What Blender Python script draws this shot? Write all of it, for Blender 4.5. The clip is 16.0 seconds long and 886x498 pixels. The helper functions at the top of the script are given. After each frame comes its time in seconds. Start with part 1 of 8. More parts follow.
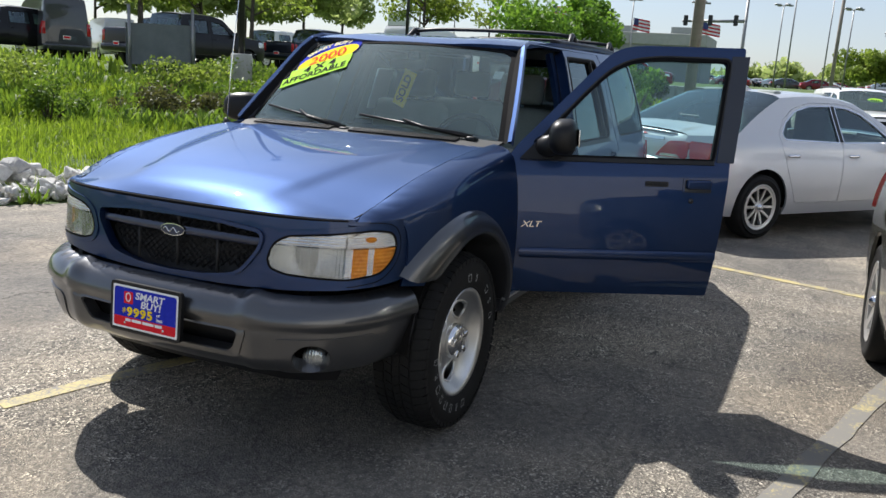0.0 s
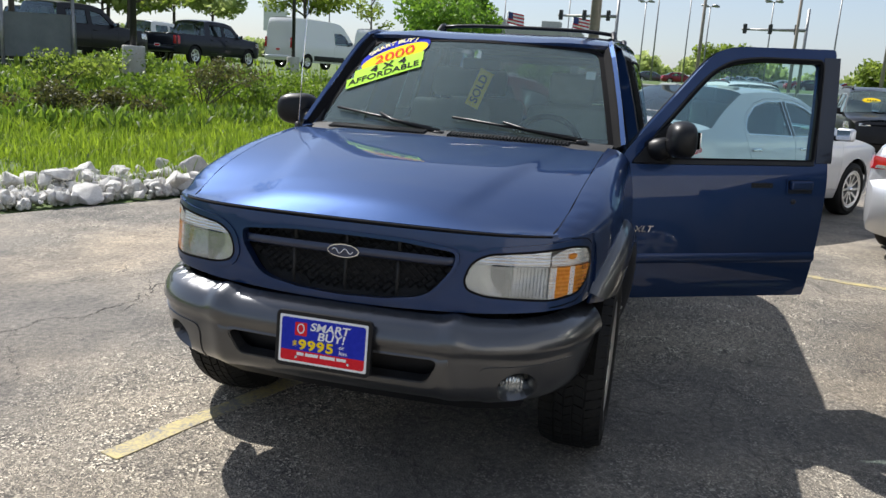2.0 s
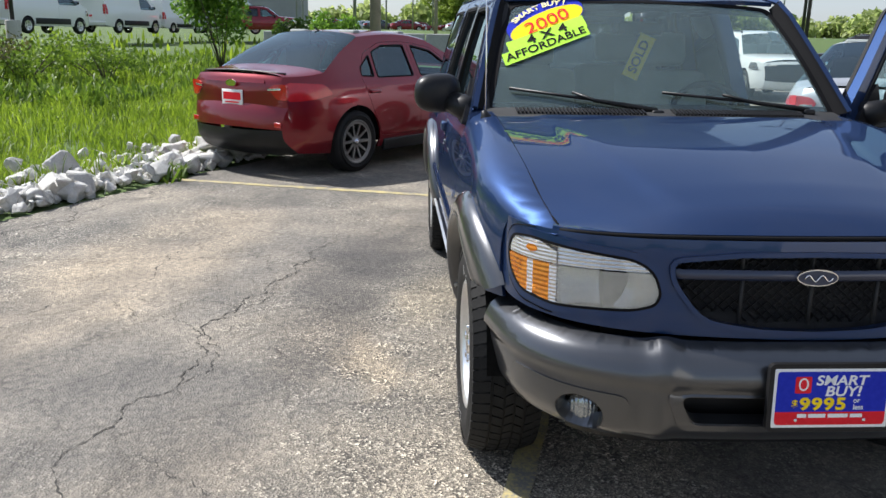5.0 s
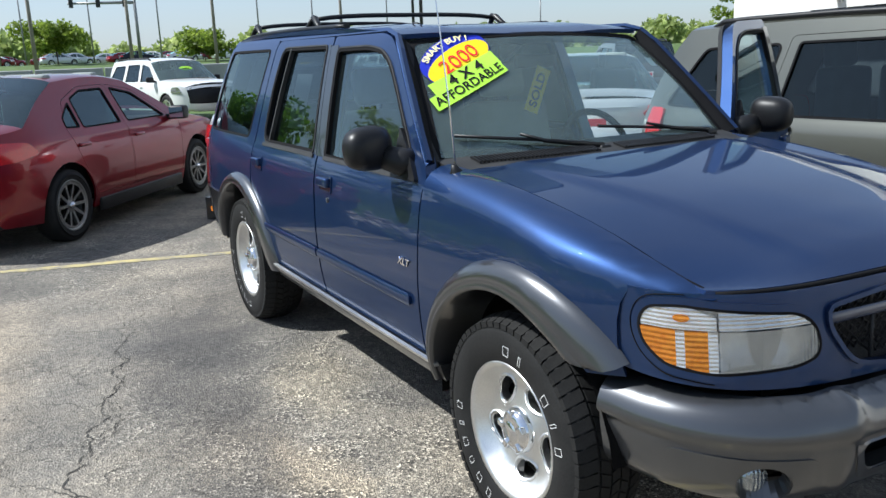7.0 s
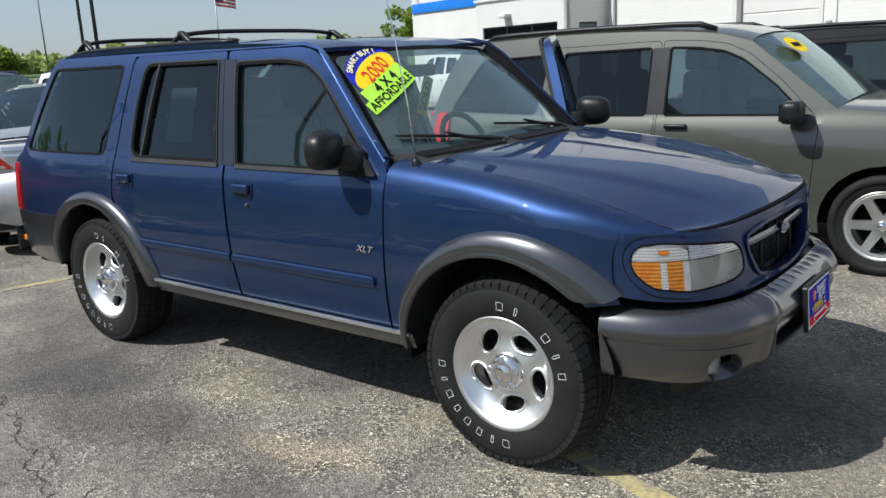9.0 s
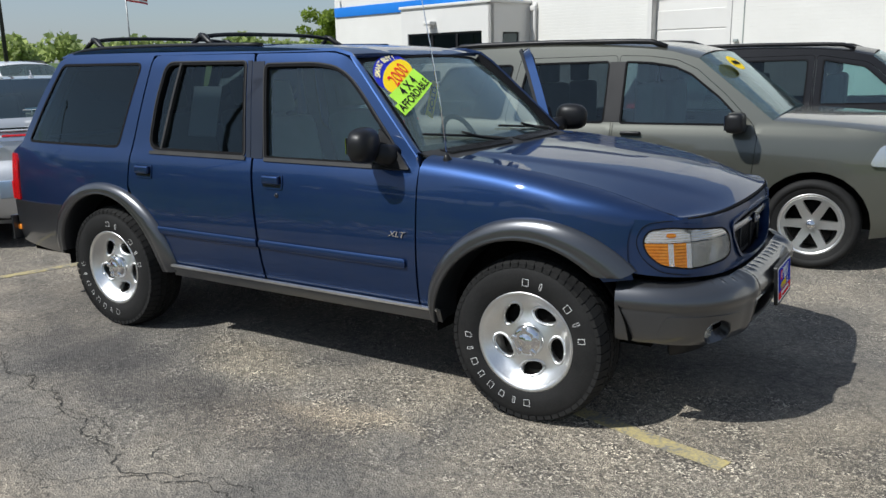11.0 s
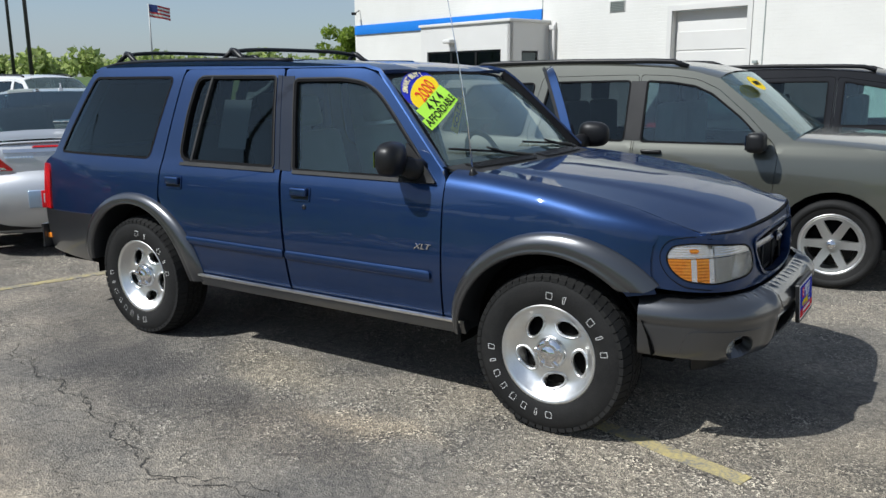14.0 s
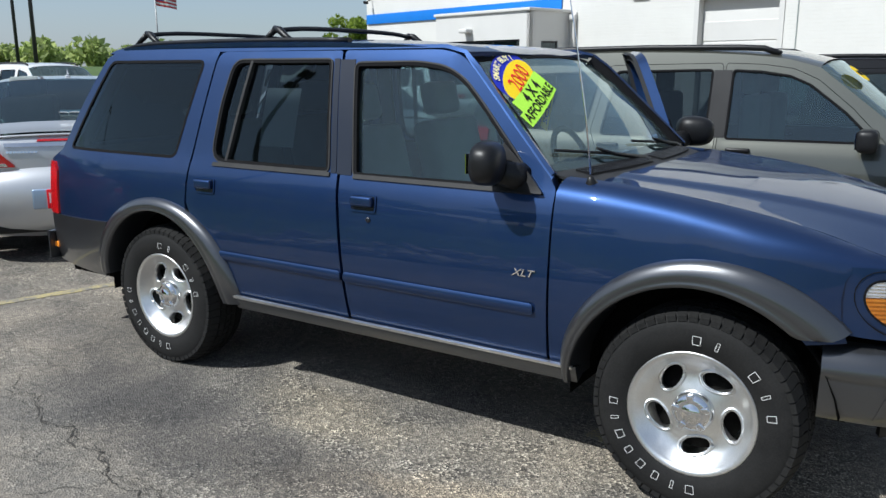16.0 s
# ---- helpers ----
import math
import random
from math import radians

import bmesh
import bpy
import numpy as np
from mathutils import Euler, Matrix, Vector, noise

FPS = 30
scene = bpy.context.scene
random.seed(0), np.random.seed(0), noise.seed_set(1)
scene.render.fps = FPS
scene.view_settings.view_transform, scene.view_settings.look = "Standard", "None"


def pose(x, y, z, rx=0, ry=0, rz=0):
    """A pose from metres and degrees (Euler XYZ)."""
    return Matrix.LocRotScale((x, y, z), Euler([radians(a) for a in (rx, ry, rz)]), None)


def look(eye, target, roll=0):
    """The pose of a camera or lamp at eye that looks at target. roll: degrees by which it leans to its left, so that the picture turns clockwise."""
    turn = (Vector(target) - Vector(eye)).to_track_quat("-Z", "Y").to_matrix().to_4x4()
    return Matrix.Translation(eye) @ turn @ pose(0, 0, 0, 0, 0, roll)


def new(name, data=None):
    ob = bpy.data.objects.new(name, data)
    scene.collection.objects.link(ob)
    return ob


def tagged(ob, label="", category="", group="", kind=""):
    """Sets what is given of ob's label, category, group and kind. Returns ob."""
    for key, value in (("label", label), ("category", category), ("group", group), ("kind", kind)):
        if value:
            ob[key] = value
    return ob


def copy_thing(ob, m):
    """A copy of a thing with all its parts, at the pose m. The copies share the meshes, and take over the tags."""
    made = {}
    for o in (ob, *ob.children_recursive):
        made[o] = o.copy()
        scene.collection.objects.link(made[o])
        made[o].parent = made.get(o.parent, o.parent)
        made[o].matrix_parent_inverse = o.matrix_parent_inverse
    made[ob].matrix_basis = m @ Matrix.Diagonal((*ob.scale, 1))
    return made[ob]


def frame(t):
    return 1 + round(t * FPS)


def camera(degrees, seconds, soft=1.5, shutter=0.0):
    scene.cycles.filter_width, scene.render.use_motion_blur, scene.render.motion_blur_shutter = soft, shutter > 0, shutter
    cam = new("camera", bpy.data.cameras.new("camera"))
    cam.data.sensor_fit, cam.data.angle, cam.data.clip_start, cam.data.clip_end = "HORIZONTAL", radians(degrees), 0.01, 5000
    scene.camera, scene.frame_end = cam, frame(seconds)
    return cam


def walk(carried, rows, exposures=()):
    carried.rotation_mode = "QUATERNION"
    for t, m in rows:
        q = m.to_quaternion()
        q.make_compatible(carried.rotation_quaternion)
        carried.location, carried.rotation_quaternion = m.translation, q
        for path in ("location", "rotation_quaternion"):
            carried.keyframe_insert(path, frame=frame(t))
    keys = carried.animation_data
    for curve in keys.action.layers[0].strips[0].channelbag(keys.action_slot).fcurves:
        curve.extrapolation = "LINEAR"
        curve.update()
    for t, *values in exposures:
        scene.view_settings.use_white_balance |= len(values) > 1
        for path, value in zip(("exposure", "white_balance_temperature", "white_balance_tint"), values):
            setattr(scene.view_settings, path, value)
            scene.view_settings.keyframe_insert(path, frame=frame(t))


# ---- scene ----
cam = camera(57.0, 16.0)
PATH = [
    (0, (3.027, 2.11, 1.471), (1.246, 1.304, 1.049), 3.5),
    (0.5, (3.058, 1.895, 1.466), (1.25, 1.151, 1.043), 3.6),
    (1, (3.184, 1.626, 1.443), (1.331, 0.998, 1.03), 4.0),
    (1.5, (3.279, 1.333, 1.461), (1.405, 0.773, 1.043), 3.9),
    (2, (3.219, 1.007, 1.444), (1.333, 0.493, 1.023), 3.6),
    (2.5, (3.197, 0.706, 1.438), (1.288, 0.293, 1.007), 4.0),
    (3, (3.211, 0.326, 1.456), (1.288, -0.002, 1.01), 3.1),
    (3.5, (3.06, -0.01, 1.422), (1.131, -0.288, 0.974), 2.3),
    (4, (2.916, -0.34, 1.427), (0.98, -0.536, 0.968), 2.0),
    (4.2, (2.891, -0.498, 1.425), (0.953, -0.648, 0.957), 1.8),
    (6.3, (2.298, -1.865, 1.506), (0.475, -1.22, 0.993), -0.1),
    (6.5, (2.185, -1.942, 1.505), (0.386, -1.226, 1.002), -0.5),
    (7, (1.983, -2.175, 1.54), (0.284, -1.226, 1.077), -2.1),
    (7.5, (1.817, -2.496, 1.56), (0.288, -1.268, 1.164), -1.8),
    (8, (1.81, -2.776, 1.54), (0.376, -1.449, 1.114), -3.0),
    (8.5, (1.789, -3.029, 1.553), (0.458, -1.606, 1.101), -3.0),
    (9, (1.667, -3.26, 1.559), (0.452, -1.738, 1.102), -2.9),
    (9.2, (1.625, -3.336, 1.589), (0.454, -1.783, 1.125), -2.7),
    (11.3, (1.513, -3.98, 1.593), (0.482, -2.324, 1.152), -0.9),
    (11.5, (1.517, -3.995, 1.568), (0.481, -2.338, 1.142), -0.6),
    (12, (1.528, -3.998, 1.583), (0.471, -2.35, 1.172), -0.1),
    (12.5, (1.541, -3.998, 1.582), (0.463, -2.365, 1.169), -0.1),
    (13, (1.555, -4.004, 1.588), (0.47, -2.374, 1.184), -0.3),
    (13.5, (1.542, -4.011, 1.589), (0.477, -2.366, 1.19), -0.2),
    (14, (1.509, -4.012, 1.586), (0.44, -2.373, 1.175), -0.4),
    (14.5, (1.408, -3.949, 1.576), (0.305, -2.334, 1.156), -0.2),
    (15, (1.197, -3.784, 1.573), (0.016, -2.225, 1.154), -0.3),
    (15.5, (0.973, -3.652, 1.558), (-0.183, -2.077, 1.132), 0.4),
    (16, (0.747, -3.562, 1.556), (-0.327, -1.931, 1.126), -0.1),
]
walk(cam, [(t, look(eye, target, roll)) for t, eye, target, roll in PATH], [(0, 0.36, 6280, 11), (3, 0.36, 6280, 11), (4.2, 0.42, 6250, 12), (7, 0.40, 5850, 7), (9, 0.02, 6020, 8), (12.5, -0.17, 6020, 8), (16, -0.04, 5850, 7)])

# ---- world, sun, exposure ----
SUN_FROM = Vector((-0.45, -0.72, 1.0)).normalized()
world = bpy.data.worlds.new("sky")
scene.world = world
world.use_nodes = True
wn = world.node_tree
sky = wn.nodes.new("ShaderNodeTexSky")
sky.sky_type = "NISHITA"
sky.sun_disc = False
sky.sun_elevation = math.asin(SUN_FROM.z)
sky.sun_rotation = math.atan2(SUN_FROM.x, SUN_FROM.y)
sky.air_density, sky.dust_density, sky.ozone_density = 1.0, 0.9, 3.0
# thin high haze with faint streaks over the whole sky
veil_at = wn.nodes.new("ShaderNodeTexCoord")
veil_map = wn.nodes.new("ShaderNodeMapping")
veil_map.inputs["Scale"].default_value = (1.0, 1.0, 3.5)
veil = wn.nodes.new("ShaderNodeTexNoise")
veil.inputs["Scale"].default_value, veil.inputs["Detail"].default_value = 2.2, 6.0
veil_range = wn.nodes.new("ShaderNodeMapRange")
veil_range.inputs[1].default_value, veil_range.inputs[2].default_value = 0.35, 0.70
veil_range.inputs[3].default_value, veil_range.inputs[4].default_value = 0.34, 0.62
hazy = wn.nodes.new("ShaderNodeMix")
hazy.data_type = "RGBA"
hazy.inputs[7].default_value = (4.3, 4.55, 4.95, 1)
wn.links.new(veil_at.outputs["Generated"], veil_map.inputs[0])
wn.links.new(veil_map.outputs[0], veil.inputs["Vector"])
wn.links.new(veil.outputs[0], veil_range.inputs[0])
wn.links.new(veil_range.outputs[0], hazy.inputs[0])
wn.links.new(sky.outputs[0], hazy.inputs[6])
wn.links.new(hazy.outputs[2], wn.nodes["Background"].inputs[0])
wn.nodes["Background"].inputs[1].default_value = 0.112
sun_data = bpy.data.lights.new("sun", "SUN")
sun_data.energy, sun_data.angle, sun_data.color = 5.9, radians(0.55), (1.0, 0.95, 0.87)
sun = new("sun", sun_data)
sun.matrix_world = look(SUN_FROM * 50, (0, 0, 0))


# ---- materials ----
def shader(name):
    m = bpy.data.materials.new(name)
    m.use_nodes = True
    return m, m.node_tree, m.node_tree.nodes["Principled BSDF"]


def node(tree, kind, **values):
    n = tree.nodes.new(kind)
    for k, v in values.items():
        n.inputs[k].default_value = v
    return n


def noise_node(tree, scale, detail=4.0, rough=0.6, coord="Object"):
    c = tree.nodes.new("ShaderNodeTexCoord")
    n = tree.nodes.new("ShaderNodeTexNoise")
    n.inputs["Scale"].default_value, n.inputs["Detail"].default_value, n.inputs["Roughness"].default_value = scale, detail, rough
    tree.links.new(c.outputs[coord], n.inputs["Vector"])
    return n


def ramp(tree, source, stops):
    r = tree.nodes.new("ShaderNodeValToRGB")
    e = r.color_ramp.elements
    while len(e) < len(stops):
        e.new(0.5)
    for el, (p, c) in zip(e, stops):
        el.position = p
        el.color = (*c, 1) if len(c) == 3 else c
    tree.links.new(source, r.inputs[0])
    return r


def mixed(tree, a, b, fac, mode="MIX"):
    m = tree.nodes.new("ShaderNodeMix")
    m.data_type, m.blend_type = "RGBA", mode
    for sock, v in ((m.inputs[6], a), (m.inputs[7], b), (m.inputs[0], fac)):
        if isinstance(v, bpy.types.NodeSocket):
            tree.links.new(v, sock)
        elif sock == m.inputs[0]:
            sock.default_value = v
        else:
            sock.default_value = (*v, 1)
    return m.outputs[2]


def surface(name, a, b, rough=0.6, metal=0.0, big=2.0, fine=60.0, bump=0.15, dist=0.004, coat=0.0, spread=0.12):
    """Two tones of one surface, mixed at a large and a fine scale, with relief and uneven gloss."""
    m, tr, p = shader(name)
    n1, n2 = noise_node(tr, big), noise_node(tr, fine, 6)
    f = node(tr, "ShaderNodeMath")
    f.operation = "ADD"
    tr.links.new(n1.outputs[0], f.inputs[0])
    tr.links.new(n2.outputs[0], f.inputs[1])
    r = ramp(tr, f.outputs[0], [(0.35, a), (0.65, b)])
    half = node(tr, "ShaderNodeMath")
    half.operation, half.inputs[1].default_value = "MULTIPLY", 0.5
    tr.links.new(f.outputs[0], half.inputs[0])
    tr.links.new(half.outputs[0], r.inputs[0])
    tr.links.new(r.outputs[0], p.inputs["Base Color"])
    rr = node(tr, "ShaderNodeMapRange")
    rr.inputs[3].default_value, rr.inputs[4].default_value = max(0.02, rough - spread), min(1, rough + spread)
    tr.links.new(n1.outputs[0], rr.inputs[0])
    tr.links.new(rr.outputs[0], p.inputs["Roughness"])
    p.inputs["Metallic"].default_value = metal
    if coat:
        p.inputs["Coat Weight"].default_value, p.inputs["Coat Roughness"].default_value = coat, 0.03
    if bump:
        b2 = tr.nodes.new("ShaderNodeBump")
        b2.inputs["Strength"].default_value, b2.inputs["Distance"].default_value = bump, dist
        tr.links.new(n2.outputs[0], b2.inputs["Height"])
        tr.links.new(b2.outputs[0], p.inputs["Normal"])
    return m


def paint(name, colour, metal=0.35, rough=0.3, flake=1.3, coat=1.0, dust=0.018, coat_rough=0.03):
    """Car paint: flaked base under a clear coat with faint dust."""
    m, tr, p = shader(name)
    fl, du = noise_node(tr, 900, 2), noise_node(tr, 3.0, 5)
    c2 = tuple(min(1, v * flake) for v in colour)
    base = mixed(tr, colour, c2, fl.outputs[0])
    dusty = ramp(tr, du.outputs[0], [(0.45, (0, 0, 0)), (0.8, (dust, dust, dust))])
    out = mixed(tr, base, (0.35, 0.33, 0.3), dusty.outputs[0])
    tr.links.new(out, p.inputs["Base Color"])
    p.inputs["Metallic"].default_value, p.inputs["Roughness"].default_value = metal, rough
    p.inputs["Coat Weight"].default_value, p.inputs["Coat Roughness"].default_value = coat, coat_rough
    return m


def glass(name, tint, dust=0.0, gloss_rough=0.01, ior=1.75):
    """Thin car glass: tinted see-through with Fresnel gloss, and a teal film for road dust and painted-in sky sheen."""
    m, tr, p = shader(name)
    tr.nodes.remove(p)
    fr = node(tr, "ShaderNodeFresnel", IOR=ior)
    t = tr.nodes.new("ShaderNodeBsdfTransparent")
    t.inputs[0].default_value = (*tint, 1)
    inner = t
    if dust:
        d = tr.nodes.new("ShaderNodeBsdfTranslucent")
        # teal film colour: road dust plus the pale haze of reflected sky
        d.inputs[0].default_value = (0.55, 0.72, 0.68, 1)
        d2 = tr.nodes.new("ShaderNodeBsdfDiffuse")
        d2.inputs[0].default_value = (0.56, 0.74, 0.70, 1)
        n = noise_node(tr, 2.2, 4)
        r = node(tr, "ShaderNodeMapRange")
        r.inputs[1].default_value, r.inputs[2].default_value, r.inputs[3].default_value, r.inputs[4].default_value = 0.3, 0.7, dust * 0.7, dust * 1.3
        tr.links.new(n.outputs[0], r.inputs[0])
        both = tr.nodes.new("ShaderNodeMixShader")
        tr.links.new(d.outputs[0], both.inputs[1])
        tr.links.new(d2.outputs[0], both.inputs[2])
        inner = tr.nodes.new("ShaderNodeMixShader")
        tr.links.new(r.outputs[0], inner.inputs[0])
        tr.links.new(t.outputs[0], inner.inputs[1])
        tr.links.new(both.outputs[0], inner.inputs[2])
    g = tr.nodes.new("ShaderNodeBsdfGlossy")
    g.inputs["Roughness"].default_value = gloss_rough
    g.inputs[0].default_value = (0.80, 0.95, 1.0, 1)
    mx = tr.nodes.new("ShaderNodeMixShader")
    tr.links.new(fr.outputs[0], mx.inputs[0])
    tr.links.new(inner.outputs[0], mx.inputs[1])
    tr.links.new(g.outputs[0], mx.inputs[2])
    tr.links.new(mx.outputs[0], tr.nodes["Material Output"].inputs[0])
    return m


def plain(name, colour, rough=0.5, metal=0.0):
    return surface(name, tuple(c * 0.9 for c in colour), tuple(min(1, c * 1.1) for c in colour), rough, metal, 4, 80, 0.05, 0.002)


M = dict(
    blue=paint("navy_paint", (0.0112, 0.0285, 0.085), 0.78, 0.46, 1.6, 0.75, 0.026, 0.012),
    cladding=paint("grey_cladding_paint", (0.076, 0.078, 0.084), 0.80, 0.31, 1.4, 0.9, 0.012, 0.05),
    red=paint("ruby_paint", (0.16, 0.0015, 0.008), 0.6, 0.34, 1.4, 0.9, 0.006),
    silver=paint("silver_paint", (0.52, 0.53, 0.55), 0.50, 0.42, 1.2),
    olive=paint("grey_green_paint", (0.082, 0.084, 0.070), 0.5, 0.33, 1.4),
    white=paint("white_paint", (0.75, 0.75, 0.74), 0.0, 0.4, 1.02),
    black=paint("black_paint", (0.005, 0.005, 0.006), 0.1, 0.3, 1.3, 0.35, 0.008),
    darkblue=paint("dark_blue_paint", (0.007, 0.009, 0.016), 0.3, 0.3, 1.3, 0.35, 0.008),
    gunmetal=paint("gunmetal_paint", (0.05, 0.052, 0.055), 0.4, 0.3),
    skyblue=paint("pale_blue_paint", (0.28, 0.36, 0.48), 0.5, 0.3),
    plastic=surface("black_plastic", (0.006, 0.006, 0.007), (0.014, 0.014, 0.015), 0.42, 0, 6, 400, 0.12, 0.001),
    seal=surface("rubber_seal", (0.005, 0.005, 0.006), (0.011, 0.011, 0.012), 0.85, 0, 6, 300, 0.1, 0.001),
    rubber=surface("tyre_rubber", (0.008, 0.008, 0.0082), (0.020, 0.0196, 0.019), 0.7, 0, 7, 160, 0.2, 0.002),
    alloy=surface("machined_alloy", (0.70, 0.70, 0.69), (0.86, 0.86, 0.85), 0.36, 1.0, 5, 220, 0.05, 0.001),
    chrome=surface("chrome", (0.75, 0.75, 0.76), (0.85, 0.85, 0.86), 0.08, 1.0, 4, 60, 0.0, 0, spread=0.04),
    glass=glass("side_glass", (0.56, 0.78, 0.77), 0.030, ior=1.8),
    dark_glass=glass("privacy_glass", (0.20, 0.235, 0.25), 0.003, ior=1.5),
    car_glass=glass("tinted_side_glass", (0.45, 0.62, 0.61), 0.02, ior=1.95),
    wind=glass("windscreen_glass", (0.88, 0.99, 0.95), 0.17, ior=1.75),
    darkalloy=surface("dark_alloy", (0.20, 0.20, 0.20), (0.34, 0.34, 0.34), 0.40, 1.0, 5, 220, 0.05, 0.001),
    amber=surface("amber_lens", (0.75, 0.20, 0.01), (0.95, 0.33, 0.03), 0.2, 0, 9, 90, 0.1, 0.002, coat=0.8),
    belt=surface("weathered_belt_rubber", (0.020, 0.020, 0.021), (0.042, 0.041, 0.040), 0.55, 0, 9, 200, 0.15, 0.001),
    gloss_black=paint("gloss_black_trim", (0.006, 0.008, 0.016), 0.1, 0.3, 1.2, 0.7),
    paleyellow=surface("pale_yellow_print", (0.82, 0.74, 0.36), (0.90, 0.82, 0.44), 0.9, 0, 3, 80, 0.0, 0),
    redlens=surface("red_lens", (0.40, 0.004, 0.007), (0.58, 0.010, 0.013), 0.2, 0, 9, 90, 0.1, 0.002, coat=0.9),
    lamp=surface("lamp_reflector", (0.55, 0.55, 0.54), (0.75, 0.75, 0.73), 0.2, 0.85, 9, 120, 0.3, 0.003, coat=0.5),
    inside=surface("dark_cabin_trim", (0.016, 0.017, 0.018), (0.032, 0.033, 0.035), 0.75, 0, 5, 150, 0.2, 0.002),
    greyin=surface("grey_cabin_trim", (0.20, 0.23, 0.22), (0.29, 0.32, 0.305), 0.8, 0, 5, 150, 0.2, 0.002),
    under=surface("underbody", (0.005, 0.005, 0.005), (0.012, 0.011, 0.010), 0.95, 0, 5, 60, 0.3, 0.01),
    yellow=surface("yellow_print", (0.82, 0.58, 0.012), (0.90, 0.66, 0.02), 0.9, 0, 3, 80, 0.0, 0),
    green=surface("lime_print", (0.42, 0.80, 0.06), (0.50, 0.88, 0.09), 0.9, 0, 3, 80, 0.0, 0),
    royal=surface("blue_print", (0.02, 0.03, 0.38), (0.03, 0.045, 0.48), 0.9, 0, 3, 80, 0.0, 0),
    redprint=surface("red_print", (0.65, 0.02, 0.03), (0.75, 0.03, 0.04), 0.9, 0, 3, 80, 0.0, 0),
    whiteprint=surface("white_print", (0.78, 0.78, 0.77), (0.86, 0.86, 0.85), 0.9, 0, 3, 80, 0.0, 0),
    blackprint=surface("black_print", (0.012, 0.012, 0.012), (0.02, 0.02, 0.02), 0.9, 0, 3, 80, 0.0, 0),
)

for key, level in (("rubber", 0.22), ("plastic", 0.30), ("under", 0.05), ("inside", 0.15), ("belt", 0.22), ("black", 0.2), ("darkblue", 0.2)):
    M[key].node_tree.nodes["Principled BSDF"].inputs["Specular IOR Level"].default_value = level
M["blue"].node_tree.nodes["Principled BSDF"].inputs["Specular Tint"].default_value = (0.58, 0.66, 0.84, 1)
for key in ("paleyellow", "seal", "yellow", "green", "royal", "redprint", "whiteprint", "blackprint"):
    M[key].node_tree.nodes["Principled BSDF"].inputs["Specular IOR Level"].default_value = 0.12


# ---- mesh helpers ----
def part(name, mesh, material, parent=None, label=""):
    """One mesh object, from a bmesh or a mesh, under a thing or a part."""
    if isinstance(mesh, bmesh.types.BMesh):
        me = bpy.data.meshes.new(name)
        layer = mesh.verts.layers.float_vector.get("even_normal")
        mesh.verts.ensure_lookup_table()
        even = [v[layer].copy() for v in mesh.verts] if layer else None
        if layer:
            mesh.verts.layers.float_vector.remove(layer)
        mesh.to_mesh(me)
        mesh.free()
        if even:
            zero = Vector((0, 0, 0))
            loops = [zero] * len(me.loops)
            for f in me.polygons:
                if f.use_smooth:
                    for k in f.loop_indices:
                        loops[k] = even[me.loops[k].vertex_index]
            me.normals_split_custom_set(loops)
        mesh = me
    if not mesh.materials:
        mesh.materials.append(material)
    ob = new(name, mesh)
    ob.parent = parent
    if label:
        tagged(ob, label)
    return ob


def mesh_of(name, verts, faces, smooth=True):
    me = bpy.data.meshes.new(name)
    me.from_pydata([tuple(v) for v in verts], [], faces)
    if smooth:
        me.shade_smooth()
    me.update()
    return me


def thing(name, m, label, category, group=""):
    ob = new(name)
    ob.matrix_world = m
    ob.empty_display_size = 0.1
    return tagged(ob, label, category, group)


def dense(poly, step):
    out = []
    for i, a in enumerate(poly):
        b = poly[(i + 1) % len(poly)]
        n = max(1, int(math.dist(a, b) / step))
        out += [(a[0] + (b[0] - a[0]) * k / n, a[1] + (b[1] - a[1]) * k / n) for k in range(n)]
    return out


def inside(poly, x, y):
    hit, n = False, len(poly)
    for i in range(n):
        (x1, y1), (x2, y2) = poly[i], poly[i - 1]
        if (y1 > y) != (y2 > y) and x < (x2 - x1) * (y - y1) / (y2 - y1) + x1:
            hit = not hit
    return hit


def area2(poly):
    return sum(poly[i - 1][0] * p[1] - p[0] * poly[i - 1][1] for i, p in enumerate(poly))


def inset(poly, d):
    """The polygon drawn in by d (drawn out where d is negative)."""
    s = 1 if area2(poly) > 0 else -1
    out = []
    for i, p in enumerate(poly):
        a, b = Vector(poly[i - 1]), Vector(poly[(i + 1) % len(poly)])
        p = Vector(p)
        e1, e2 = (p - a).normalized(), (b - p).normalized()
        n1, n2 = Vector((-e1.y, e1.x)) * s, Vector((-e2.y, e2.x)) * s
        n = (n1 + n2)
        n = n / max(0.5, n.length_squared / 2) if n.length > 1e-6 else n1
        out.append(tuple(p + n * d))
    return out


def rounded(poly, radius, n=5):
    """Round each corner; a corner may carry its own radius as a third number."""
    out = []
    m = len(poly)
    for i, q in enumerate(poly):
        r = q[2] if len(q) > 2 else radius
        p, a, b = Vector(q[:2]), Vector(poly[i - 1][:2]), Vector(poly[(i + 1) % m][:2])
        r = min(r, (a - p).length * 0.49, (b - p).length * 0.49)
        if r < 1e-4:
            out.append(tuple(p))
            continue
        s, e = p + (a - p).normalized() * r, p + (b - p).normalized() * r
        for k in range(n + 1):
            t = k / n
            out.append(tuple(s * (1 - t) ** 2 + p * 2 * t * (1 - t) + e * t * t))
    return out


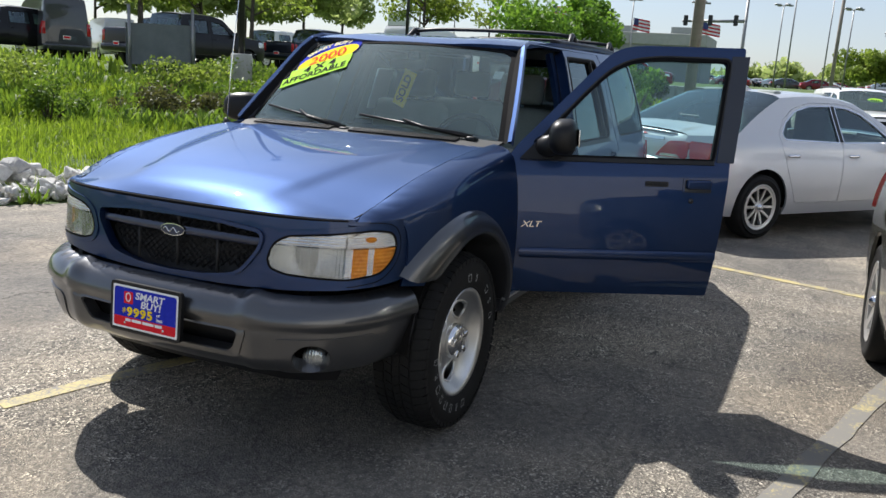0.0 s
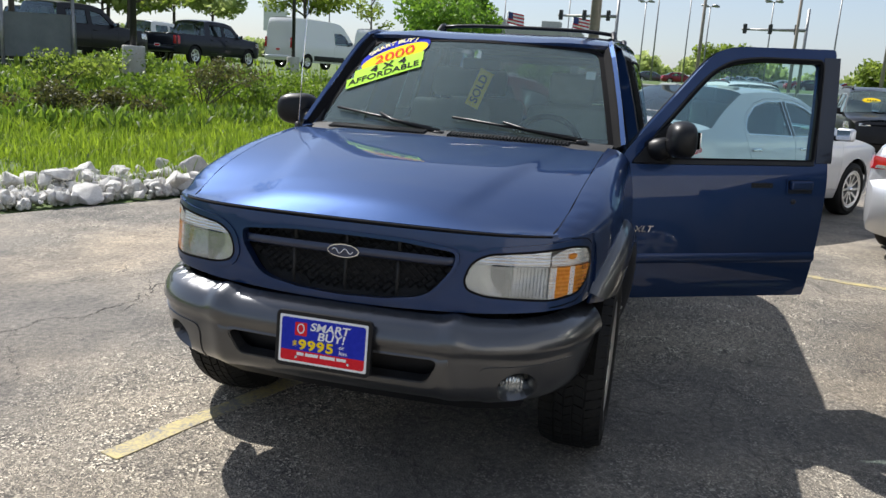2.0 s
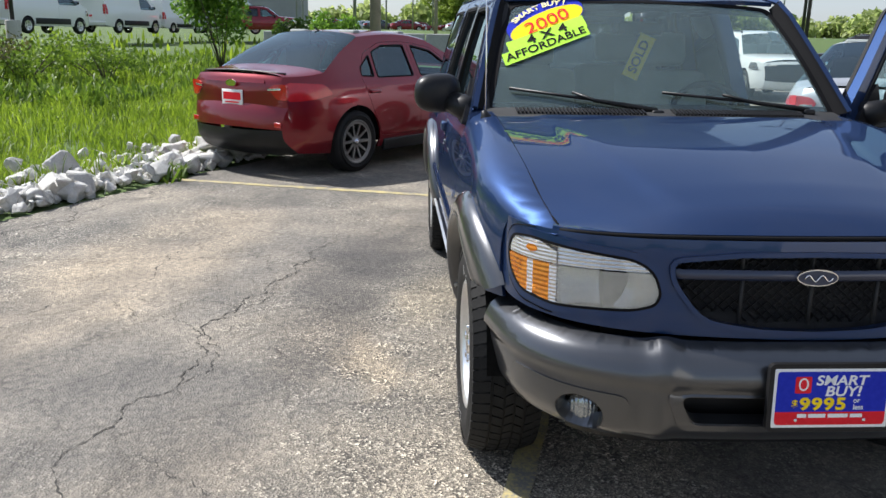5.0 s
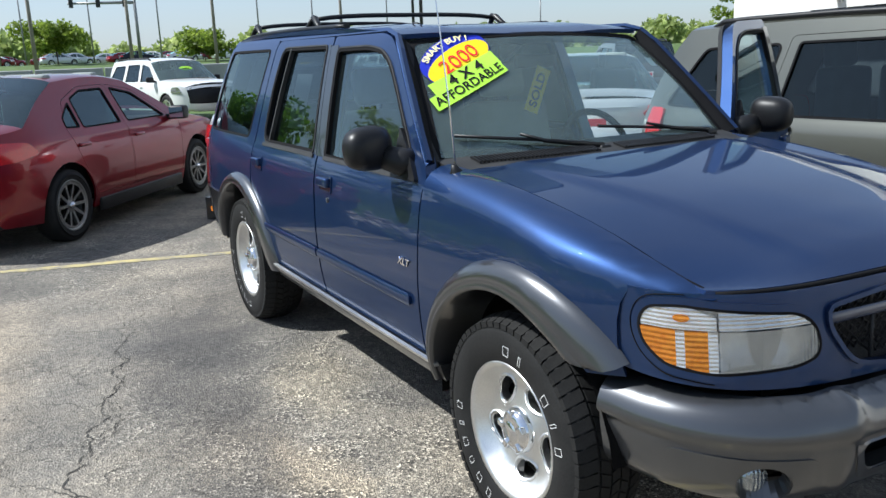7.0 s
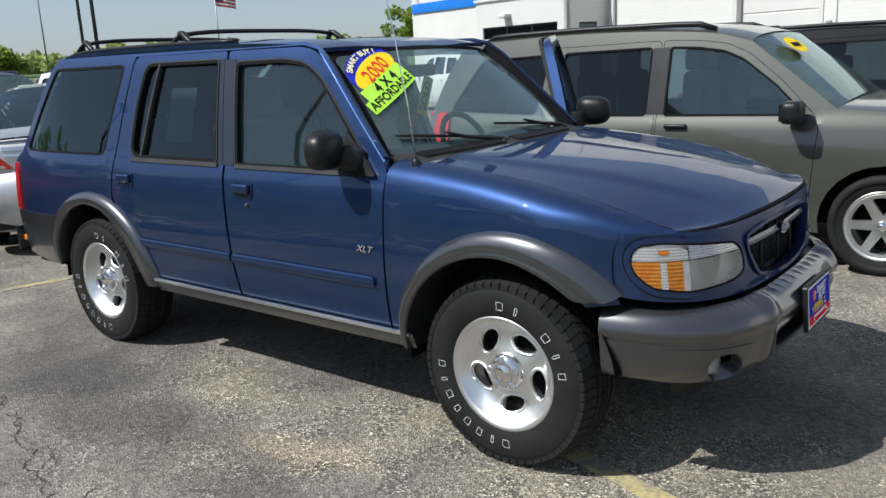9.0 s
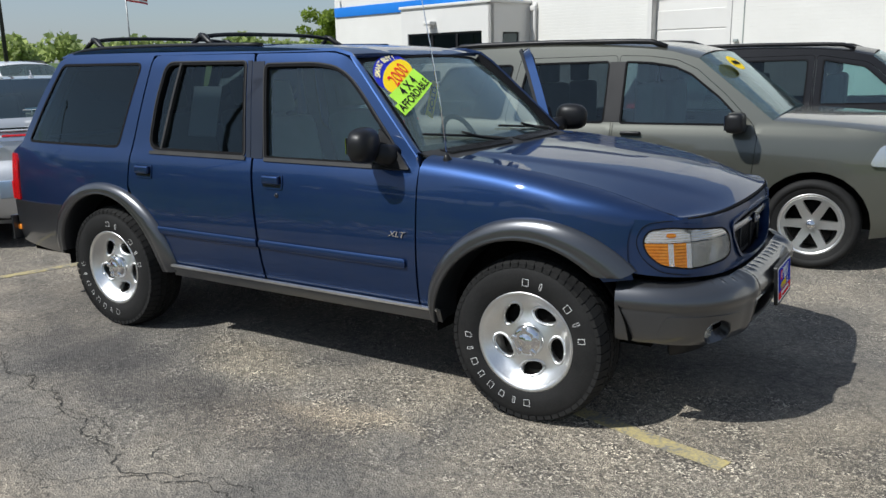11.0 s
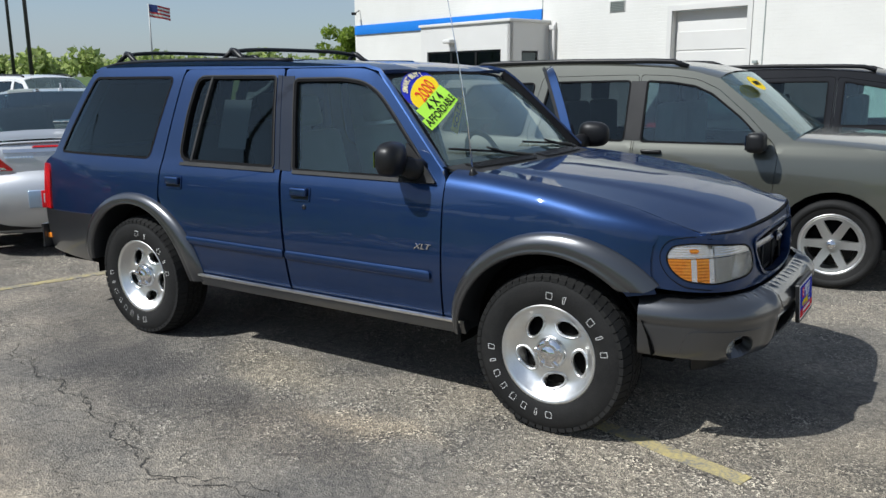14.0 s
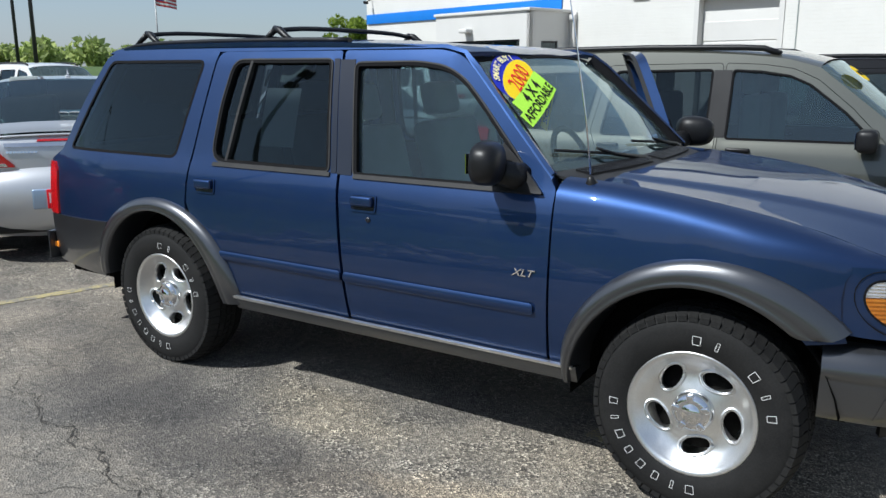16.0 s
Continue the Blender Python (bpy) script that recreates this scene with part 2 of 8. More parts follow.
def sheet(outline, fn, hint, holes=(), step=0.05, thick=0.012):
    """A curved panel: a flat outline with holes, filled with triangles, laid onto the surface fn(u, v), with its rim turned in."""
    from mathutils.geometry import delaunay_2d_cdt
    loops = [dense(outline, step)] + [dense(h, step) for h in holes]
    pts, edges = [], []
    for lp in loops:
        k = len(pts)
        pts += lp
        edges += [(k + i, k + (i + 1) % len(lp)) for i in range(len(lp))]
    us, vs = [p[0] for p in loops[0]], [p[1] for p in loops[0]]
    rim = np.array(pts)
    for u in np.arange(min(us) + step / 2, max(us), step):
        for v in np.arange(min(vs) + step / 2, max(vs), step):
            if inside(loops[0], u, v) and not any(inside(h, u, v) for h in loops[1:]):
                if ((rim - (u, v)) ** 2).sum(1).min() > (0.45 * step) ** 2:
                    pts.append((u, v))
    co, _, tris, *_ = delaunay_2d_cdt([Vector(p) for p in pts], edges, [], 0, 1e-6)
    keep = []
    for t in tris:
        x, y = sum(co[i][0] for i in t) / 3, sum(co[i][1] for i in t) / 3
        a, b, c = (co[i] for i in t)
        size = abs((b[0] - a[0]) * (c[1] - a[1]) - (c[0] - a[0]) * (b[1] - a[1]))
        longest = max(math.dist(a, b), math.dist(b, c), math.dist(a, c))
        if size > 2e-4 * longest and inside(loops[0], x, y) and not any(inside(h, x, y) for h in loops[1:]):
            keep.append(tuple(t))
    bm = bmesh.new()
    vv = [bm.verts.new(fn(p[0], p[1])) for p in co]
    for t in keep:
        try:
            bm.faces.new([vv[i] for i in t])
        except ValueError:
            pass
    for v in [v for v in bm.verts if not v.link_faces]:
        bm.verts.remove(v)
    bm.normal_update()
    total = sum((f.normal * f.calc_area() for f in bm.faces), Vector())
    turn_sign = -1 if total.dot(Vector(hint)) < 0 else 1
    if turn_sign < 0:
        bmesh.ops.reverse_faces(bm, faces=bm.faces[:])
        bm.normal_update()
    for f in bm.faces:
        f.smooth = True
    even = {}
    e = 0.4 * step
    for v, p in zip(vv, co):
        if v.is_valid and v.link_faces:
            du = Vector(fn(p[0] + e, p[1])) - Vector(fn(p[0] - e, p[1]))
            dv = Vector(fn(p[0], p[1] + e)) - Vector(fn(p[0], p[1] - e))
            n = du.cross(dv)
            if n.length > e * e * 0.4:
                even[v] = n.normalized() * turn_sign
    if thick:
        border = [e for e in bm.edges if e.is_boundary]
        normals = {v: even.get(v, v.normal).copy() for e in border for v in e.verts}
        low = {}
        for v, n in normals.items():
            low[v] = bm.verts.new(v.co - n * thick)
        for e in border:
            f = e.link_faces[0]
            a, b = e.verts
            for lp in f.loops:
                if lp.vert == a and lp.link_loop_next.vert == b:
                    a, b = b, a
                    break
            top = bm.faces.new((a, b, low[b], low[a]))
            e.smooth = False
    layer = bm.verts.layers.float_vector.new("even_normal")
    for v, n in [(v, even[v]) for v in bm.verts if v in even]:
        v[layer] = n
    return bm


def lathe(profile, n=40, axis="y"):
    """Turn (radius, along) points about an axis."""
    bm = bmesh.new()
    rings = []
    for r, a in profile:
        ring = []
        for k in range(n):
            c, s = math.cos(2 * math.pi * k / n) * r, math.sin(2 * math.pi * k / n) * r
            ring.append(bm.verts.new((c, a, s) if axis == "y" else (c, s, a) if axis == "z" else (a, c, s)))
        rings.append(ring)
    for r0, r1 in zip(rings, rings[1:]):
        for k in range(n):
            f = bm.faces.new((r0[k], r0[(k + 1) % n], r1[(k + 1) % n], r1[k]))
            f.smooth = True
    bmesh.ops.recalc_face_normals(bm, faces=bm.faces[:])
    return bm


def box(sx, sy, sz, at=(0, 0, 0), bevel=0.0, seg=2, m=None):
    bm = bmesh.new()
    bmesh.ops.create_cube(bm, size=1, matrix=Matrix.Translation(at) @ Matrix.Diagonal((sx, sy, sz, 1)))
    if bevel:
        bmesh.ops.bevel(bm, geom=bm.edges[:], offset=bevel, segments=seg, affect="EDGES", profile=0.6)
        for f in bm.faces:
            f.smooth = seg > 1
    if m:
        bmesh.ops.transform(bm, matrix=m, verts=bm.verts[:])
    return bm


def join(*bms):
    out = bms[0]
    for b in bms[1:]:
        me = bpy.data.meshes.new("tmp")
        b.to_mesh(me)
        b.free()
        out.from_mesh(me)
        bpy.data.meshes.remove(me)
    return out


def tube(points, radius, n=8, closed=False, flat=1.0):
    """A round bar along points; radius may be a list."""
    bm = bmesh.new()
    pts = [Vector(p) for p in points]
    rad = radius if isinstance(radius, (list, tuple)) else [radius] * len(pts)
    rings, up = [], Vector((0, 0, 1))
    for i, p in enumerate(pts):
        d = (pts[min(i + 1, len(pts) - 1)] - pts[max(i - 1, 0)]).normalized()
        side = d.cross(up)
        side = side.normalized() if side.length > 0.05 else Vector((1, 0, 0))
        top = side.cross(d).normalized()
        rings.append([bm.verts.new(p + rad[i] * (side * math.cos(2 * math.pi * k / n) + top * flat * math.sin(2 * math.pi * k / n))) for k in range(n)])
    for r0, r1 in zip(rings, rings[1:]):
        for k in range(n):
            bm.faces.new((r0[k], r0[(k + 1) % n], r1[(k + 1) % n], r1[k])).smooth = True
    bm.faces.new(rings[0])
    bm.faces.new(rings[-1][::-1])
    bmesh.ops.recalc_face_normals(bm, faces=bm.faces[:])
    return bm


def lerp(table, x):
    """Piecewise linear look-up in ((x, y), ...)."""
    if x <= table[0][0]:
        return table[0][1]
    for (a, p), (b, q) in zip(table, table[1:]):
        if x <= b:
            return p + (q - p) * (x - a) / (b - a)
    return table[-1][1]


def smooth_lerp(table, x):
    xs = [t[0] for t in table]
    if x <= xs[0]:
        return table[0][1]
    if x >= xs[-1]:
        return table[-1][1]
    i = next(k for k in range(len(xs) - 1) if x <= xs[k + 1])
    def slope(k):
        if k in (0, len(xs) - 1):
            j = 0 if k == 0 else len(xs) - 2
            return (table[j + 1][1] - table[j][1]) / (xs[j + 1] - xs[j])
        return (table[k + 1][1] - table[k - 1][1]) / (xs[k + 1] - xs[k - 1])
    h = xs[i + 1] - xs[i]
    t = (x - xs[i]) / h
    return ((2 * t**3 - 3 * t**2 + 1) * table[i][1] + (t**3 - 2 * t**2 + t) * h * slope(i)
            + (3 * t**2 - 2 * t**3) * table[i + 1][1] + (t**3 - t**2) * h * slope(i + 1))


def words(name, text, size, m, material, parent, depth=0.001, shear=0.0, squash=1.0, align="CENTER", bold=0.012):
    """Lettering in the built-in font, as a mesh."""
    c = bpy.data.curves.new(name, "FONT")
    c.body, c.size, c.extrude, c.shear, c.align_x, c.align_y = text, size, depth, shear, align, "CENTER"
    c.offset = size * bold
    tmp = new("tmp", c)
    me = bpy.data.meshes.new_from_object(tmp.evaluated_get(bpy.context.evaluated_depsgraph_get()))
    bpy.data.objects.remove(tmp)
    bpy.data.curves.remove(c)
    me.transform(m @ Matrix.Diagonal((squash, 1, 1, 1)))
    me.materials.clear()
    return part(name, me, material, parent)


def disc_points(r, n=40, cx=0, cy=0, ry=None):
    return [(cx + r * math.cos(2 * math.pi * k / n), cy + (ry or r) * math.sin(2 * math.pi * k / n)) for k in range(n)]


# ---- wheels ----
def spoke_holes(style, r):
    holes = []
    if style == "slot":
        for k in range(5):
            a = 2 * math.pi * k / 5 + 0.87
            pts = []
            for u, v in disc_points(0.150 * r, 18, ry=0.262 * r):
                u, v = u + 0.0, v
                c, s = math.cos(-0.35), math.sin(-0.35)
                u, v = u * c - v * s, u * s + v * c
                u += 0.66 * r
                pts.append((u * math.cos(a) - v * math.sin(a), u * math.sin(a) + v * math.cos(a)))
            holes.append(pts)
    else:
        n, gap, r0, r1 = style
        for k in range(n):
            a0, a1 = 2 * math.pi * k / n, 2 * math.pi * (k + 1) / n
            half0, half1 = gap / (2 * r0 * r), gap * 0.8 / (2 * r1 * r)
            pts = [(r0 * r * math.cos(t), r0 * r * math.sin(t)) for t in np.linspace(a0 + half0, a1 - half0, 3)]
            pts += [(r1 * r * math.cos(t), r1 * r * math.sin(t)) for t in np.linspace(a1 - half1, a0 + half1, 6)]
            holes.append(rounded(pts, 0.012, 2))
    return holes


def make_wheel(car, at, out, r, rim, width, style, label="", tread=False, rim_mat=None, cap=0.30, letters=False):
    """A wheel under a car: tyre with shoulder and tread, rim with its openings, brake disc behind. out: +1 left, -1 right."""
    w = new("wheel")
    w.parent = car
    w.matrix_basis = Matrix.Translation(at) @ (pose(0, 0, 0, 0, 0, 180) if out < 0 else Matrix())
    h = width / 2
    prof = [(rim, -h * 0.86), (rim + 0.012, -h * 0.92), (rim + 0.05, -h * 1.0), (r - 0.06, -h * 1.01), (r - 0.025, -h * 0.93), (r - 0.006, -h * 0.80), (r, -h * 0.45),
            (r + 0.001, 0), (r, h * 0.45), (r - 0.006, h * 0.80), (r - 0.025, h * 0.93), (r - 0.06, h * 1.01), (rim + 0.055, h * 1.0), (rim + 0.045, h * 0.985),
            (rim + 0.012, h * 0.92), (rim, h * 0.86)]
    tyre = part("tyre", lathe(prof, 56), M["rubber"], w, label)
    if tread:
        bm = bmesh.new()
        n = 58
        for k in range(n):
            for row, (y0, y1, lean) in enumerate(((h * 0.50, h * 0.97, 0.25), (h * 0.14, h * 0.42, -0.3), (-h * 0.14, h * 0.08, 0.3), (-h * 0.42, -h * 0.2, -0.3), (-h * 0.97, -h * 0.50, 0.25))):
                a = 2 * math.pi * (k + 0.5 * (row % 2)) / n
                d = math.pi / n * 0.84
                vs = []
                for rr in (r - 0.012, r + 0.007):
                    for (yy, sk) in ((y0, 0), (y1, lean * 0.12)):
                        drop = 0.020 * max(0, abs(yy) / h - 0.62) / 0.35
                        for da in (-d, d):
                            t = a + da + sk
                            vs.append(bm.verts.new(((rr - drop) * math.cos(t), yy, (rr - drop) * math.sin(t))))
                for q in ((4, 5, 7, 6), (0, 4, 6, 2), (1, 3, 7, 5), (0, 1, 5, 4), (2, 6, 7, 3)):
                    bm.faces.new([vs[i] for i in q])
        bmesh.ops.recalc_face_normals(bm, faces=bm.faces[:])
        part("tread", bm, M["rubber"], w)
    rm = rim_mat or M["alloy"]
    barrel = lathe([(rim - 0.002, -h * 0.86), (rim - 0.03, -h * 0.7), (rim - 0.035, h * 0.4), (rim - 0.02, h * 0.72), (rim - 0.012, h * 0.84), (rim + 0.004, h * 0.93), (rim + 0.010, h * 0.90), (rim + 0.004, h * 0.84)], 48)
    rp = part("rim", barrel, rm, w)
    rd = rim - 0.014

    def face(u, v):
        q = math.hypot(u, v) / rd
        dish = smooth_lerp(((0, 0.56), (0.30, 0.56), (0.42, 0.50), (0.60, 0.40), (0.80, 0.44), (0.90, 0.58), (1.0, 0.80)), q) if style == "slot" else lerp(((0, 0.72), (0.3, 0.72), (1.0, 0.86)), q)
        return (u, h * dish, v)
    part("rim_face", sheet(disc_points(rd, 48), face, (0, 1, 0), spoke_holes(style, rd), 0.028, 0.03), rm, rp)
    if cap:
        cr, c0 = cap * rd, h * (0.56 if style == "slot" else 0.80)
        if style == "slot":
            dome = [(0.001, c0 + 0.040), (cr * 0.46, c0 + 0.039), (cr * 0.50, c0 + 0.034), (cr * 0.55, c0 + 0.037), (cr * 0.80, c0 + 0.030), (cr * 0.94, c0 + 0.018), (cr, c0 + 0.004), (cr * 1.02, c0 - 0.02)]
        else:
            dome = [(0.001, c0 + 0.026), (cr * 0.5, c0 + 0.025), (cr * 0.62, c0 + 0.018), (cr * 0.9, c0 + 0.014), (cr, c0 + 0.004), (cr * 1.02, h * 0.72)]
        part("centre_cap", lathe(dome, 32), M["chrome"], rp)
    if style == "slot":
        for k in range(5):
            a = 2 * math.pi * k / 5 + 0.87
            part("cap_lug", box(0.030, 0.022, 0.024, (0, 0, 0), 0.006, 2, m=Matrix.Translation((0.74 * cr * math.cos(a + 0.6), c0 + 0.030, 0.74 * cr * math.sin(a + 0.6))) @ pose(0, 0, 0, 0, -math.degrees(a + 0.6))), M["chrome"], rp)
            ring = []
            for u, v in disc_points(0.186 * rd, 20, ry=0.305 * rd):
                u, v = u * math.cos(-0.35) - v * math.sin(-0.35) + 0.66 * rd, u * math.sin(-0.35) + v * math.cos(-0.35)
                x, z = u * math.cos(a) - v * math.sin(a), u * math.sin(a) + v * math.cos(a)
                ring.append((x, face(x, z)[1] + 0.001, z))
            part("slot_lip", tube(ring + ring[:2], 0.0055, 6), rm, rp)
    part("brake_disc", lathe([(0.02, -0.01), (rim * 0.72, -0.01), (rim * 0.72, 0.012), (0.02, 0.012)], 32), M["under"], w)
    if letters:
        raised_letters(w, r, rim, h)
    return w


def raised_letters(w, r, rim, h):
    """Outlined white sidewall lettering, kept as plain hollow bars of its size."""
    mid = rim + 0.056
    for start, count, step in ((math.radians(266), 8, 0.232), (math.radians(92), 2, 0.26), (math.radians(138), 3, 0.27)):
        for k in range(count):
            bm = bmesh.new()
            a = start + k * step

            def patch(ra, rb, oa, ob):
                vs = []
                for rr in (ra, rb):
                    for off in (oa, ob):
                        t = a + off / mid
                        vs.append(bm.verts.new((rr * math.cos(t), h * 1.01 + 0.0012, rr * math.sin(t))))
                bm.faces.new((vs[0], vs[2], vs[3], vs[1]))
            wide = (0.014, 0.005, 0.011, 0.013, 0.010)[k % 5]
            for off in (-wide, wide):
                patch(mid - 0.015, mid + 0.015, off - 0.0008, off + 0.0008)
            for rr in (mid - 0.015, mid + 0.015):
                patch(rr - 0.0008, rr + 0.0008, -wide, wide)
            bmesh.ops.recalc_face_normals(bm, faces=bm.faces[:])
            part("sidewall_mark", bm, M["whiteprint"], w, "white raised sidewall mark")


# ---- other vehicles ----
def chaikin(pts, n=2):
    for _ in range(n):
        out = [pts[0]]
        for a, b in zip(pts, pts[1:]):
            out += [tuple(p * 0.75 + q * 0.25 for p, q in zip(a, b)), tuple(p * 0.25 + q * 0.75 for p, q in zip(a, b))]
        pts = out + [pts[-1]]
    return pts


def make_car(name, spec, m, colour, label, category="car", group="parked cars", wheel=(5, 0.05, 0.32, 0.9), lower=None, fine=0.07, sticker=None):
    """A whole car from its side outline: skin pieces along the top line, side panels with doors and panes, wheels, lamps, mirrors."""
    car = thing(name, m, label, category, group)
    wb, r, w = spec["wb"], spec["r"], spec["w"]
    body_mat, belt, roofz = M[colour], spec["belt"], spec["roof"]
    xf, xr = spec["xf"], spec["xr"]
    low = spec.get("low", 0.24)
    prof = ((low, w - 0.05), (low + 0.12, w - 0.015), (0.6, w), (belt - 0.2, w - 0.005), (belt - 0.04, w - 0.035), (belt, w - 0.055), (roofz - 0.04, w - spec.get("tumble", 0.24)), (roofz + 0.1, w - spec.get("tumble", 0.24) - 0.042))
    tf, tr_ = spec.get("tf", 0.22), spec.get("tr", 0.18)
    pf, pr = spec.get("pf", 0.9), spec.get("pr", 0.9)

    def half(x, z):
        y = smooth_lerp(prof, z)
        if x > xf - pf:
            y -= tf * ((x - xf + pf) / pf) ** 2.6
        if x < xr + pr:
            y -= tr_ * ((xr + pr - x) / pr) ** 2.6
        return y

    # the top line, piece by piece: control points (x, z, crown)
    pieces, line = spec["skin"], []
    for kind, pts in pieces:
        c = chaikin([tuple(p) for p in pts], 2)
        bm = bmesh.new()
        rows = []
        qs = [-1, -0.985, -0.94, -0.85, -0.65, -0.35, 0, 0.35, 0.65, 0.85, 0.94, 0.985, 1]
        for i, (x, z, cr) in enumerate(c):
            a, b = c[max(0, i - 1)], c[min(len(c) - 1, i + 1)]
            n2 = Vector((b[1] - a[1], -(b[0] - a[0]))).normalized()
            e = half(x, z)
            row = []
            for q in qs:
                d = cr * (1 - abs(q) ** 2.4) + 0.018 * (1 - abs(q) ** 12)
                row.append(bm.verts.new((x - n2.x * -d, q * e, z - n2.y * -d)))
            rows.append(row)
        for r0, r1 in zip(rows, rows[1:]):
            for k in range(len(qs) - 1):
                bm.faces.new((r0[k], r0[k + 1], r1[k + 1], r1[k])).smooth = True
        bmesh.ops.recalc_face_normals(bm, faces=bm.faces[:])
        mean = sum((f.normal * f.calc_area() for f in bm.faces), Vector())
        mid = sum((v.co for v in bm.verts), Vector()) / len(bm.verts) - Vector((-wb / 2, 0, 0.7))
        if mean.dot(mid) < 0:
            bmesh.ops.reverse_faces(bm, faces=bm.faces[:])
        mt = {"windscreen": M["wind"], "rear_window": M["car_glass"], "grille": M["plastic"], "rear_valance": M["plastic"], "bumper": body_mat, "lower_bumper": M[lower] if lower else body_mat}.get(kind, body_mat)
        part(kind, bm, mt, car)
        line += [(p[0], p[1]) for p in (c if not line else c[1:])]
    # side outline: the top line and the sill with wheel arches
    ar = spec.get("arch", r + 0.06)
    bottom = []
    for cx in (-wb, 0):
        a0 = math.asin((r - low) / ar)
        bottom += [(cx - ar * math.cos(t), r + ar * math.sin(t)) for t in np.linspace(-a0, math.pi + a0, 15)]
    outline = line[::-1]
    if outline[0][0] > outline[-1][0]:
        outline = outline[::-1]
    side = [outline[0]] + bottom + [outline[-1]] + outline[::-1][1:-1]
    doors, panes = spec["doors"], spec["panes"]
    gate = dict(pieces).get("tailgate", [])
    gate = sorted([(z, x, cr) for x, z, cr in chaikin([tuple(p) for p in gate], 2)]) if gate else []

    def tail_fn(off):
        def surf(y, z):
            x, cr = lerp([(a, b) for a, b, c in gate], z), lerp([(a, c) for a, b, c in gate], z)
            q = min(1, abs(y) / half(x, z))
            return (x - cr * (1 - q**2.4) - 0.018 * (1 - q**12) - off, y, z)
        return surf
    if spec.get("rear_lamps"):
        part("trunk_strip", sheet([(-0.44, 0.955), (0.44, 0.955), (0.44, 0.985), (-0.44, 0.985)], tail_fn(0.010), (-1, 0, 0), (), 0.06, 0.02), M["chrome"] if spec.get("chrome") else body_mat, car)
    for s in (1, -1):
        fn = lambda u, v, s=s: (u, s * half(u, v), v)
        hint = (0, s, 0)
        loose = [p for p in panes if not any(inside(d, sum(q[0] for q in p) / len(p), sum(q[1] for q in p) / len(p)) for d in doors)]
        part("side_panel", sheet(side, fn, hint, list(doors) + loose, fine, 0.02), body_mat, car)
        for d in doors:
            own = [p for p in panes if p not in loose and inside(d, sum(q[0] for q in p) / len(p), sum(q[1] for q in p) / len(p))]
            door = part("door", sheet(inset(d, 0.004), fn, hint, own, fine, 0.03), body_mat, car)
            hx, hz = min(p[0] for p in d) + 0.16, belt - spec.get("handle_drop", 0.13)
            part("handle", box(0.17, 0.035, 0.035, (hx, s * (half(hx, hz) + 0.012), hz), 0.014), M[spec["handle"]] if spec.get("handle") else M["chrome"] if spec.get("chrome") else body_mat, door)
        for i, p in enumerate(panes):
            tinted = spec.get("tint", 0)
            part("window", sheet(inset(p, -0.012), lambda u, v, s=s: (u, s * (half(u, v) - 0.012), v), hint, (), 0.12, 0.004), M["dark_glass"] if i >= 3 - tinted else M["car_glass"], car)
            part("window_trim", sheet(inset(p, -0.009), lambda u, v, s=s: (u, s * (half(u, v) + 0.003), v), hint, [inset(p, 0.006)], 0.12, 0.01), M["chrome"] if spec.get("chrome") else M["seal"], car)
        for a, b in spec.get("pillars", ()):
            part("pillar_trim", sheet(a + b[::-1], lambda u, v, s=s: (u, s * (half(u, v) + 0.0025), v), hint, (), 0.12, 0.006), M["plastic"], car)
        mx, mz = spec["mirror"]
        mir = part("mirror", box(0.13, 0.20, 0.15, (mx, s * (half(mx, mz) + 0.15), mz + 0.03), 0.045, 3), body_mat if spec.get("body_mirror") else M["plastic"], car)
        part("mirror_foot", box(0.07, 0.14, 0.06, (mx + 0.02, s * (half(mx, mz) + 0.03), mz - 0.02), 0.02), M["plastic"], mir)
        part("mirror_glass", box(0.004, 0.16, 0.11, (mx - 0.067, s * (half(mx, mz) + 0.15), mz + 0.03)), M["chrome"], mir)
        for kind, poly in spec["lamps"]:
            mt = {"headlight": "lamp", "tail_lamp": "redlens", "tail_clear": "lamp"}[kind]
            lamp = part(kind, sheet(rounded(poly, 0.04, 4), lambda u, v, s=s: (u, s * (half(u, v) + 0.022), v), hint, (), 0.05, 0.03), M[mt], car)
        for poly in spec.get("rear_lamps", ()):
            lamp = part("tail_lamp", sheet([(s * y, z) for y, z in rounded(poly, 0.03, 4)], tail_fn(0.014), (-1, 0, 0), (), 0.05, 0.03), M["redlens"], car)
            py = sum(p[0] for p in poly) / len(poly)
            part("clear_lens", sheet([(s * y, z) for y, z in rounded(spec.get("clear_lens", [(py - 0.13, 0.80), (py - 0.10, 0.835), (py + 0.10, 0.835), (py + 0.12, 0.80)]), 0.01, 3)], tail_fn(0.019), (-1, 0, 0), (), 0.05, 0.01), M["lamp"], lamp)
        for kind, x, ys, zs in spec["face_lamps"]:
            mt = {"headlight": "lamp", "tail_lamp": "redlens", "tail_clear": "lamp", "fog_lamp": "lamp"}[kind]
            part(kind, box(0.05, ys[1] - ys[0], zs[1] - zs[0], (x, s * (ys[0] + ys[1]) / 2, (zs[0] + zs[1]) / 2), 0.02, 3, ), M[mt], car)
        for cx in (0, -wb):
            make_wheel(car, (cx, s * (w - 0.115), r), s, r, spec["rim"], spec.get("tw", 0.22), wheel, cap=0.16, rim_mat=M[spec["rim_mat"]] if spec.get("rim_mat") else None)
    # floor, cabin and plates
    part("underbody", box(xf - xr - 0.5, 2 * w - 0.5, 0.1, ((xf + xr) / 2, 0, low + 0.08)), M["under"], car)
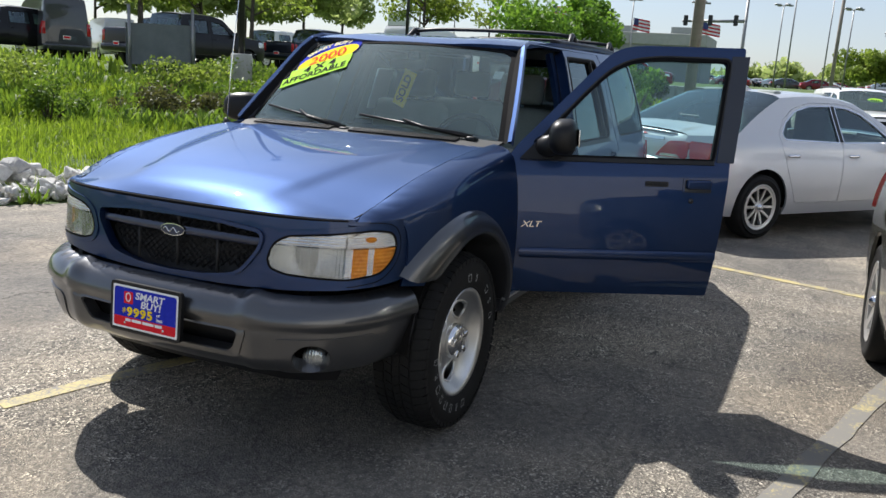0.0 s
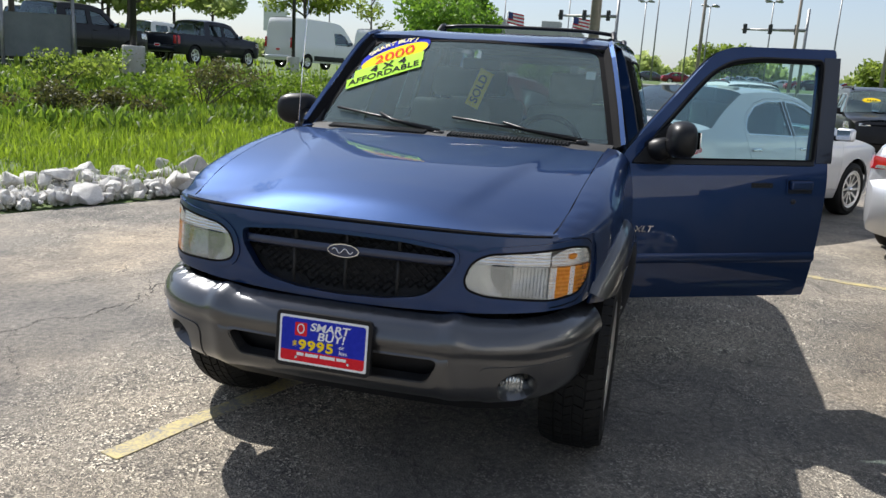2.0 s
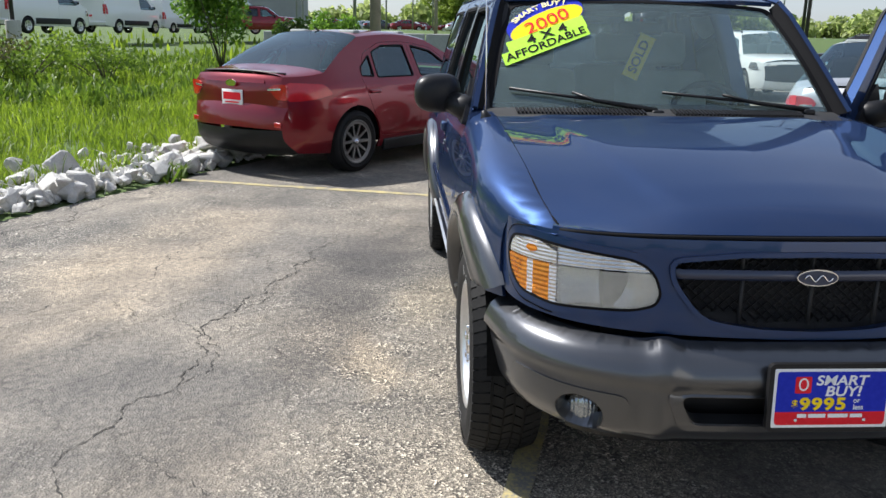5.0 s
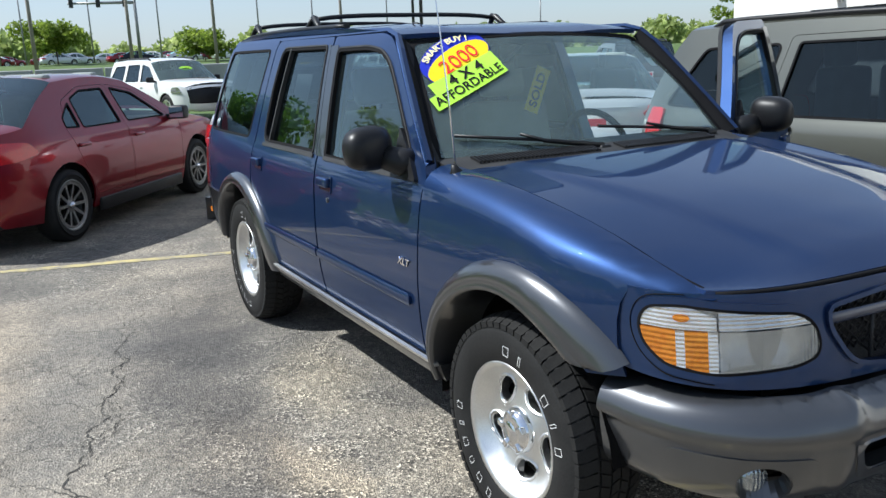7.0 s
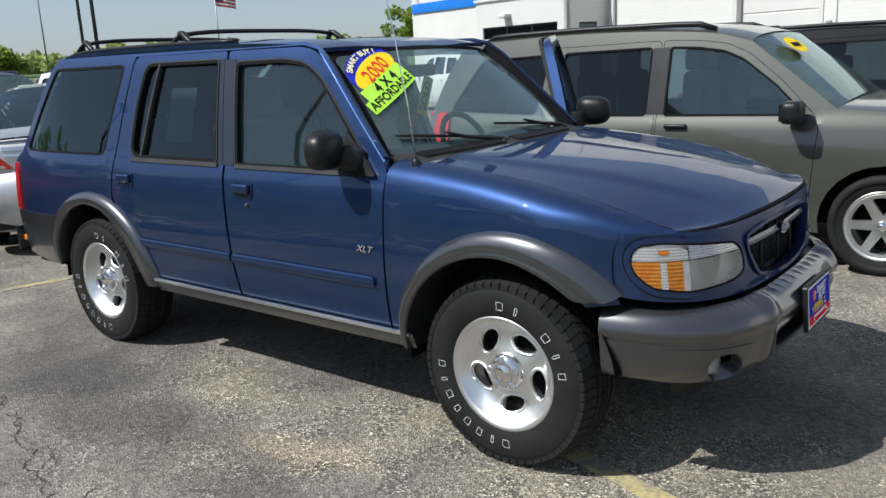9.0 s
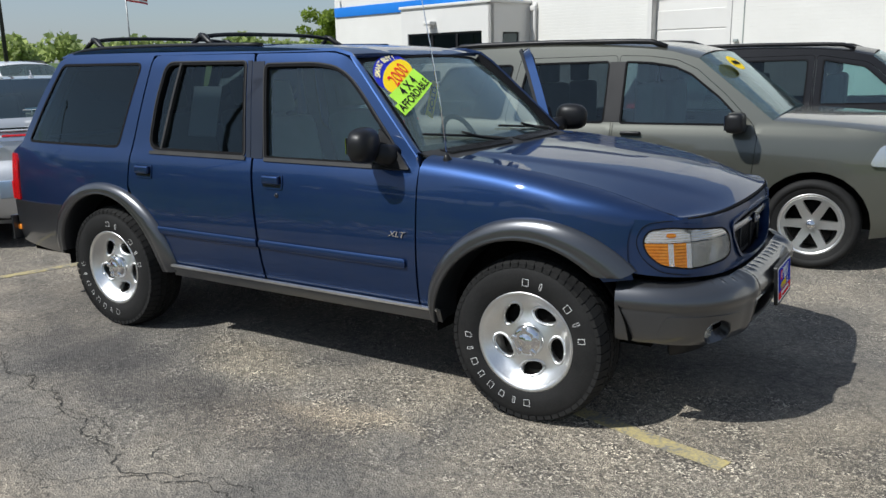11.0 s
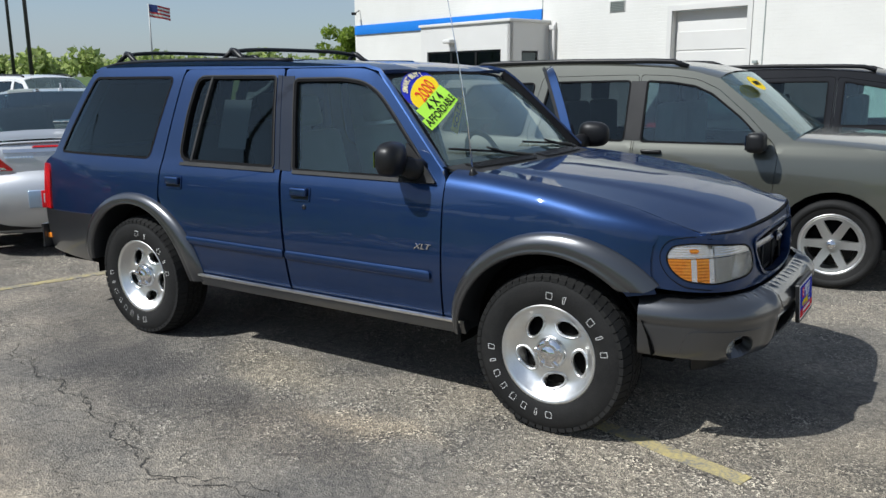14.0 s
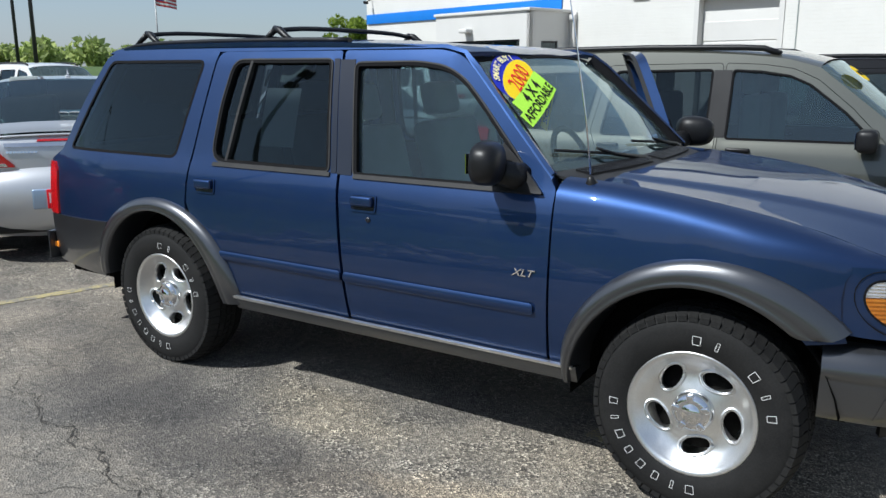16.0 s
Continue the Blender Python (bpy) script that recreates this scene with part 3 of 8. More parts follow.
    for cx in (0, -wb):
        part("wheel_well", box(2 * ar + 0.02, 2 * w - 0.52, ar + r - low - 0.05, (cx, 0, (ar + r + low) / 2 + 0.03)), M["under"], car)
    cab = box(spec["cabin"][1] - spec["cabin"][0], 2 * w - 0.3, belt - low - 0.25, ((spec["cabin"][0] + spec["cabin"][1]) / 2, 0, (belt + low) / 2 - 0.02))
    part("cabin", cab, M["inside"], car)
    for sx in spec["seats"]:
        for sy in (-0.38, 0.38):
            seat = join(box(0.16, 0.46, 0.55, (sx, sy, belt + 0.05), 0.06, 3), box(0.11, 0.26, 0.19, (sx - 0.04, sy, belt + 0.42), 0.04, 3))
            part("seat", seat, M["greyin"], car)
    if spec.get("plate"):
        px, pz = spec["plate"]
        pl = part("number_plate", box(0.012, 0.305, 0.155, (px, 0, pz), 0.004), M["whiteprint"], car)
        part("number_bars", join(box(0.004, 0.26, 0.075, (px - 0.008, 0, pz + 0.012), 0), box(0.004, 0.20, 0.014, (px - 0.008, 0, pz - 0.05), 0)), M["redprint"], pl)
    if spec.get("rails"):
        x0, x1 = spec["rails"]
        for s in (1, -1):
            z0 = roofz + 0.03
            y = s * (half((x0 + x1) / 2, roofz) - 0.06)
            part("roof_rail", tube([(x0, y, z0 - 0.03), (x0 - 0.12, y, z0 + 0.012), (x0 - 0.3, y, z0 + 0.020), ((x0 + x1) / 2, y, z0 + 0.026), (x1 + 0.3, y, z0 + 0.018), (x1 + 0.1, y, z0 + 0.010), (x1, y, z0 - 0.04)], 0.022, 8), M["plastic"], car)
    if sticker:
        sx, sy, sz, lean, hue = sticker
        mm = Matrix.Translation((sx, sy, sz)) @ pose(0, 0, 0, 0, 0, 90) @ pose(0, 0, 0, lean, 0, 0)
        bm = sheet(disc_points(0.20, 24, ry=0.085), lambda u, v: mm @ Vector((u, v, 0)), (0.6, 0, 0.8), (), 0.1, 0)
        part("windscreen_sticker", bm, M[hue], car, "bright price sticker with dark marks")
        part("sticker_marks", join(*[box(0.030, 0.045, 0.004, (-0.08 + 0.055 * k, 0, 0.003), m=mm) for k in range(4)]), M["blackprint"], car)
    if spec.get("dress"):
        spec["dress"](car, tail_fn, half)
    return car


SEDAN = dict(wb=2.70, r=0.33, rim=0.225, w=0.90, belt=0.98, roof=1.44, xf=0.95, xr=-3.70, tumble=0.27, tf=0.30, tr=0.24, pf=0.75, pr=0.75,
    skin=[("lower_bumper", [(0.70, 0.24, 0.0), (0.86, 0.26, 0.10), (0.90, 0.45, 0.14)]), ("grille", [(0.90, 0.45, 0.14), (0.90, 0.55, 0.14), (0.86, 0.66, 0.13)]),
          ("bumper", [(0.86, 0.66, 0.13), (0.82, 0.72, 0.12)]), ("hood", [(0.82, 0.72, 0.12), (0.70, 0.80, 0.10), (0.30, 0.90, 0.05), (-0.30, 0.99, 0.03)]),
          ("windscreen", [(-0.30, 0.99, 0.06), (-0.75, 1.24, 0.07), (-1.10, 1.39, 0.05)]), ("roof", [(-1.10, 1.39, 0.05), (-1.45, 1.45, 0.03), (-1.9, 1.455, 0.03), (-2.35, 1.42, 0.04)]),
          ("rear_window", [(-2.35, 1.42, 0.04), (-2.75, 1.25, 0.06), (-3.10, 1.06, 0.05)]), ("trunk", [(-3.10, 1.06, 0.05), (-3.35, 1.03, 0.04), (-3.62, 1.02, 0.03)]),
          ("tailgate", [(-3.62, 1.02, 0.03), (-3.66, 0.95, 0.05), (-3.62, 0.72, 0.09)]), ("rear_bumper", [(-3.62, 0.72, 0.09), (-3.74, 0.66, 0.10), (-3.72, 0.40, 0.10), (-3.55, 0.26, 0.06)])],
    doors=[rounded([(-0.42, 0.36), (-0.38, 0.90), (-0.60, 1.02), (-1.06, 1.31), (-1.50, 1.375), (-1.50, 0.36)], 0.05),
           rounded([(-1.52, 0.36), (-1.52, 1.375), (-2.0, 1.37), (-2.36, 1.25), (-2.52, 1.0), (-2.42, 0.72), (-2.22, 0.36)], 0.05)],
    panes=[rounded([(-0.66, 1.0), (-1.08, 1.27), (-1.44, 1.335), (-1.44, 1.0)], 0.03), rounded([(-1.58, 1.0), (-1.58, 1.335), (-1.98, 1.33), (-2.20, 1.26), (-2.24, 1.0)], 0.03),
           rounded([(-2.30, 1.01), (-2.27, 1.23), (-2.48, 1.10), (-2.50, 1.02)], 0.02)],
    mirror=(-0.60, 0.99), lamps=[("headlight", [(0.38, 0.68), (0.44, 0.80), (0.66, 0.76), (0.74, 0.64)]), ("tail_lamp", [(-3.30, 0.84), (-3.36, 0.95), (-3.645, 0.97), (-3.645, 0.78), (-3.45, 0.79)])],
    face_lamps=[], rear_lamps=[[(0.40, 0.93), (0.50, 0.97), (0.70, 0.96), (0.70, 0.78), (0.46, 0.79)]], cabin=(-2.5, -0.5), seats=(-1.35, -2.15), plate=(-3.755, 0.80), body_mirror=True)

SUV = dict(wb=2.80, r=0.37, rim=0.24, w=0.95, belt=1.08, roof=1.68, xf=0.95, xr=-3.85, tumble=0.22, tf=0.26, tr=0.2, pf=0.7, pr=0.6, low=0.30,
    skin=[("lower_bumper", [(0.72, 0.32, 0.0), (0.86, 0.34, 0.08), (0.90, 0.52, 0.12)]), ("grille", [(0.90, 0.52, 0.12), (0.90, 0.70, 0.12), (0.86, 0.86, 0.11)]),
          ("bumper", [(0.86, 0.86, 0.11), (0.82, 0.93, 0.10)]), ("hood", [(0.82, 0.93, 0.10), (0.66, 1.00, 0.07), (0.2, 1.06, 0.05), (-0.35, 1.11, 0.03)]),
          ("windscreen", [(-0.35, 1.11, 0.06), (-0.72, 1.38, 0.06), (-1.02, 1.60, 0.05)]), ("roof", [(-1.02, 1.60, 0.05), (-1.35, 1.675, 0.04), (-2.3, 1.70, 0.04), (-3.35, 1.65, 0.04)]),
          ("rear_window", [(-3.35, 1.65, 0.04), (-3.52, 1.45, 0.06), (-3.70, 1.12, 0.06)]), ("tailgate", [(-3.70, 1.12, 0.06), (-3.78, 0.95, 0.08), (-3.76, 0.72, 0.08)]),
          ("rear_bumper", [(-3.76, 0.72, 0.08), (-3.88, 0.68, 0.08), (-3.86, 0.45, 0.08), (-3.70, 0.33, 0.04)])],
    doors=[rounded([(-0.46, 0.42), (-0.42, 0.98), (-0.58, 1.13), (-1.05, 1.54), (-1.56, 1.62), (-1.56, 0.42)], 0.05),
           rounded([(-1.58, 0.42), (-1.58, 1.62), (-2.45, 1.60), (-2.55, 1.10), (-2.42, 0.82), (-2.22, 0.42)], 0.05)],
    panes=[rounded([(-0.66, 1.12), (-1.08, 1.49), (-1.49, 1.565), (-1.49, 1.10)], 0.03), rounded([(-1.65, 1.10), (-1.65, 1.565), (-2.36, 1.555), (-2.44, 1.10)], 0.03),
           rounded([(-2.62, 1.12), (-2.54, 1.54), (-3.16, 1.52), (-3.45, 1.15)], 0.05)],
    mirror=(-0.62, 1.12), lamps=[("headlight", [(0.35, 0.80), (0.42, 0.95), (0.66, 0.95), (0.76, 0.78)]), ("tail_lamp", [(-3.45, 0.80), (-3.45, 1.08), (-3.62, 1.08), (-3.66, 0.80)])],
    face_lamps=[("tail_lamp", -3.77, (0.55, 0.74), (0.80, 1.08)), ("headlight", 0.87, (0.46, 0.70), (0.80, 0.93))], cabin=(-3.3, -0.55), seats=(-1.4, -2.3), plate=(-3.89, 0.85), rails=(-1.2, -3.2), tint=2)

# ---- ground ----
LINE_AT, LINE_WAY, LINE_OUT = Vector((-2.22, -4.72)), Vector((-0.914, 0.406)), Vector((-0.406, -0.914))


def ground_height(x, y):
    """The verge falls to a shallow ditch and climbs to the far road."""
    p = Vector((x, y)) - LINE_AT
    d, a = p.dot(LINE_OUT), p.dot(LINE_WAY)
    if x < -32:
        rise = lerp(((-2500, 2.0), (-95, 2.0), (-32, 0.0)), x)
    else:
        rise = 0.0
    if d < 0:
        return -0.03 + rise
    h = lerp(((0, -0.03), (1.0, 0.0), (2.2, -0.25), (4.5, -0.45), (7.0, -0.25), (13, 0.50), (17, 0.85), (20, 1.0)), d)
    fade = lerp(((-40, 1), (14, 1), (20, 0.35), (30, 0.5), (60, 1)), a)
    return max(rise - 0.5, rise, -0.5) if d > 60 else max(-0.5, rise if rise > h * fade else h * fade if h > 0 else h * lerp(((8, 1), (14, 0.3)), a))


def grid_sheet(name, xs, ys, fn, material):
    verts = [(x, y, fn(x, y)) for y in ys for x in xs]
    n = len(xs)
    faces = [(j * n + i, j * n + i + 1, (j + 1) * n + i + 1, (j + 1) * n + i) for j in range(len(ys) - 1) for i in range(n - 1)]
    return mesh_of(name, verts, faces)


def spaced(near, step, far, grow=1.35):
    out, s, x = [], step, 0.0
    while x < near:
        out.append(x)
        x += step
    while x < far:
        out.append(x)
        s *= grow
        x += s
    out.append(far)
    return [-v for v in out[:0:-1]] + out


xs = [v - 12 for v in spaced(40, 0.8, 2500)]
ys = [v - 14 for v in spaced(40, 0.8, 2500)]
M["turf"] = surface("meadow_soil", (0.035, 0.06, 0.012), (0.09, 0.15, 0.025), 0.9, 0, 0.8, 14, 0.6, 0.05)
ground = tagged(part("ground", grid_sheet("ground", xs, ys, ground_height, None), M["turf"]), "green meadow ground with a shallow ditch", "ground", kind="structure")


def asphalt(name):
    """Weathered asphalt: pale stones in dark binder, worn paths, stains."""
    m, tr, p = shader(name)
    c = tr.nodes.new("ShaderNodeTexCoord")
    stones = []
    for scale in (125, 260):
        v = tr.nodes.new("ShaderNodeTexVoronoi")
        v.inputs["Scale"].default_value = scale
        tr.links.new(c.outputs["Object"], v.inputs["Vector"])
        stones.append(v)
    grit, mid, big, patchy = noise_node(tr, 240, 3, 0.75), noise_node(tr, 30, 5), noise_node(tr, 0.55, 5), noise_node(tr, 2.6, 5)
    sep = tr.nodes.new("ShaderNodeSeparateColor")
    tr.links.new(stones[0].outputs["Color"], sep.inputs[0])
    sep2 = tr.nodes.new("ShaderNodeSeparateColor")
    tr.links.new(stones[1].outputs["Color"], sep2.inputs[0])
    a = ramp(tr, sep.outputs[0], [(0.10, (0.045, 0.042, 0.038)), (0.55, (0.150, 0.139, 0.124)), (0.80, (0.30, 0.28, 0.245)), (0.97, (0.62, 0.59, 0.52))])
    b = ramp(tr, sep2.outputs[1], [(0.15, (0.050, 0.047, 0.043)), (0.60, (0.175, 0.162, 0.144)), (0.90, (0.36, 0.335, 0.29)), (0.98, (0.58, 0.55, 0.48))])
    which = ramp(tr, noise_node(tr, 5.0, 4).outputs[0], [(0.42, (0, 0, 0)), (0.58, (1, 1, 1))])
    base = mixed(tr, a.outputs[0], b.outputs[0], which.outputs[0])
    soft = ramp(tr, mid.outputs[0], [(0.34, (0.58, 0.58, 0.58)), (0.66, (1.28, 1.26, 1.21))])
    dark = ramp(tr, patchy.outputs[0], [(0.36, (0.56, 0.56, 0.57)), (0.60, (1.05, 1.03, 1.0))])
    worn = ramp(tr, big.outputs[0], [(0.40, (0.76, 0.76, 0.77)), (0.47, (1.05, 1.03, 1.0)), (0.60, (1.55, 1.47, 1.34))])
    bare = ramp(tr, noise_node(tr, 0.42, 4).outputs[0], [(0.42, (0.35, 0.35, 0.35)), (0.56, (1.0, 1.0, 1.0))])

    def blot(x, y, rx, ry, turn, soft_edge=0.55):
        """A soft, ragged oval mask on the ground, 1 inside and 0 outside."""
        rag = noise_node(tr, 2.4, 5)
        push = node(tr, "ShaderNodeVectorMath")
        push.operation = "MULTIPLY_ADD"
        push.inputs[1].default_value = (0.55, 0.55, 0.0)
        tr.links.new(rag.outputs[1], push.inputs[0])
        tr.links.new(c.outputs["Object"], push.inputs[2])
        mp = tr.nodes.new("ShaderNodeMapping")
        mp.vector_type = "TEXTURE"
        mp.inputs["Location"].default_value = (x + 0.275, y + 0.275, 0)
        mp.inputs["Rotation"].default_value = (0, 0, radians(turn))
        mp.inputs["Scale"].default_value = (rx, ry, 50)
        tr.links.new(push.outputs[0], mp.inputs[0])
        far_off = node(tr, "ShaderNodeVectorMath")
        far_off.operation = "LENGTH"
        tr.links.new(mp.outputs[0], far_off.inputs[0])
        return ramp(tr, far_off.outputs["Value"], [(1 - soft_edge, (1, 1, 1)), (1.0, (0, 0, 0))]).outputs[0]

    smooth = mixed(tr, (0.198, 0.184, 0.165), base, bare.outputs[0])
    speckled = blot(-1.65, -0.90, 0.95, 0.50, -12)
    base = mixed(tr, smooth, base, speckled)
    base = mixed(tr, base, (0.205, 0.190, 0.170), mixed(tr, (0, 0, 0), (0.62, 0.62, 0.62), blot(-1.2, -2.6, 3.2, 1.0, -14)))
    base = mixed(tr, base, (0.205, 0.190, 0.170), mixed(tr, (0, 0, 0), (0.68, 0.68, 0.68), blot(0.5, -2.0, 1.7, 0.75, -8)))
    col = mixed(tr, base, soft.outputs[0], 0.8, "MULTIPLY")
    col = mixed(tr, mixed(tr, col, dark.outputs[0], 0.6, "MULTIPLY"), worn.outputs[0], 0.85, "MULTIPLY")
    # sealed dark stretches, bleached and dusty spots of this lot
    for x, y, rx, ry, turn, tone, amount in ((-2.45, -1.30, 1.35, 0.42, -14, (0.50, 0.50, 0.53), 0.85), (-1.05, -1.45, 0.85, 0.30, -8, (0.62, 0.60, 0.60), 0.7), (0.35, -1.80, 0.75, 0.42, 10, (0.62, 0.62, 0.64), 0.7),
                                             (-3.6, -0.6, 1.1, 0.7, 5, (0.70, 0.70, 0.72), 0.7), (-2.4, -2.75, 2.6, 0.75, -10, (1.42, 1.33, 1.20), 0.85), (-1.65, -0.88, 0.62, 0.30, -10, (1.42, 1.36, 1.22), 0.8),
                                             (-0.72, -1.24, 0.42, 0.13, 8, (1.45, 1.36, 1.22), 0.8), (1.5, -0.2, 1.1, 1.0, 0, (0.86, 0.84, 0.80), 0.6), (-1.8, 2.4, 1.6, 0.5, -16, (0.86, 0.80, 0.72), 0.6)):
        col = mixed(tr, col, tone, mixed(tr, (0, 0, 0), (amount, amount, amount), blot(x, y, rx, ry, turn)), "MULTIPLY")
    # fine web of hairline cracks, strongest in worn spots
    warp = noise_node(tr, 3.0, 4)
    spot = node(tr, "ShaderNodeVectorMath")
    spot.operation = "MULTIPLY_ADD"
    spot.inputs[1].default_value = (0.35, 0.35, 0.35)
    tr.links.new(warp.outputs[1], spot.inputs[0])
    tr.links.new(c.outputs["Object"], spot.inputs[2])
    lines = []
    for scale, width in ((1.1, 0.010), (3.2, 0.014)):
        web = tr.nodes.new("ShaderNodeTexVoronoi")
        web.feature = "DISTANCE_TO_EDGE"
        web.inputs["Scale"].default_value = scale
        tr.links.new(spot.outputs[0], web.inputs["Vector"])
        lines.append(ramp(tr, web.outputs[0], [(0.0, (0.42, 0.41, 0.40)), (width * 0.5, (0.62, 0.61, 0.60)), (width, (1, 1, 1))]))
    worn_spot = ramp(tr, noise_node(tr, 0.8, 3).outputs[0], [(0.48, (0, 0, 0)), (0.60, (1, 1, 1))])
    col = mixed(tr, col, lines[0].outputs[0], 0.55, "MULTIPLY")
    col = mixed(tr, col, mixed(tr, (1, 1, 1), lines[1].outputs[0], worn_spot.outputs[0]), 0.7, "MULTIPLY")
    tr.links.new(col, p.inputs["Base Color"])
    p.inputs["Roughness"].default_value = 0.85
    add = node(tr, "ShaderNodeMath")
    add.operation = "ADD"
    tr.links.new(stones[0].outputs["Distance"], add.inputs[0])
    tr.links.new(mid.outputs[0], add.inputs[1])
    bp = tr.nodes.new("ShaderNodeBump")
    bp.inputs["Strength"].default_value, bp.inputs["Distance"].default_value = 0.7, 0.008
    tr.links.new(add.outputs[0], bp.inputs["Height"])
    tr.links.new(bp.outputs[0], p.inputs["Normal"])
    return m


M["asphalt"] = asphalt("worn_asphalt")
lot_edge = [(30, -19.1), (-2.22, -4.72), (-6.52, -2.84), (-16.4, 1.4), (-22.5, 3.9), (-40, 30), (-60, 70), (60, 70), (60, -19.2)]
rng = random.Random(4)
rough_edge = []
for (a, b) in zip(lot_edge[:3], lot_edge[1:4]):
    n = int(math.dist(a, b) / 0.35)
    rough_edge += [(a[0] + (b[0] - a[0]) * k / n + rng.uniform(-0.05, 0.05), a[1] + (b[1] - a[1]) * k / n + rng.uniform(-0.06, 0.06)) for k in range(n)]
rough_edge += lot_edge[3:]
tagged(part("pavement", sheet(rough_edge, lambda u, v: (u, v, 0.0), (0, 0, 1), (), 3.0, 0.06), M["asphalt"]), "worn grey cracked asphalt car park", "pavement", kind="structure")

# painted bay lines, worn thin
def line_paint(name, wear):
    m, tr, p = shader(name)
    a, b = noise_node(tr, 70, 4, 0.7), noise_node(tr, 7, 4)
    s = node(tr, "ShaderNodeMath")
    s.operation = "ADD"
    tr.links.new(a.outputs[0], s.inputs[0])
    tr.links.new(b.outputs[0], s.inputs[1])
    h = node(tr, "ShaderNodeMath")
    h.operation, h.inputs[1].default_value = "MULTIPLY", 0.5
    tr.links.new(s.outputs[0], h.inputs[0])
    r = ramp(tr, h.outputs[0], [(0.42 + wear, (0.19, 0.18, 0.16)), (0.52 + wear, (0.38, 0.32, 0.16)), (0.64 + wear, (0.52, 0.42, 0.16))])
    tr.links.new(r.outputs[0], p.inputs["Base Color"])
    p.inputs["Roughness"].default_value = 0.75
    return m


M["line"] = line_paint("worn_yellow_paint", 0.0)
M["line_faint"] = line_paint("faded_yellow_paint", 0.09)


def bay_line(a, b, width=0.10, material="line"):
    a, b = Vector(a), Vector(b)
    n = (b - a).normalized()
    side = Vector((-n.y, n.x)) * width / 2
    rg = random.Random(int(a.x * 100))
    poly = []
    for sgn, (p, q) in ((1, (a, b)), (-1, (b, a))):
        k = max(2, int((b - a).length / 0.12))
        poly += [tuple(p + (q - p) * i / k + side * sgn * rg.uniform(0.8, 1.08)) for i in range(k + 1)]
    ob = part("bay_line", sheet(poly, lambda u, v: (u, v, 0.004), (0, 0, 1), (), 0.3, 0.003), M[material])
    return tagged(ob, "worn yellow painted parking line on asphalt", "line", "parking lines", "structure")


LOT = radians(-16.5)
UX, UY = Vector((math.cos(LOT), math.sin(LOT))), Vector((-math.sin(LOT), math.cos(LOT)))
bay_line((0.88, -0.85), (-0.54, -0.43))
bay_line((0.22, 2.06), (-3.65, 3.16), 0.10, "line_faint")
bay_line((-5.6, -3.7), (-3.1, 4.8))

# ---- white building with a blue stripe ----
def blockwork(name, a, b):
    m = surface(name, a, b, 0.75, 0, 0.6, 40, 0.2, 0.004)
    tr = m.node_tree
    p = tr.nodes["Principled BSDF"]
    c = tr.nodes.new("ShaderNodeTexCoord")
    mp = tr.nodes.new("ShaderNodeMapping")
    mp.inputs["Rotation"].default_value = (radians(90), 0, 0)
    br = tr.nodes.new("ShaderNodeTexBrick")
    br.inputs["Scale"].default_value = 1.0
    br.inputs["Brick Width"].default_value, br.inputs["Row Height"].default_value, br.inputs["Mortar Size"].default_value = 0.30, 0.10, 0.008
    tr.links.new(c.outputs["Object"], mp.inputs[0])
    tr.links.new(mp.outputs[0], br.inputs["Vector"])
    bp = tr.nodes.new("ShaderNodeBump")
    bp.inputs["Strength"].default_value, bp.inputs["Distance"].default_value, bp.invert = 0.5, 0.006, True
    tr.links.new(br.outputs["Fac"], bp.inputs["Height"])
    tr.links.new(p.inputs["Normal"].links[0].from_socket, bp.inputs["Normal"])
    tr.links.new(bp.outputs[0], p.inputs["Normal"])
    return m


M["wall"] = blockwork("white_painted_block", (0.60, 0.59, 0.555), (0.67, 0.66, 0.625))
M["stucco"] = surface("white_stucco", (0.55, 0.54, 0.515), (0.62, 0.61, 0.585), 0.8, 0, 0.5, 60, 0.15, 0.004)
M["bluetrim"] = surface("blue_metal_trim", (0.01, 0.15, 0.55), (0.015, 0.18, 0.62), 0.4, 0, 1, 20, 0.0, 0)
B0 = Matrix.Translation((-11.44, 22.2, 0)) @ Matrix.Rotation(LOT, 4, "Z")
hall = thing("showroom_building", B0, "white painted block building with a blue stripe band", "building")
wall_out = rounded([(-11.3, -0.2), (-11.3, 7.5), (40, 7.5), (40, -0.2)], 0)
gar = [(5.2, 0.0), (5.2, 3.47), (7.62, 3.47), (7.62, 0.0)]
part("wall", sheet(wall_out, lambda u, v: (u, 0.0 if u > -0.01 else 0.0, v), (0, -1, 0), [gar], 1.2, 0.35), M["wall"], hall)
part("side_wall", box(0.3, 18, 7.7, (-11.15, 9.2, 3.65)), M["wall"], hall)
part("roof", box(51.3, 18, 0.2, (14.35, 9.2, 7.6)), M["stucco"], hall)
part("stripe", box(11.25, 0.06, 0.40, (-5.62, -0.035, 3.66), 0.01), M["bluetrim"], hall)
part("garage_door", box(2.4, 0.08, 3.45, (6.41, 0.26, 1.73), 0.01), M["stucco"], hall)


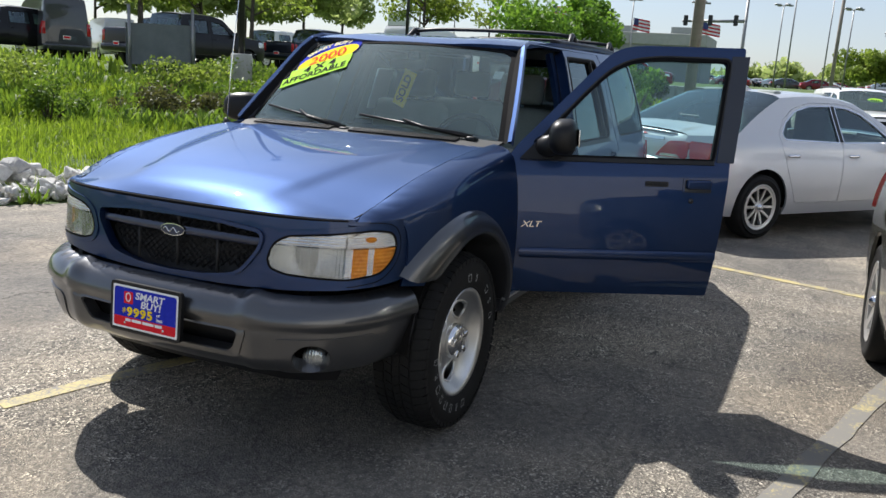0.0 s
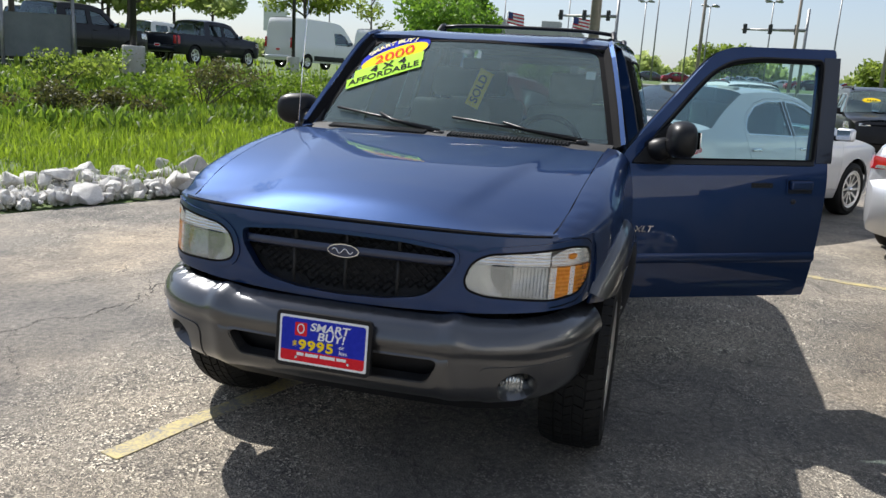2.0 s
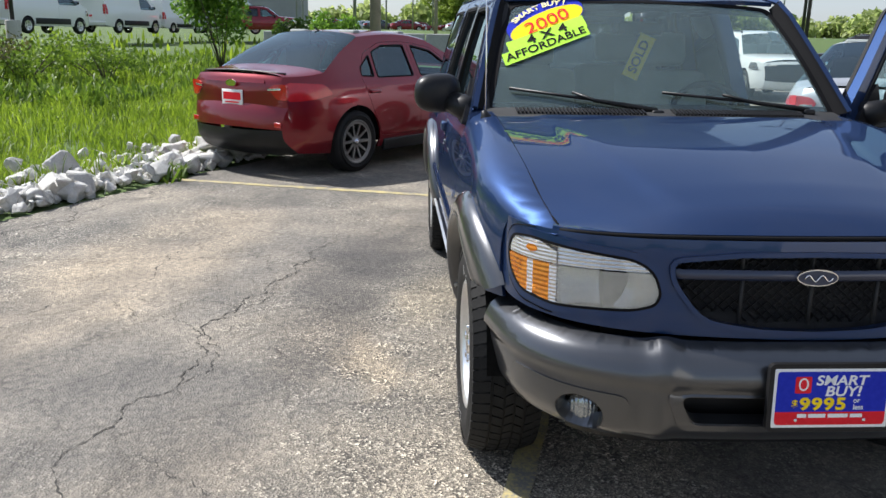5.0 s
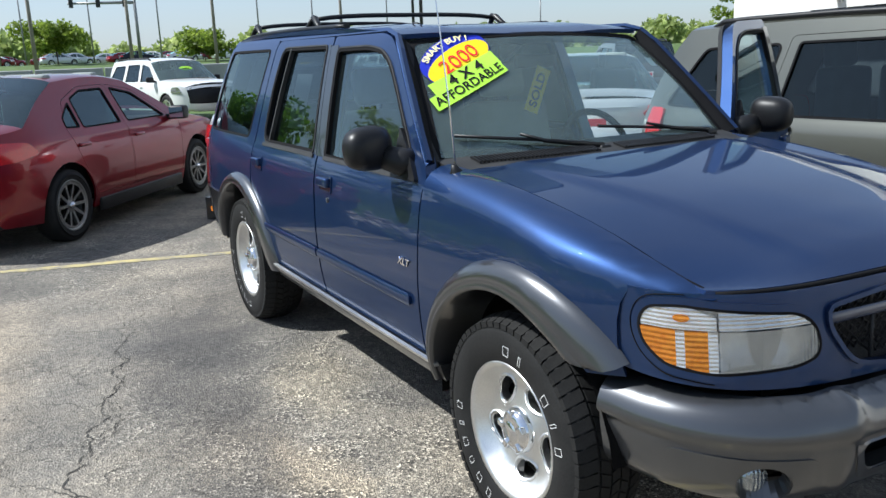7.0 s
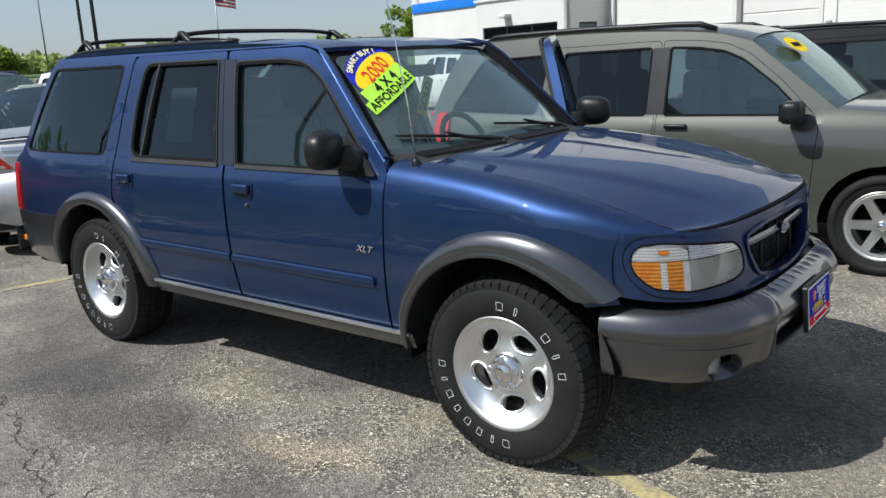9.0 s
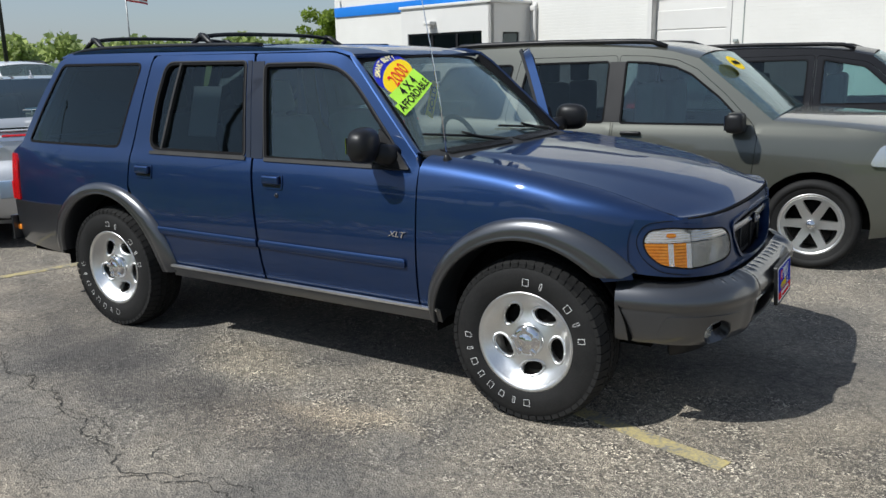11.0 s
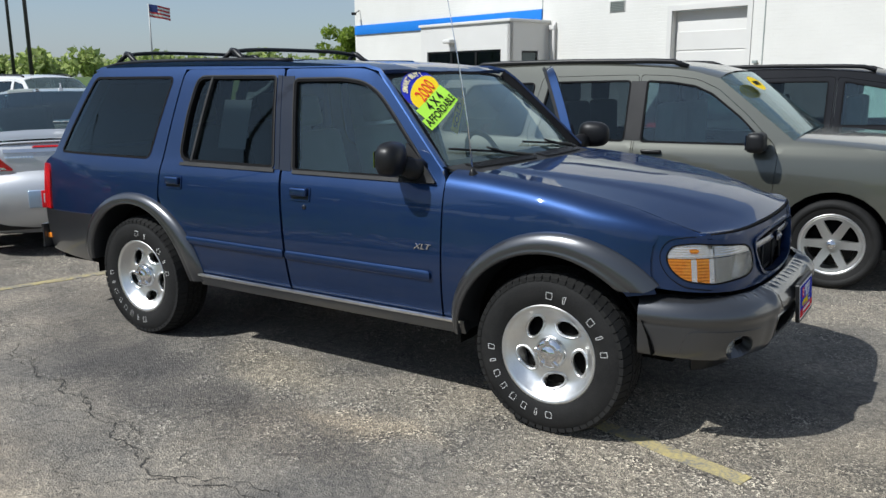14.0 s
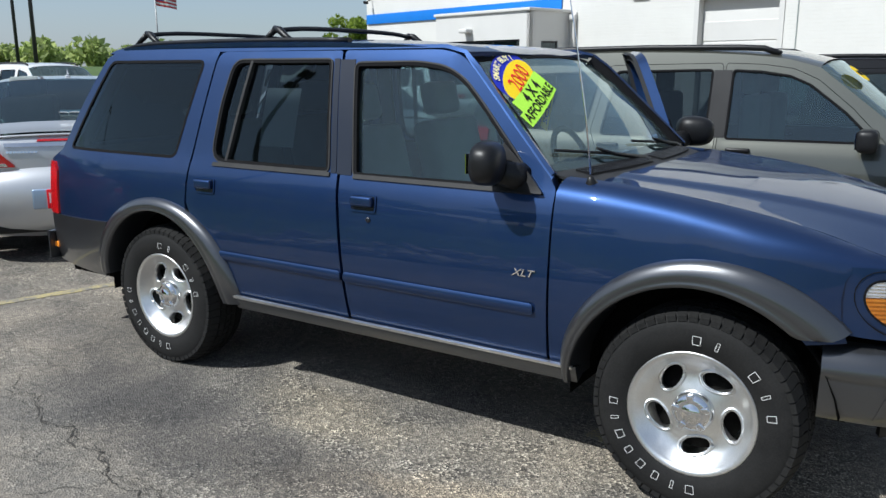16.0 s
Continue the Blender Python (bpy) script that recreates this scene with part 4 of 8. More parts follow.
# ---- the dark blue off-road car ----
def ribbed(name, a, b, scale, rough=0.22, metal=0.5, direction="X", clear=0.36, tint=(1, 1, 1, 1)):
    """A moulded lamp lens with fine flutes."""
    m = surface(name, a, b, rough, metal, 8, 60, 0.0, 0, coat=1.0, spread=0.06)
    tr = m.node_tree
    p = tr.nodes["Principled BSDF"]
    c = tr.nodes.new("ShaderNodeTexCoord")
    w = tr.nodes.new("ShaderNodeTexWave")
    w.bands_direction = direction
    w.inputs["Scale"].default_value, w.inputs["Distortion"].default_value = scale, 0.3
    tr.links.new(c.outputs["Object"], w.inputs["Vector"])
    bp = tr.nodes.new("ShaderNodeBump")
    bp.inputs["Strength"].default_value, bp.inputs["Distance"].default_value = 0.45, 0.004
    tr.links.new(w.outputs[0], bp.inputs["Height"])
    tr.links.new(bp.outputs[0], p.inputs["Normal"])
    see = tr.nodes.new("ShaderNodeBsdfTransparent")
    see.inputs[0].default_value = tint
    mx = tr.nodes.new("ShaderNodeMixShader")
    mx.inputs[0].default_value = clear
    tr.links.new(p.outputs[0], mx.inputs[1])
    tr.links.new(see.outputs[0], mx.inputs[2])
    tr.links.new(mx.outputs[0], tr.nodes["Material Output"].inputs[0])
    return m


M["lens_main"] = ribbed("fluted_head_lens", (0.52, 0.57, 0.60), (0.70, 0.75, 0.78), 30, 0.12, 0.85, "Y", 0.42)
M["lens_top"] = ribbed("clear_upper_lens", (0.80, 0.83, 0.84), (0.93, 0.95, 0.96), 30, 0.12, 0.8, "Z", 0.30)
M["lens_corner"] = ribbed("clear_corner_lens", (0.78, 0.78, 0.75), (0.93, 0.92, 0.89), 30, 0.16, 0.6, "Z", 0.30)
M["lens_amber"] = ribbed("amber_corner_lens", (0.66, 0.19, 0.012), (0.92, 0.38, 0.04), 24, 0.2, 0.35, "Z", 0.35, (1.0, 0.6, 0.2, 1))
M["mesh"] = surface("grille_mesh", (0.006, 0.006, 0.007), (0.02, 0.02, 0.022), 0.6, 0, 40, 300, 0.8, 0.006)
M["bluedark"] = paint("grille_bar_paint", (0.006, 0.013, 0.042), 0.4, 0.4)
M["cowl"] = surface("weathered_cowl_plastic", (0.010, 0.010, 0.011), (0.026, 0.026, 0.027), 0.7, 0, 8, 200, 0.15, 0.001)

SIDE = ((0.34, 0.795), (0.44, 0.835), (0.55, 0.856), (0.70, 0.866), (0.85, 0.862), (1.00, 0.848), (1.07, 0.832), (1.12, 0.812), (1.35, 0.750), (1.60, 0.672), (1.65, 0.645), (1.70, 0.605))


def side_y(x, z):
    y = smooth_lerp(SIDE, z)
    if x > 0.1:
        y -= 0.124 * ((x - 0.1) / 0.46) ** 2
    if x < -3.2:
        y -= 0.085 * ((-3.2 - x) / 0.7) ** 2.2
    return y


HOOD_Z = ((-0.56, 1.160), (-0.33, 1.145), (0.0, 1.105), (0.3, 1.045), (0.53, 0.972), (0.62, 0.945), (0.75, 0.935))
HOOD_Y = ((-0.56, 0.722), (0.0, 0.715), (0.4, 0.695), (0.62, 0.660), (0.75, 0.63))
ROLL = ((-0.56, 0.09), (0.2, 0.09), (0.42, 0.045), (0.52, 0.02), (0.62, 0.010))


def fender_fn(s):
    def fn(x, v):
        zt, h = smooth_lerp(HOOD_Z, x), lerp(ROLL, x)
        z1 = zt - h
        if v <= z1:
            return (x, s * side_y(x, v), v)
        a = min(1.0, (v - z1) / (2 * h)) * math.pi / 2
        yo, yi = side_y(x, z1), lerp(HOOD_Y, x)
        return (x, s * (yi + (yo - yi) * math.cos(a)), z1 + h * math.sin(a))
    return fn


def curve_table(pts):
    """Arc length along a smooth plan curve: a list of (s, x, y)."""
    fine = []
    n = len(pts)
    for i in range(n - 1):
        p0, p1, p2, p3 = (Vector(pts[max(i - 1, 0)]), Vector(pts[i]), Vector(pts[i + 1]), Vector(pts[min(i + 2, n - 1)]))
        if i == 0:
            p0 = Vector((pts[1][0], -pts[1][1]))
        for k in range(10):
            t = k / 10
            fine.append(0.5 * (2 * p1 + (p2 - p0) * t + (2 * p0 - 5 * p1 + 4 * p2 - p3) * t * t + (3 * p1 - p0 - 3 * p2 + p3) * t**3))
    fine.append(Vector(pts[-1]))
    out, s = [], 0.0
    for i, p in enumerate(fine):
        s += (p - fine[i - 1]).length if i else 0
        out.append((s, p.x, p.y))
    return out


def on_curve(table, s):
    """Point and outward normal at the signed arc length s."""
    a = abs(s)
    xs, ys = [(t[0], t[1]) for t in table], [(t[0], t[2]) for t in table]
    x, y = lerp(xs, a), lerp(ys, a)
    d = Vector((lerp(xs, a + 0.01) - lerp(xs, a - 0.01), lerp(ys, a + 0.01) - lerp(ys, max(-1, a - 0.01))))
    if a < 0.011:
        d = Vector((0, 1))
    if a >= table[-1][0] - 0.011:
        d = Vector((table[-1][1] - table[-4][1], table[-1][2] - table[-4][2]))
    d.normalize()
    n = Vector((d.y, -d.x))
    g = 1 if s >= 0 else -1
    return Vector((x, g * y)), Vector((n.x, g * n.y))


HEADER = curve_table([(0.775, 0), (0.770, 0.2), (0.752, 0.42), (0.720, 0.555), (0.672, 0.655), (0.600, 0.730), (0.520, 0.771), (0.430, 0.795), (0.34, 0.815)])
BUMPER = curve_table([(0.890, 0), (0.886, 0.2), (0.868, 0.42), (0.832, 0.555), (0.765, 0.668), (0.665, 0.752), (0.550, 0.802), (0.400, 0.834)])


def header_fn(off=0.0):
    def fn(s, z):
        p, n = on_curve(HEADER, s)
        p = p + n * (off - 0.004 * min(1, max(0, (abs(s) - 0.88) / 0.05)) - (6.0 * max(0, z - 0.935) ** 2))
        return (p.x - 0.10 * (z - 0.78), p.y, z)
    return fn


BPROF = ((0.40, -0.085), (0.42, -0.055), (0.45, -0.034), (0.50, -0.022), (0.556, -0.012), (0.566, -0.013), (0.572, -0.022), (0.579, -0.006), (0.59, 0.002), (0.61, 0.002), (0.635, -0.008), (0.656, -0.022), (0.672, -0.042), (0.682, -0.066), (0.685, -0.10))


def bumper_fn(off=0.0):
    def fn(s, z):
        p, n = on_curve(BUMPER, s)
        ridge = 0.012 * math.exp(-((abs(s) - 0.415) / 0.040) ** 2)
        up = 0.012 * max(0, abs(s) - 0.4)
        p = p + n * (smooth_lerp(BPROF, z) + off + ridge)
        return (p.x, p.y, z + up + ridge * (1.2 if z > 0.6 else 0))
    return fn


def mirrored(poly):
    return [(-u, v) for u, v in poly]


def pane_fn(s, off):
    return lambda u, v: (u, s * (side_y(u, v) + off), v)


FRONT_DOOR = rounded([(-0.560, 0.455), (-0.556, 1.12), (-0.59, 1.165), (-0.99, 1.562, 0.05), (-1.06, 1.618, 0.05), (-1.16, 1.641, 0.05), (-1.690, 1.644, 0.02), (-1.605, 1.10), (-1.542, 0.455)], 0.012, 3)
REAR_DOOR = rounded([(-1.55, 0.455), (-1.613, 1.10), (-1.698, 1.644, 0.02), (-2.505, 1.648, 0.05), (-2.585, 1.10, 0.05), (-2.60, 0.90), (-2.565, 0.83), (-2.38, 0.635), (-2.305, 0.455)], 0.012, 3)
FRONT_PANE = rounded([(-0.645, 1.112), (-0.735, 1.225, 0.05), (-0.925, 1.42, 0.05), (-1.03, 1.517, 0.06), (-1.13, 1.566, 0.05), (-1.27, 1.584, 0.05), (-1.606, 1.582, 0.03), (-1.522, 1.108)], 0.02, 4)
REAR_PANE = rounded([(-1.675, 1.118), (-1.752, 1.598, 0.02), (-2.375, 1.600, 0.06), (-2.415, 1.40, 0.05), (-2.435, 1.118, 0.09)], 0.02, 4)
QUARTER_PANE = rounded([(-2.715, 1.118), (-2.60, 1.60), (-3.365, 1.60), (-3.665, 1.118)], 0.04, 4)


def arc(cx, r, a0, a1, n=18):
    return [(cx + r * math.cos(radians(a)), 0.37 + r * math.sin(radians(a))) for a in np.linspace(a0, a1, n)]


FENDER = [(-0.552, 0.455)] + [(-0.46, 0.455)] + arc(0, 0.47, 169, 42) + [(0.462, 0.70), (0.448, 0.74), (0.436, 0.79), (0.432, 0.85), (0.438, 0.90), (0.455, 0.934), (0.49, 0.938), (0.54, 0.938), (0.580, 0.936), (0.615, 0.936), (0.645, 0.936), (0.648, 0.955)]
FENDER += [(x, smooth_lerp(HOOD_Z, x) + lerp(ROLL, x) + 0.004) for x in (0.632, 0.60, 0.572, 0.545, 0.52, 0.495, 0.47, 0.445, 0.42, 0.38, 0.34, 0.3, 0.25, 0.2, 0.1, -0.1, -0.3, -0.45)] + [(-0.545, 1.25), (-0.553, 1.12)]
QUARTER = [(-2.593, 1.10), (-2.512, 1.648), (-3.36, 1.650), (-3.42, 1.62), (-3.78, 1.10), (-3.905, 1.04), (-3.92, 0.62), (-3.36, 0.60)] + arc(-2.83, 0.47, 151, 60) + [(-2.608, 0.90)]

suv = thing("off_road_car", Matrix(), "dark blue metallic off-road car with grey cladding, driver door open", "car")
for s in (1, -1):
    hint = (0, s, 0)
    part("fender", sheet(FENDER, fender_fn(s), hint, (), 0.04, 0.012), M["blue"], suv)
    part("rear_quarter", sheet(QUARTER, pane_fn(s, 0), hint, [QUARTER_PANE], 0.05, 0.02), M["blue"], suv)
    part("quarter_window", sheet(inset(QUARTER_PANE, -0.004), pane_fn(s, -0.004), hint, (), 0.1, 0.004), M["dark_glass"], suv)
    part("window_seal", sheet(inset(QUARTER_PANE, -0.006), pane_fn(s, 0.002), hint, [inset(QUARTER_PANE, 0.008)], 0.1, 0.004), M["seal"], suv)
    part("roof_side", sheet([(-0.575, 1.178), (-0.975, 1.575), (-1.05, 1.634), (-1.15, 1.658), (-1.5, 1.664), (-3.36, 1.668), (-3.42, 1.645), (-1.158, 1.644), (-1.057, 1.621), (-0.986, 1.565), (-0.587, 1.168)], pane_fn(s, 0), hint, (), 0.05, 0.02), M["blue"], suv)
    # doors
    turn = Matrix.Translation((-0.59, 0.86, 0)) @ Matrix.Rotation(radians(-64), 4, "Z") @ Matrix.Rotation(radians(1.6), 4, "Y") @ Matrix.Translation((0.59, -0.86, 0))
    for kind, poly, pane in (("front", FRONT_DOOR, FRONT_PANE), ("rear", REAR_DOOR, REAR_PANE)):
        door = part("door", sheet(inset(poly, 0.004), pane_fn(s, 0), hint, [pane], 0.045, 0.055), M["blue"], suv)
        part("door_frame", sheet(inset(poly, 0.012), pane_fn(s, -0.055), hint, [inset(pane, -0.012)], 0.09, 0.02), M["inside"], door)
        part("window", sheet(inset(pane, -0.006), pane_fn(s, -0.018), hint, (), 0.1, 0.004), M["glass"] if kind == "front" else M["dark_glass"], door)
        part("window_seal", sheet(inset(pane, -0.003), pane_fn(s, 0.003), hint, [inset(pane, 0.011)], 0.08, 0.02), M["seal"], door)
        part("window_moulding", sheet(inset(pane, -0.010), pane_fn(s, 0.006), hint, [inset(pane, -0.003)], 0.05, 0.012), M["belt"], door)
        # belt strip, side moulding, handle with lock
        strip = (-1.525, -0.66) if kind == "front" else (-2.42, -1.66)
        part("belt_strip", sheet([(strip[0], 1.094), (strip[0], 1.112), (strip[1], 1.112), (strip[1], 1.094)], pane_fn(s, 0.008), hint, (), 0.12, 0.012), M["belt"], door)
        mo = [(-0.615, 0.633), (-0.615, 0.681), (-1.555, 0.681), (-1.555, 0.633)] if kind == "front" else [(-1.572, 0.633), (-1.572, 0.681), (-2.36, 0.681), (-2.32, 0.633)]
        part("side_moulding", sheet(rounded(mo, 0.018, 4), lambda u, v, s=s: (u, s * (side_y(u, v) + 0.002 + 0.012 * max(0.0, 1 - ((v - 0.657) / 0.027) ** 2) ** 0.5), v), hint, (), 0.009, 0.012), M["blue"], door)
        hx = -1.45 if kind == "front" else -2.455
        hz = 0.995
        cup = rounded([(hx - 0.068, hz - 0.036), (hx - 0.068, hz + 0.036), (hx + 0.068, hz + 0.036), (hx + 0.068, hz - 0.036)], 0.012, 3)
        part("handle_cup", sheet(cup, pane_fn(s, 0.003), hint, (), 0.06, 0.004), M["gloss_black"], door)
        part("handle_rim", sheet(inset(cup, -0.003), pane_fn(s, 0.006), hint, [inset(cup, 0.005)], 0.05, 0.006), M["blue"], door)
        part("handle", box(0.116, 0.030, 0.044, (hx, s * (side_y(hx, hz) + 0.012), hz + 0.008), 0.011, 3), M["blue"], door)
        column = [(-1.620, 1.105), (-1.700, 1.600), (-1.615, 1.600), (-1.538, 1.105)] if kind == "front" else [(-1.625, 1.108), (-1.657, 1.108), (-1.737, 1.605), (-1.705, 1.605)]
        part("pillar_trim", sheet(column, pane_fn(s, 0.003), hint, (), 0.09, 0.008), M["gloss_black"], door)
        if kind == "front":
            lock = lathe([(0.001, 0.004), (0.011, 0.004), (0.013, 0.0), (0.013, -0.004)], 16)
            bmesh.ops.transform(lock, matrix=Matrix.Translation((hx + 0.03, s * (side_y(hx, 0.93) + 0.002), 0.925)) @ (Matrix() if s > 0 else pose(0, 0, 0, 180)), verts=lock.verts[:])
            part("lock", lock, M["gloss_black"], door)
            up = pose(0, 0, 0, 90, 0, 0) if s < 0 else pose(0, 0, 0, 90, 0, 180)
            words("trim_letters", "XLT", 0.040, Matrix.Translation((-0.665, s * (side_y(-0.665, 0.795) + 0.004), 0.795)) @ up, M["chrome"], door, 0.002, 0.3, 1.25)
            if s > 0:
                pad = part("keypad", sheet(rounded([(-1.31, 0.988), (-1.31, 1.012), (-1.20, 1.012), (-1.20, 0.988)], 0.006, 2), pane_fn(s, 0.003), hint, (), 0.1, 0.004), M["plastic"], door, "black door keypad with five buttons")
                for k in range(5):
                    part("key", box(0.010, 0.004, 0.007, (-1.295 + 0.020 * k, s * (side_y(-1.25, 1.0) + 0.005), 1.0), 0.0015, 1), M["belt"], pad)
            # mirror: moulded housing on a sail foot
            foot = sheet(rounded([(-0.60, 1.10), (-0.70, 1.20), (-0.80, 1.285), (-0.80, 1.10)], 0.015, 3), pane_fn(s, 0.02), hint, (), 0.05, 0.035)
            part("mirror_sail", foot, M["plastic"], door)
            mir = bmesh.new()
            bmesh.ops.create_uvsphere(mir, u_segments=24, v_segments=14, radius=1)
            for v in mir.verts:
                c = v.co
                e = 2.9
                k = (abs(c.x) ** e + abs(c.y) ** e + abs(c.z) ** e) ** (-1 / e)
                c *= k
                v.co = Vector((c.x * (0.080 if c.x > 0 else 0.050) - 0.80 + 0.02 * c.y * s, s * 0.930 + c.y * 0.100, 1.212 + c.z * 0.082 * (1 - 0.06 * c.y * s)))
            for f in mir.faces:
                f.smooth = True
            arm = tube([(-0.715, s * 0.77, 1.150), (-0.735, s * 0.82, 1.158), (-0.765, s * 0.88, 1.180)], [0.060, 0.055, 0.045], 10)
            part("mirror", join(mir, arm), M["plastic"], door, "black moulded door mirror")
            part("mirror_glass", box(0.004, 0.11, 0.075, (-0.8495, s * 0.930, 1.212), 0.0), M["chrome"], door)
            # inner trim and armrest
            trim = sheet([(-0.66, 0.50), (-0.66, 1.07), (-1.50, 1.07), (-1.47, 0.50)], pane_fn(s, -0.085), (0, -s, 0), (), 0.12, 0.02)
            part("door_trim", join(trim, box(0.5, 0.06, 0.06, (-1.15, s * 0.735, 0.86), 0.02)), M["greyin"], door)
        else:
            part("window_divider", sheet([(-2.325, 1.122), (-2.341, 1.122), (-2.266, 1.60), (-2.25, 1.60)], pane_fn(s, 0.004), hint, (), 0.1, 0.02), M["belt"], door)
        if s > 0 and kind == "front":
            door.matrix_basis = turn
            tagged(door, "driver door standing wide open")
    # flares: swept lips round both arches
    for cx, a0, a1, table in ((0.0, 38, 178, ((38, 0.600), (60, 0.585), (90, 0.562), (130, 0.540), (160, 0.525), (178, 0.50))), (-2.83, 4, 172, ((4, 0.585), (30, 0.575), (60, 0.548), (95, 0.535), (140, 0.555), (172, 0.56)))):
        bm = bmesh.new()
        rows = []
        for a in np.linspace(a0, a1, 40):
            ro, ri = smooth_lerp(table, a), 0.468
            row = []
            for q, out in ((1.0, -0.004), (0.97, 0.010), (0.80, 0.026), (0.55, 0.036), (0.30, 0.040), (0.22, 0.034), (0.15, 0.040), (0.0, 0.037), (-0.06, 0.020), (-0.10, -0.05), (-0.15, -0.16)):
                r = ri + (ro - ri) * q
                x, z = cx + r * math.cos(radians(a)), 0.37 + r * math.sin(radians(a))
                base = fender_fn(1)(x, min(z, 0.95))[1] if cx == 0 else side_y(x, z)
                z = max(z, 0.712) if (cx == 0 and x > 0) else z
                row.append(bm.verts.new((x, s * (max(base, 0.79) + out), z)))
            rows.append(row)
        for r0, r1 in zip(rows, rows[1:]):
            for k in range(len(r0) - 1):
                bm.faces.new((r0[k], r0[k + 1], r1[k + 1], r1[k])).smooth = True
        bmesh.ops.recalc_face_normals(bm, faces=bm.faces[:])
        if sum((f.normal.y * f.calc_area() for f in bm.faces)) * s < 0:
            bmesh.ops.reverse_faces(bm, faces=bm.faces[:])
        part("wheel_flare", bm, M["cladding"], suv, "grey painted wheel arch flare")
        well = bmesh.new()
        ring = [(cx + 0.47 * math.cos(radians(a)), 0.37 + 0.47 * math.sin(radians(a))) for a in np.linspace(9, 184, 20)]
        vs = [[well.verts.new((x, s * y, z)) for x, z in ring] for y in (0.83, 0.50)]
        for k in range(19):
            well.faces.new((vs[0][k], vs[0][k + 1], vs[1][k + 1], vs[1][k]))
        well.faces.new(vs[1])
        part("wheel_well", well, M["under"], suv)
    # sill and rear cladding
    sill = [(-0.44, 0.385), (-0.44, 0.455), (-2.29, 0.455), (-2.29, 0.385)]
    part("sill", sheet(sill, lambda u, v, s=s: (u, s * (side_y(u, v) + 0.012 + (0.010 if 0.43 < v < 0.452 else 0)), v), hint, (), 0.03, 0.05), M["cladding"], suv, "grey sill cladding with a bright upper edge")
    part("sill_strip", sheet([(-0.45, 0.446), (-0.45, 0.458), (-2.28, 0.458), (-2.28, 0.446)], pane_fn(s, 0.027), hint, (), 0.05, 0.014), M["alloy"], suv, "worn bright strip along the sill")
    part("rear_cladding", sheet([(-3.36, 0.40), (-3.37, 0.50), (-3.33, 0.62), (-3.25, 0.735), (-3.90, 0.715), (-3.92, 0.42)], pane_fn(s, 0.012), hint, (), 0.05, 0.02), M["cladding"], suv)
    part("tail_lamp", sheet(rounded([(-3.80, 0.72), (-3.80, 0.98), (-3.835, 1.03), (-3.90, 1.03), (-3.915, 0.72)], 0.012, 3), pane_fn(s, 0.012), hint, (), 0.04, 0.03), M["redlens"], suv, "red tail lamp")
    part("side_reflector", box(0.10, 0.01, 0.035, (-3.93, s * (side_y(-3.9, 0.5) + 0.02), 0.52), 0.004), M["amber"], suv)

# roof skin with two pressed ribs
def roof_fn(x, y):
    z = smooth_lerp(((-3.45, 1.650), (-3.3, 1.682), (-3.0, 1.698), (-2.2, 1.698), (-1.55, 1.683), (-1.25, 1.664), (-1.10, 1.645), (-0.98, 1.612)), x)
    return (x, y, z - 0.016 * (abs(y) / 0.66) ** 6 + 0.006 * math.exp(-((abs(y) - 0.4) / 0.05) ** 2))


edge_front = [(-1.005 - 0.06 * (y / 0.6) ** 2, y) for y in np.linspace(-0.625, 0.625, 15)]
part("roof", sheet(edge_front + [(-1.2, 0.645), (-1.6, 0.647), (-3.30, 0.638), (-3.44, 0.55), (-3.44, -0.55), (-3.30, -0.638), (-1.6, -0.647), (-1.2, -0.645)], roof_fn, (0, 0, 1), (), 0.07, 0.02), M["blue"], suv)

# bonnet
def nose_x(y):
    return lerp([(t[2], t[1]) for t in HEADER], abs(y)) - 0.030


def nose_z(y):
    return 0.959 - 0.004 * (y / 0.66) ** 2


def hood_fn(x, y):
    """Crowned bonnet with two creases, rolling down to an even front edge."""
    zc = smooth_lerp(((-0.55, 1.172), (-0.2, 1.148), (0.2, 1.106), (0.5, 1.054), (0.66, 1.022), (0.80, 0.992)), x + 0.09 * (abs(y) / 0.66) ** 4)
    zs = smooth_lerp(HOOD_Z, x)
    q = min(1, abs(y) / lerp(HOOD_Y, x))
    crease = 0.010 * (1 - 1 / (1 + math.exp(-(abs(y) - (0.55 - 0.22 * max(0, x + 0.3))) / 0.012)))
    z = zs + (zc - 0.010 - zs) * (1 - q**2.1) + crease * min(1, max(0, (0.70 - x) / 0.2))
    d = min(1.0, max(0.0, (nose_x(y) - x) / 0.13))
    return (x, y, nose_z(y) + (z - nose_z(y)) * (1 - (1 - d) ** 3))


hood_out = []
for s in np.linspace(-0.705, 0.705, 61):
    p, n = on_curve(HEADER, s)
    hood_out.append((nose_x(p.y), p.y))
hood_out += [(x, lerp(HOOD_Y, x) - 0.0025) for x in (0.56, 0.45, 0.3, 0.1, -0.1, -0.3, -0.41)]
hood_out += [(-0.425 + 0.035 * (1 - (y / 0.7) ** 2), y) for y in np.linspace(0.66, -0.66, 9)]
hood_out += [(x, -lerp(HOOD_Y, x) + 0.0025) for x in (-0.41, -0.3, -0.1, 0.1, 0.3, 0.45, 0.56)]
part("hood", sheet(hood_out, hood_fn, (0, 0, 1), (), 0.026, 0.022), M["blue"], suv, "dark blue bonnet with raised centre creases")

